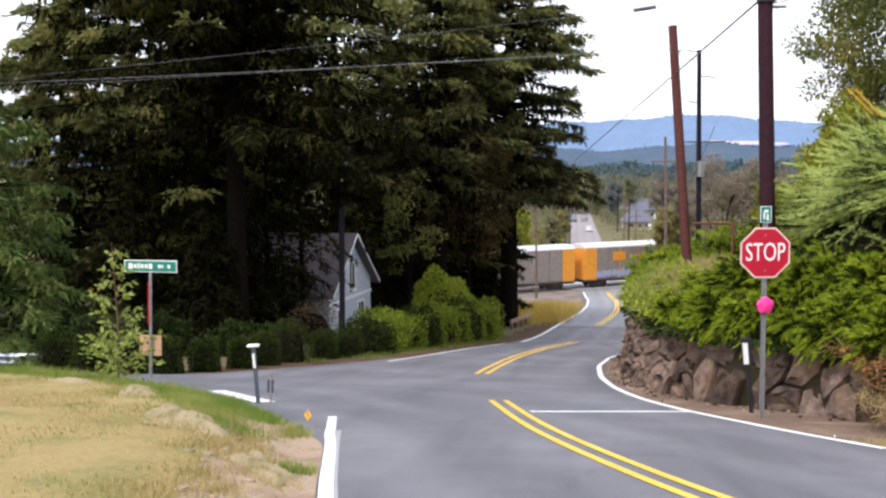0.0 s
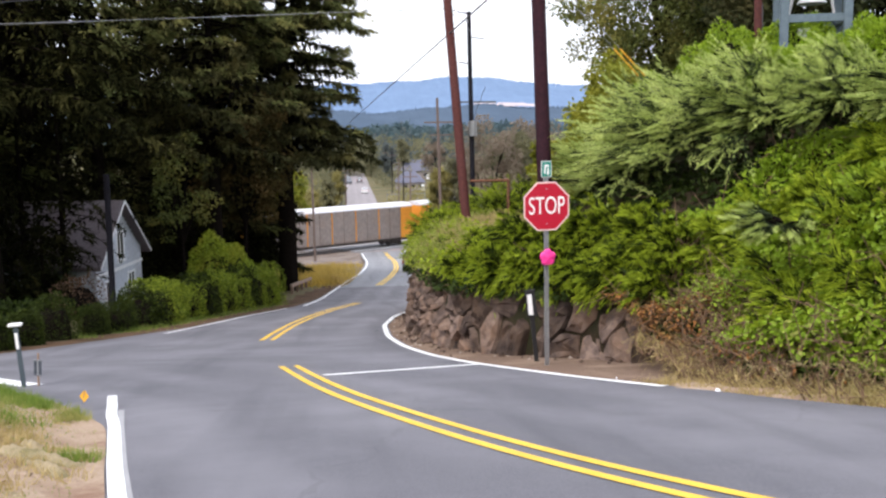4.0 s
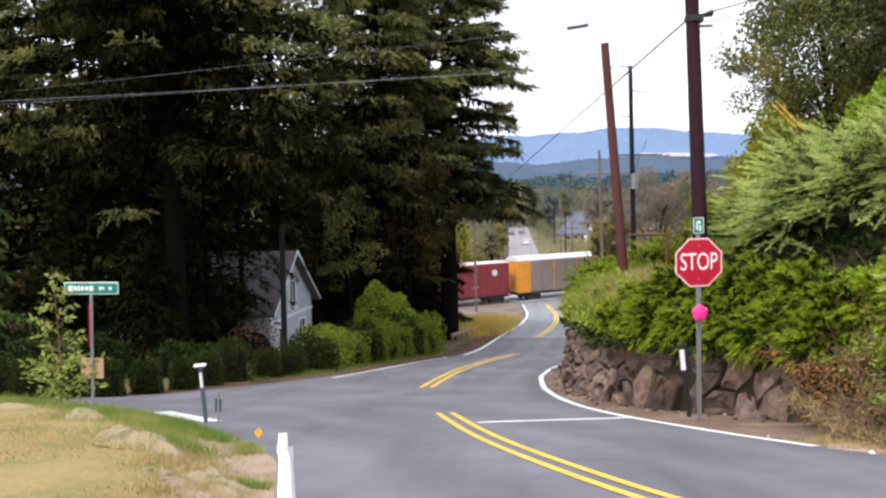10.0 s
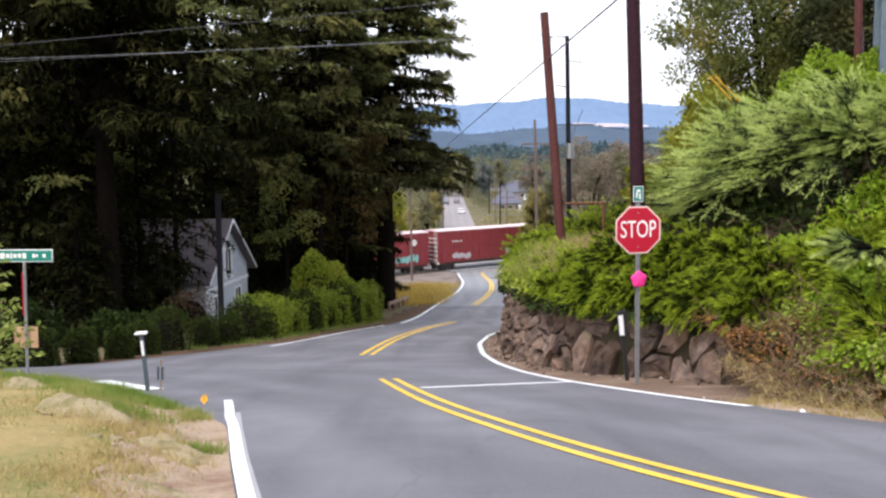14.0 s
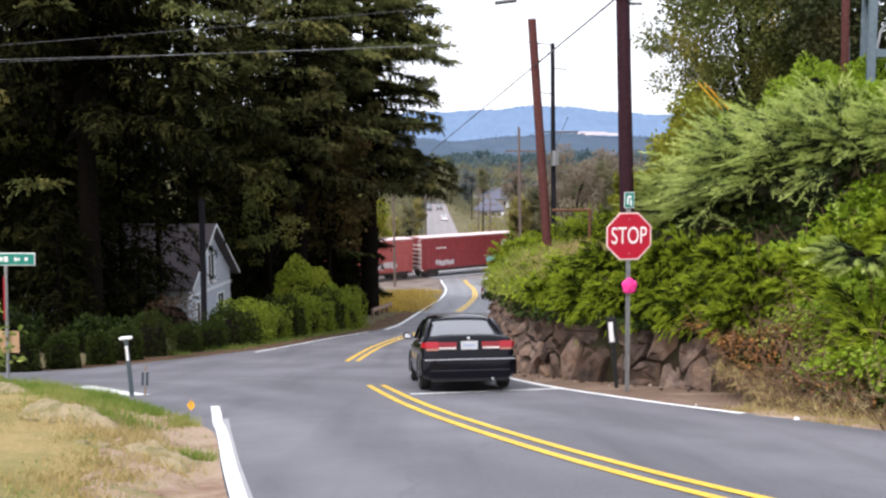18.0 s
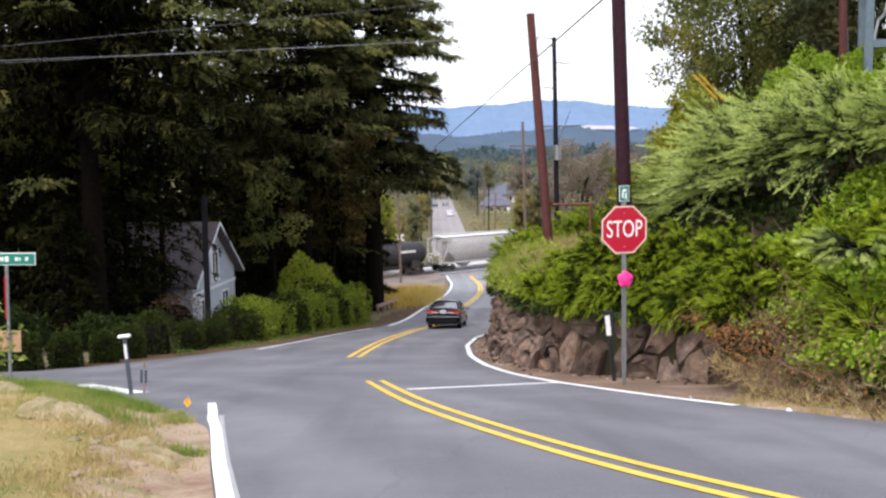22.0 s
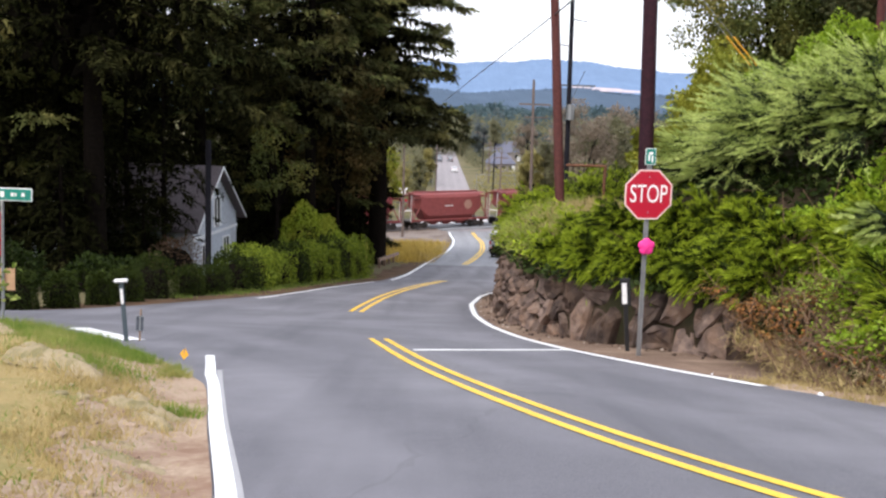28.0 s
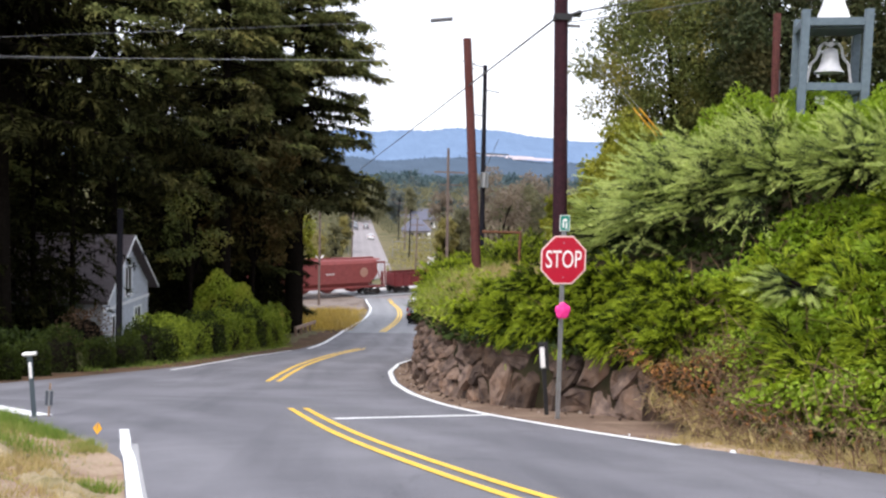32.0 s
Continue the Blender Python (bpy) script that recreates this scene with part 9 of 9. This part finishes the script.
def sedan(name, paint, label, size=1.0):
    """Four-door saloon; origin on the ground under the rear bumper, front towards +y."""
    c = empty(name, Matrix.Identity(4), label, "car")
    # y, half width, sill height, deck height, crown of the deck
    secs = [(0.0, 0.66, 0.40, 0.62, 0.0), (0.02, 0.76, 0.31, 0.72, 0.01), (0.06, 0.82, 0.26, 0.86, 0.02), (0.10, 0.845, 0.24, 0.97, 0.025), (0.17, 0.862, 0.225, 1.02, 0.03), (0.34, 0.878, 0.21, 1.035, 0.035), (0.75, 0.888, 0.20, 1.015, 0.04),
            (1.2, 0.892, 0.19, 0.985, 0.03), (2.0, 0.893, 0.19, 0.955, 0.02), (2.9, 0.892, 0.19, 0.94, 0.02), (3.5, 0.888, 0.19, 0.93, 0.04), (4.0, 0.875, 0.2, 0.86, 0.05), (4.4, 0.85, 0.21, 0.78, 0.05), (4.65, 0.80, 0.23, 0.70, 0.04),
            (4.77, 0.72, 0.26, 0.62, 0.02), (4.81, 0.62, 0.32, 0.54, 0.01)]
    rings = []
    for y, w, z0, z2, cr in secs:
        h = z2 - z0
        rings.append((y, [(w * 0.80, z0), (w * 0.94, z0 + 0.05 * h), (w * 0.985, z0 + 0.16 * h), (w, z0 + 0.42 * h), (w * 0.995, z0 + 0.62 * h), (w * 0.975, z0 + 0.78 * h), (w * 0.94, z0 + 0.90 * h), (w * 0.885, z0 + 0.97 * h), (w * 0.80, z2), (w * 0.45, z2 + cr), (0.0, z2 + cr * 1.2)]))
    body = shade_smooth(part("body", shell(rings), paint, c), 50)
    # cabin: glass volume under a rounded roof shell, with pillars
    def cabin(y, w, z, lift=0.0):
        return (y, [(w + 0.13 * max(0.0, (z - 0.95) / 0.47), 0.93), (w + 0.065 * max(0.0, (z - 0.95) / 0.47), 0.93 + (z - 0.93) * 0.5), (w, z - 0.05), (w * 0.93, z - 0.012), (w * 0.75, z + 0.008), (w * 0.4, z + 0.02), (0.0, z + 0.024)])
    bm = shell([cabin(0.80, 0.735, 0.96), cabin(1.05, 0.70, 1.11), cabin(1.32, 0.655, 1.255), cabin(1.6, 0.615, 1.37), cabin(2.2, 0.60, 1.425), (cabin(2.75, 0.60, 1.415)), cabin(3.0, 0.61, 1.36), cabin(3.4, 0.66, 1.13), cabin(3.72, 0.71, 0.96)])
    shade_smooth(part("cabin_glass", bm, M["car_glass"], c, "dark windows reflecting the pale sky"), 60)
    def cap(y, w, z):
        return (y, [(w + 0.012, z - 0.075), (w + 0.012, z - 0.045), (w * 0.965, z + 0.002), (w * 0.75, z + 0.026), (w * 0.4, z + 0.04), (0.0, z + 0.044)])
    bm = shell([cap(1.50, 0.628, 1.335), cap(1.62, 0.615, 1.378), cap(1.9, 0.607, 1.41), cap(2.3, 0.602, 1.428), cap(2.7, 0.602, 1.418), cap(2.95, 0.608, 1.378), cap(3.02, 0.612, 1.355)])
    shade_smooth(part("roof", bm, paint, c), 50)
    boxed("rear_shelf", (-0.6, 0.6, 0.95, 1.5, 0.9, 0.94), M["black"], c)
    for s in (-1, 1):
        # rear pillar as a broad tapering blade, thin centre and front pillars
        for name2, foot, head in (("rear_pillar", ((0.80, 0.72), (0.79, 1.22)), ((0.635, 1.42), (0.632, 1.86))), ("centre_pillar", ((0.805, 2.30), (0.805, 2.40)), ((0.64, 2.30), (0.64, 2.39))), ("front_pillar", ((0.79, 3.66), (0.79, 3.80)), ((0.63, 2.94), (0.63, 3.04)))):
            bm = bmesh.new()
            vs = []
            for k, ((x0, ya), (x1, yb), z) in enumerate(((*foot, 0.945), (*[((p[0] * 0.52 + q[0] * 0.48) + 0.012, p[1] * 0.55 + q[1] * 0.45) for p, q in zip(foot, head)], 1.17), (*head, 1.365))):
                vs.append([bm.verts.new(p) for p in ((s * (x0 + 0.012), ya, z), (s * (x1 + 0.012), yb, z), (s * (x1 - 0.03), yb, z), (s * (x0 - 0.05), ya, z))])
            for lo, hi in zip(vs[:-1], vs[1:]):
                for j in range(4):
                    bm.faces.new((lo[j], lo[(j + 1) % 4], hi[(j + 1) % 4], hi[j]))
            bm.faces.new(vs[0])
            bm.faces.new(vs[-1])
            bmesh.ops.recalc_face_normals(bm, faces=bm.faces)
            shade_smooth(part(name2, bm, paint, c), 50)
        bm = bmesh.new()
        box(bm, 0.0, 0.2, -0.05, 0.07, -0.06, 0.08, 0.03)
        bmesh.ops.scale(bm, vec=(s, 1, 1), verts=bm.verts)
        bmesh.ops.recalc_face_normals(bm, faces=bm.faces)
        mir = part("mirror", bm, paint, c)
        mir.location = (0.86 * s, 3.3, 1.0)
        boxed("mirror_glass", (min(0.03 * s, 0.17 * s), max(0.03 * s, 0.17 * s), -0.056, -0.05, -0.04, 0.055), M["chrome"], mir)
        # rear lamp: bright outer lens round the corner, darker inner lens, clear strip below
        def lens(name2, x0, x1, y0, y1, za, zb, z1, mat, parent, label=""):
            bm = bmesh.new()
            front = [(s * x0, y0, za), (s * x1, y1, zb), (s * x1, y1 + 0.005, z1), (s * x0, y0 + 0.005, z1)]
            lo = [bm.verts.new(p) for p in front]
            hi = [bm.verts.new((x, y + 0.12, z)) for x, y, z in front]
            bm.faces.new(lo)
            for j in range(4):
                bm.faces.new((lo[j], lo[(j + 1) % 4], hi[(j + 1) % 4], hi[j]))
            bmesh.ops.recalc_face_normals(bm, faces=bm.faces)
            return part(name2, bm, mat, parent, label)
        lamp = lens("tail_lamp", 0.57, 0.80, 0.022, 0.055, 0.82, 0.82, 0.94, M["tail_red"], c, "red tail lamp")
        lens("corner_lens", 0.80, 0.876, 0.055, 0.19, 0.82, 0.83, 0.925, M["tail_red"], lamp)
        lens("inner_lens", 0.235, 0.57, 0.016, 0.022, 0.835, 0.835, 0.93, M["tail_dark"], lamp, "darker inner lens")
        lens("reversing_lens", 0.25, 0.56, 0.012, 0.018, 0.80, 0.80, 0.836, M["tail_clear"], lamp, "clear lower lens")
        lens("amber_lens", 0.57, 0.80, 0.018, 0.05, 0.775, 0.775, 0.815, M["tail_amber"], lamp, "pale amber lower lens")
        if s > 0:
            # added strip stands in for sky light on the bumper's edge; no real trim
            boxed("bumper_glint", (-0.84, 0.84, -0.075, -0.02, 0.60, 0.622), M["chrome"], c, "pale strip put in for the light along the bumper's edge", bevel=0.006)
        boxed("head_lamp", (min(0.42 * s, 0.76 * s), max(0.42 * s, 0.76 * s), 4.5, 4.73, 0.58, 0.70), M["tail_clear"], c, bevel=0.02)
        for y0 in (2.2, 3.15):
            boxed("door_handle", (min(0.885 * s, 0.91 * s), max(0.885 * s, 0.91 * s), y0 - 0.2, y0, 0.80, 0.825), paint, c)
        boxed("side_moulding", (min(0.885 * s, 0.902 * s), max(0.885 * s, 0.902 * s), 1.5, 3.4, 0.48, 0.53), paint, c)
        for y0 in (1.06, 3.76):
            bm = bmesh.new()
            rows = [[bm.verts.new((s * x, y0 + r * math.cos(a), 0.33 + r * math.sin(a))) for x, r in ((0.87, 0.30), (0.90, 0.335), (0.902, 0.36), (0.89, 0.375))] for a in np.linspace(-0.35, math.pi + 0.35, 22)]
            for lo, hi in zip(rows[:-1], rows[1:]):
                for j in range(3):
                    bm.faces.new((lo[j], lo[j + 1], hi[j + 1], hi[j]))
            bmesh.ops.recalc_face_normals(bm, faces=bm.faces)
            part("wheel_arch", bm, M["black"], c)
    bm = shell([(y, [(w * 0.85, 0.27), (w, 0.33), (w, 0.60), (w * 0.97, 0.655), (w * 0.9, 0.675), (0.0, 0.68)]) for y, w in ((-0.06, 0.70), (-0.045, 0.80), (0.0, 0.865), (0.1, 0.895), (0.3, 0.90), (0.55, 0.885))])
    shade_smooth(part("bumper", bm, paint, c), 40)
    boxed("bumper_gap", (-0.74, 0.74, -0.064, -0.03, 0.405, 0.42), M["black"], c)
    boxed("valance", (-0.70, 0.70, 0.0, 0.3, 0.21, 0.28), M["black"], c)
    plate = boxed("number_plate", (-0.155, 0.155, 0.012, 0.045, 0.79, 0.945), M["plate_grey"], c, "white number plate")
    boxed("text_bar", (-0.11, 0.11, 0.009, 0.012, 0.84, 0.89), M["graffiti_blue"], plate)
    bm = bmesh.new()
    box(bm, -0.035, 0.035, 0.085, 0.11, 0.965, 1.02, 0.01)
    part("badge", bm, M["chrome"], c, "small chrome badge")
    rodded("exhaust", (0.42, -0.03, 0.25), (0.42, 0.2, 0.25), 0.03, M["chrome"], c)
    wheels = add_wheels(c, ((0.77, 1.06), (-0.77, 1.06), (0.77, 3.76), (-0.77, 3.76)), 0.318, 0.205)
    for o in c.children_recursive:
        o.data.transform(Matrix.Scale(size, 4))
        o.location *= size
    return c, wheels


def utility_vehicle(name, paint, roof, label):
    """Tall estate; origin on the ground under the rear bumper, front towards +y."""
    c = empty(name, Matrix.Identity(4), label, "car")
    secs = [(0.0, 0.78, 0.84, 0.42, 0.7, 0.98, 0.0), (0.1, 0.86, 0.9, 0.36, 0.7, 1.05, 0.0), (1.2, 0.9, 0.92, 0.34, 0.7, 1.06, 0.0), (3.2, 0.9, 0.92, 0.34, 0.7, 1.05, 0.02), (4.3, 0.88, 0.9, 0.36, 0.7, 1.0, 0.03), (4.6, 0.78, 0.84, 0.42, 0.66, 0.9, 0.0)]
    shade_smooth(part("body", bm_loft(body_rings(4.6, 1.84, secs)), paint, c), 35)
    part("cabin_glass", bm_loft([[(w, y, 1.04), (w - 0.1, y, z), (-w + 0.1, y, z), (-w, y, 1.04)] for y, w, z in ((0.05, 0.84, 1.1), (0.28, 0.84, 1.68), (2.6, 0.84, 1.72), (3.4, 0.84, 1.1))]), M["car_glass"], c, "dark windows")
    boxed("roof", (-0.74, 0.74, 0.25, 2.7, 1.66, 1.8), roof, c, bevel=0.05)
    for s in (-1, 1):
        rodded("pillar", (0.83 * s, 0.08, 1.03), (0.74 * s, 0.28, 1.68), 0.06, paint, c)
        boxed("tail_lamp", (min(0.7 * s, 0.86 * s), max(0.7 * s, 0.86 * s), -0.02, 0.1, 0.75, 1.02), M["tail_red"], c, "red tail lamp")
        boxed("mirror", (min(0.9 * s, 1.08 * s), max(0.9 * s, 1.08 * s), 3.0, 3.12, 1.05, 1.22), paint, c)
    boxed("bumper", (-0.85, 0.85, -0.08, 0.1, 0.42, 0.62), M["chrome"], c, bevel=0.03)
    boxed("number_plate", (-0.155, 0.155, -0.03, 0.0, 0.78, 0.92), M["sign_white"], c)
    add_wheels(c, ((0.8, 0.95), (-0.8, 0.95), (0.8, 3.65), (-0.8, 3.65)), 0.36, 0.22)
    return c


def stand(car, x, y, heading):
    """Sets a car on the road: its rear at x, y, heading in degrees clockwise from +y."""
    a = radians(heading)
    x1, y1 = x + math.sin(a) * 2.6, y + math.cos(a) * 2.6
    pitch = math.degrees(math.atan2(float(height(x1, y1) - height(x, y)), 2.6))
    return pose(x, y, float(height(x, y)) + 0.03, 0, 0, -heading) @ pose(0, 0, 0, pitch)


suv = utility_vehicle("estate_car", M["car_silver"], M["car_white"], "silver tall estate car with a pale roof waiting at the crossing")
suv.matrix_basis = stand(suv, 7.15, 79.0, 9)
white_car, _ = sedan("parked_car", M["car_white"], "white car waiting beyond the railway")
white_car.matrix_basis = stand(white_car, 5.6, 147.0, 180)
for x, y, hd in ((10.2, 250, 2), (6.9, 338, 182)):
    o = copy_thing(white_car, stand(white_car, x, y, hd))
    tagged(o, "white car on the town street", "car", "cars on the town street")
dark_van = utility_vehicle("van", M["car_grey"], M["car_grey"], "dark van on the town street")
dark_van.matrix_basis = stand(dark_van, 7.4, 305, 182)
for x, y, hd in ((10.9, 306, 2), (7.5, 322, 182)):
    copy_thing(dark_van, stand(dark_van, x, y, hd))

black_car, black_wheels = sedan("black_car", M["car_black"], "black four-door saloon with red tail lamps driving downhill", 0.87)
# seconds and place of the rear bumper on the road
DRIVE = [(0.0, 62, -52), (4, 46, -36.5), (8, 31, -21.5), (11, 20, -10.3), (13, 12.6, -2.6), (14.5, 7.7, 2.7), (15.5, 4.85, 5.8), (16.5, 2.2, 9.0), (17.0, 1.5, 10.5), (17.5, 1.19, 12.4), (18.0, 0.86, 14.3), (18.5, 0.6, 16.9), (19.0, 0.38, 19.7), (19.5, 0.2, 23.2),
         (20.0, 0.09, 26.8), (20.5, 0.16, 30.2), (21.0, 0.38, 33.4), (21.5, 0.75, 36.7), (22.0, 1.28, 40.4), (22.5, 1.93, 45.0), (23.0, 2.65, 49.7), (23.5, 3.4, 54.6), (24.0, 4.15, 59.2), (24.5, 4.65, 62.4), (25.0, 5.05, 64.6), (25.5, 5.5, 67.0), (26.5, 6.3, 71.3), (27.5, 6.62, 72.9), (32.0, 6.62, 72.9)]


def motions():
    for w, at in train:
        rows = []
        for k in range(9):
            t = 32.0 * k / 8
            u = at + SPEED * t
            rows.append((t, RAILWAY @ Matrix.Translation((u, 1.667, 0.19))))
        walk(w, rows)
    d = np.array(DRIVE)
    rows = []
    gone = np.concatenate([[0], np.cumsum(np.hypot(np.diff(d[:, 1]), np.diff(d[:, 2])))])
    dense = np.linspace(0, 32, 641)
    px, py = np.interp(dense, d[:, 0], d[:, 1]), np.interp(dense, d[:, 0], d[:, 2])
    for _ in range(6):
        px[1:-1], py[1:-1] = (px[:-2] + 2 * px[1:-1] + px[2:]) / 4, (py[:-2] + 2 * py[1:-1] + py[2:]) / 4
    for t in np.concatenate([np.arange(0, 14, 2.0), np.arange(14, 28.1, 0.25), [30.0, 32.0]]):
        x, y = float(np.interp(t, dense, px)), float(np.interp(t, dense, py))
        tt = min(t, 26.8)
        x0, y0 = np.interp(tt - 0.1, dense, px), np.interp(tt - 0.1, dense, py)
        x1, y1 = np.interp(tt + 0.5, dense, px), np.interp(tt + 0.5, dense, py)
        heading = math.degrees(math.atan2(x1 - x0, y1 - y0)) * float(np.interp(t, [15, 16.8, 18, 20], [1, 0.45, 0.5, 1]))
        rows.append((float(t), stand(black_car, x, y, heading)))
    walk(black_car, rows)
    for wh in black_wheels:
        at, spin = wh.location.copy(), []
        for t in np.arange(0, 961) / 30:
            a = -float(np.interp(t, d[:, 0], gone)) / 0.277
            spin.append((float(t), Matrix.Translation(at) @ Matrix.Rotation(a, 4, "X")))
        walk(wh, spin)


motions()
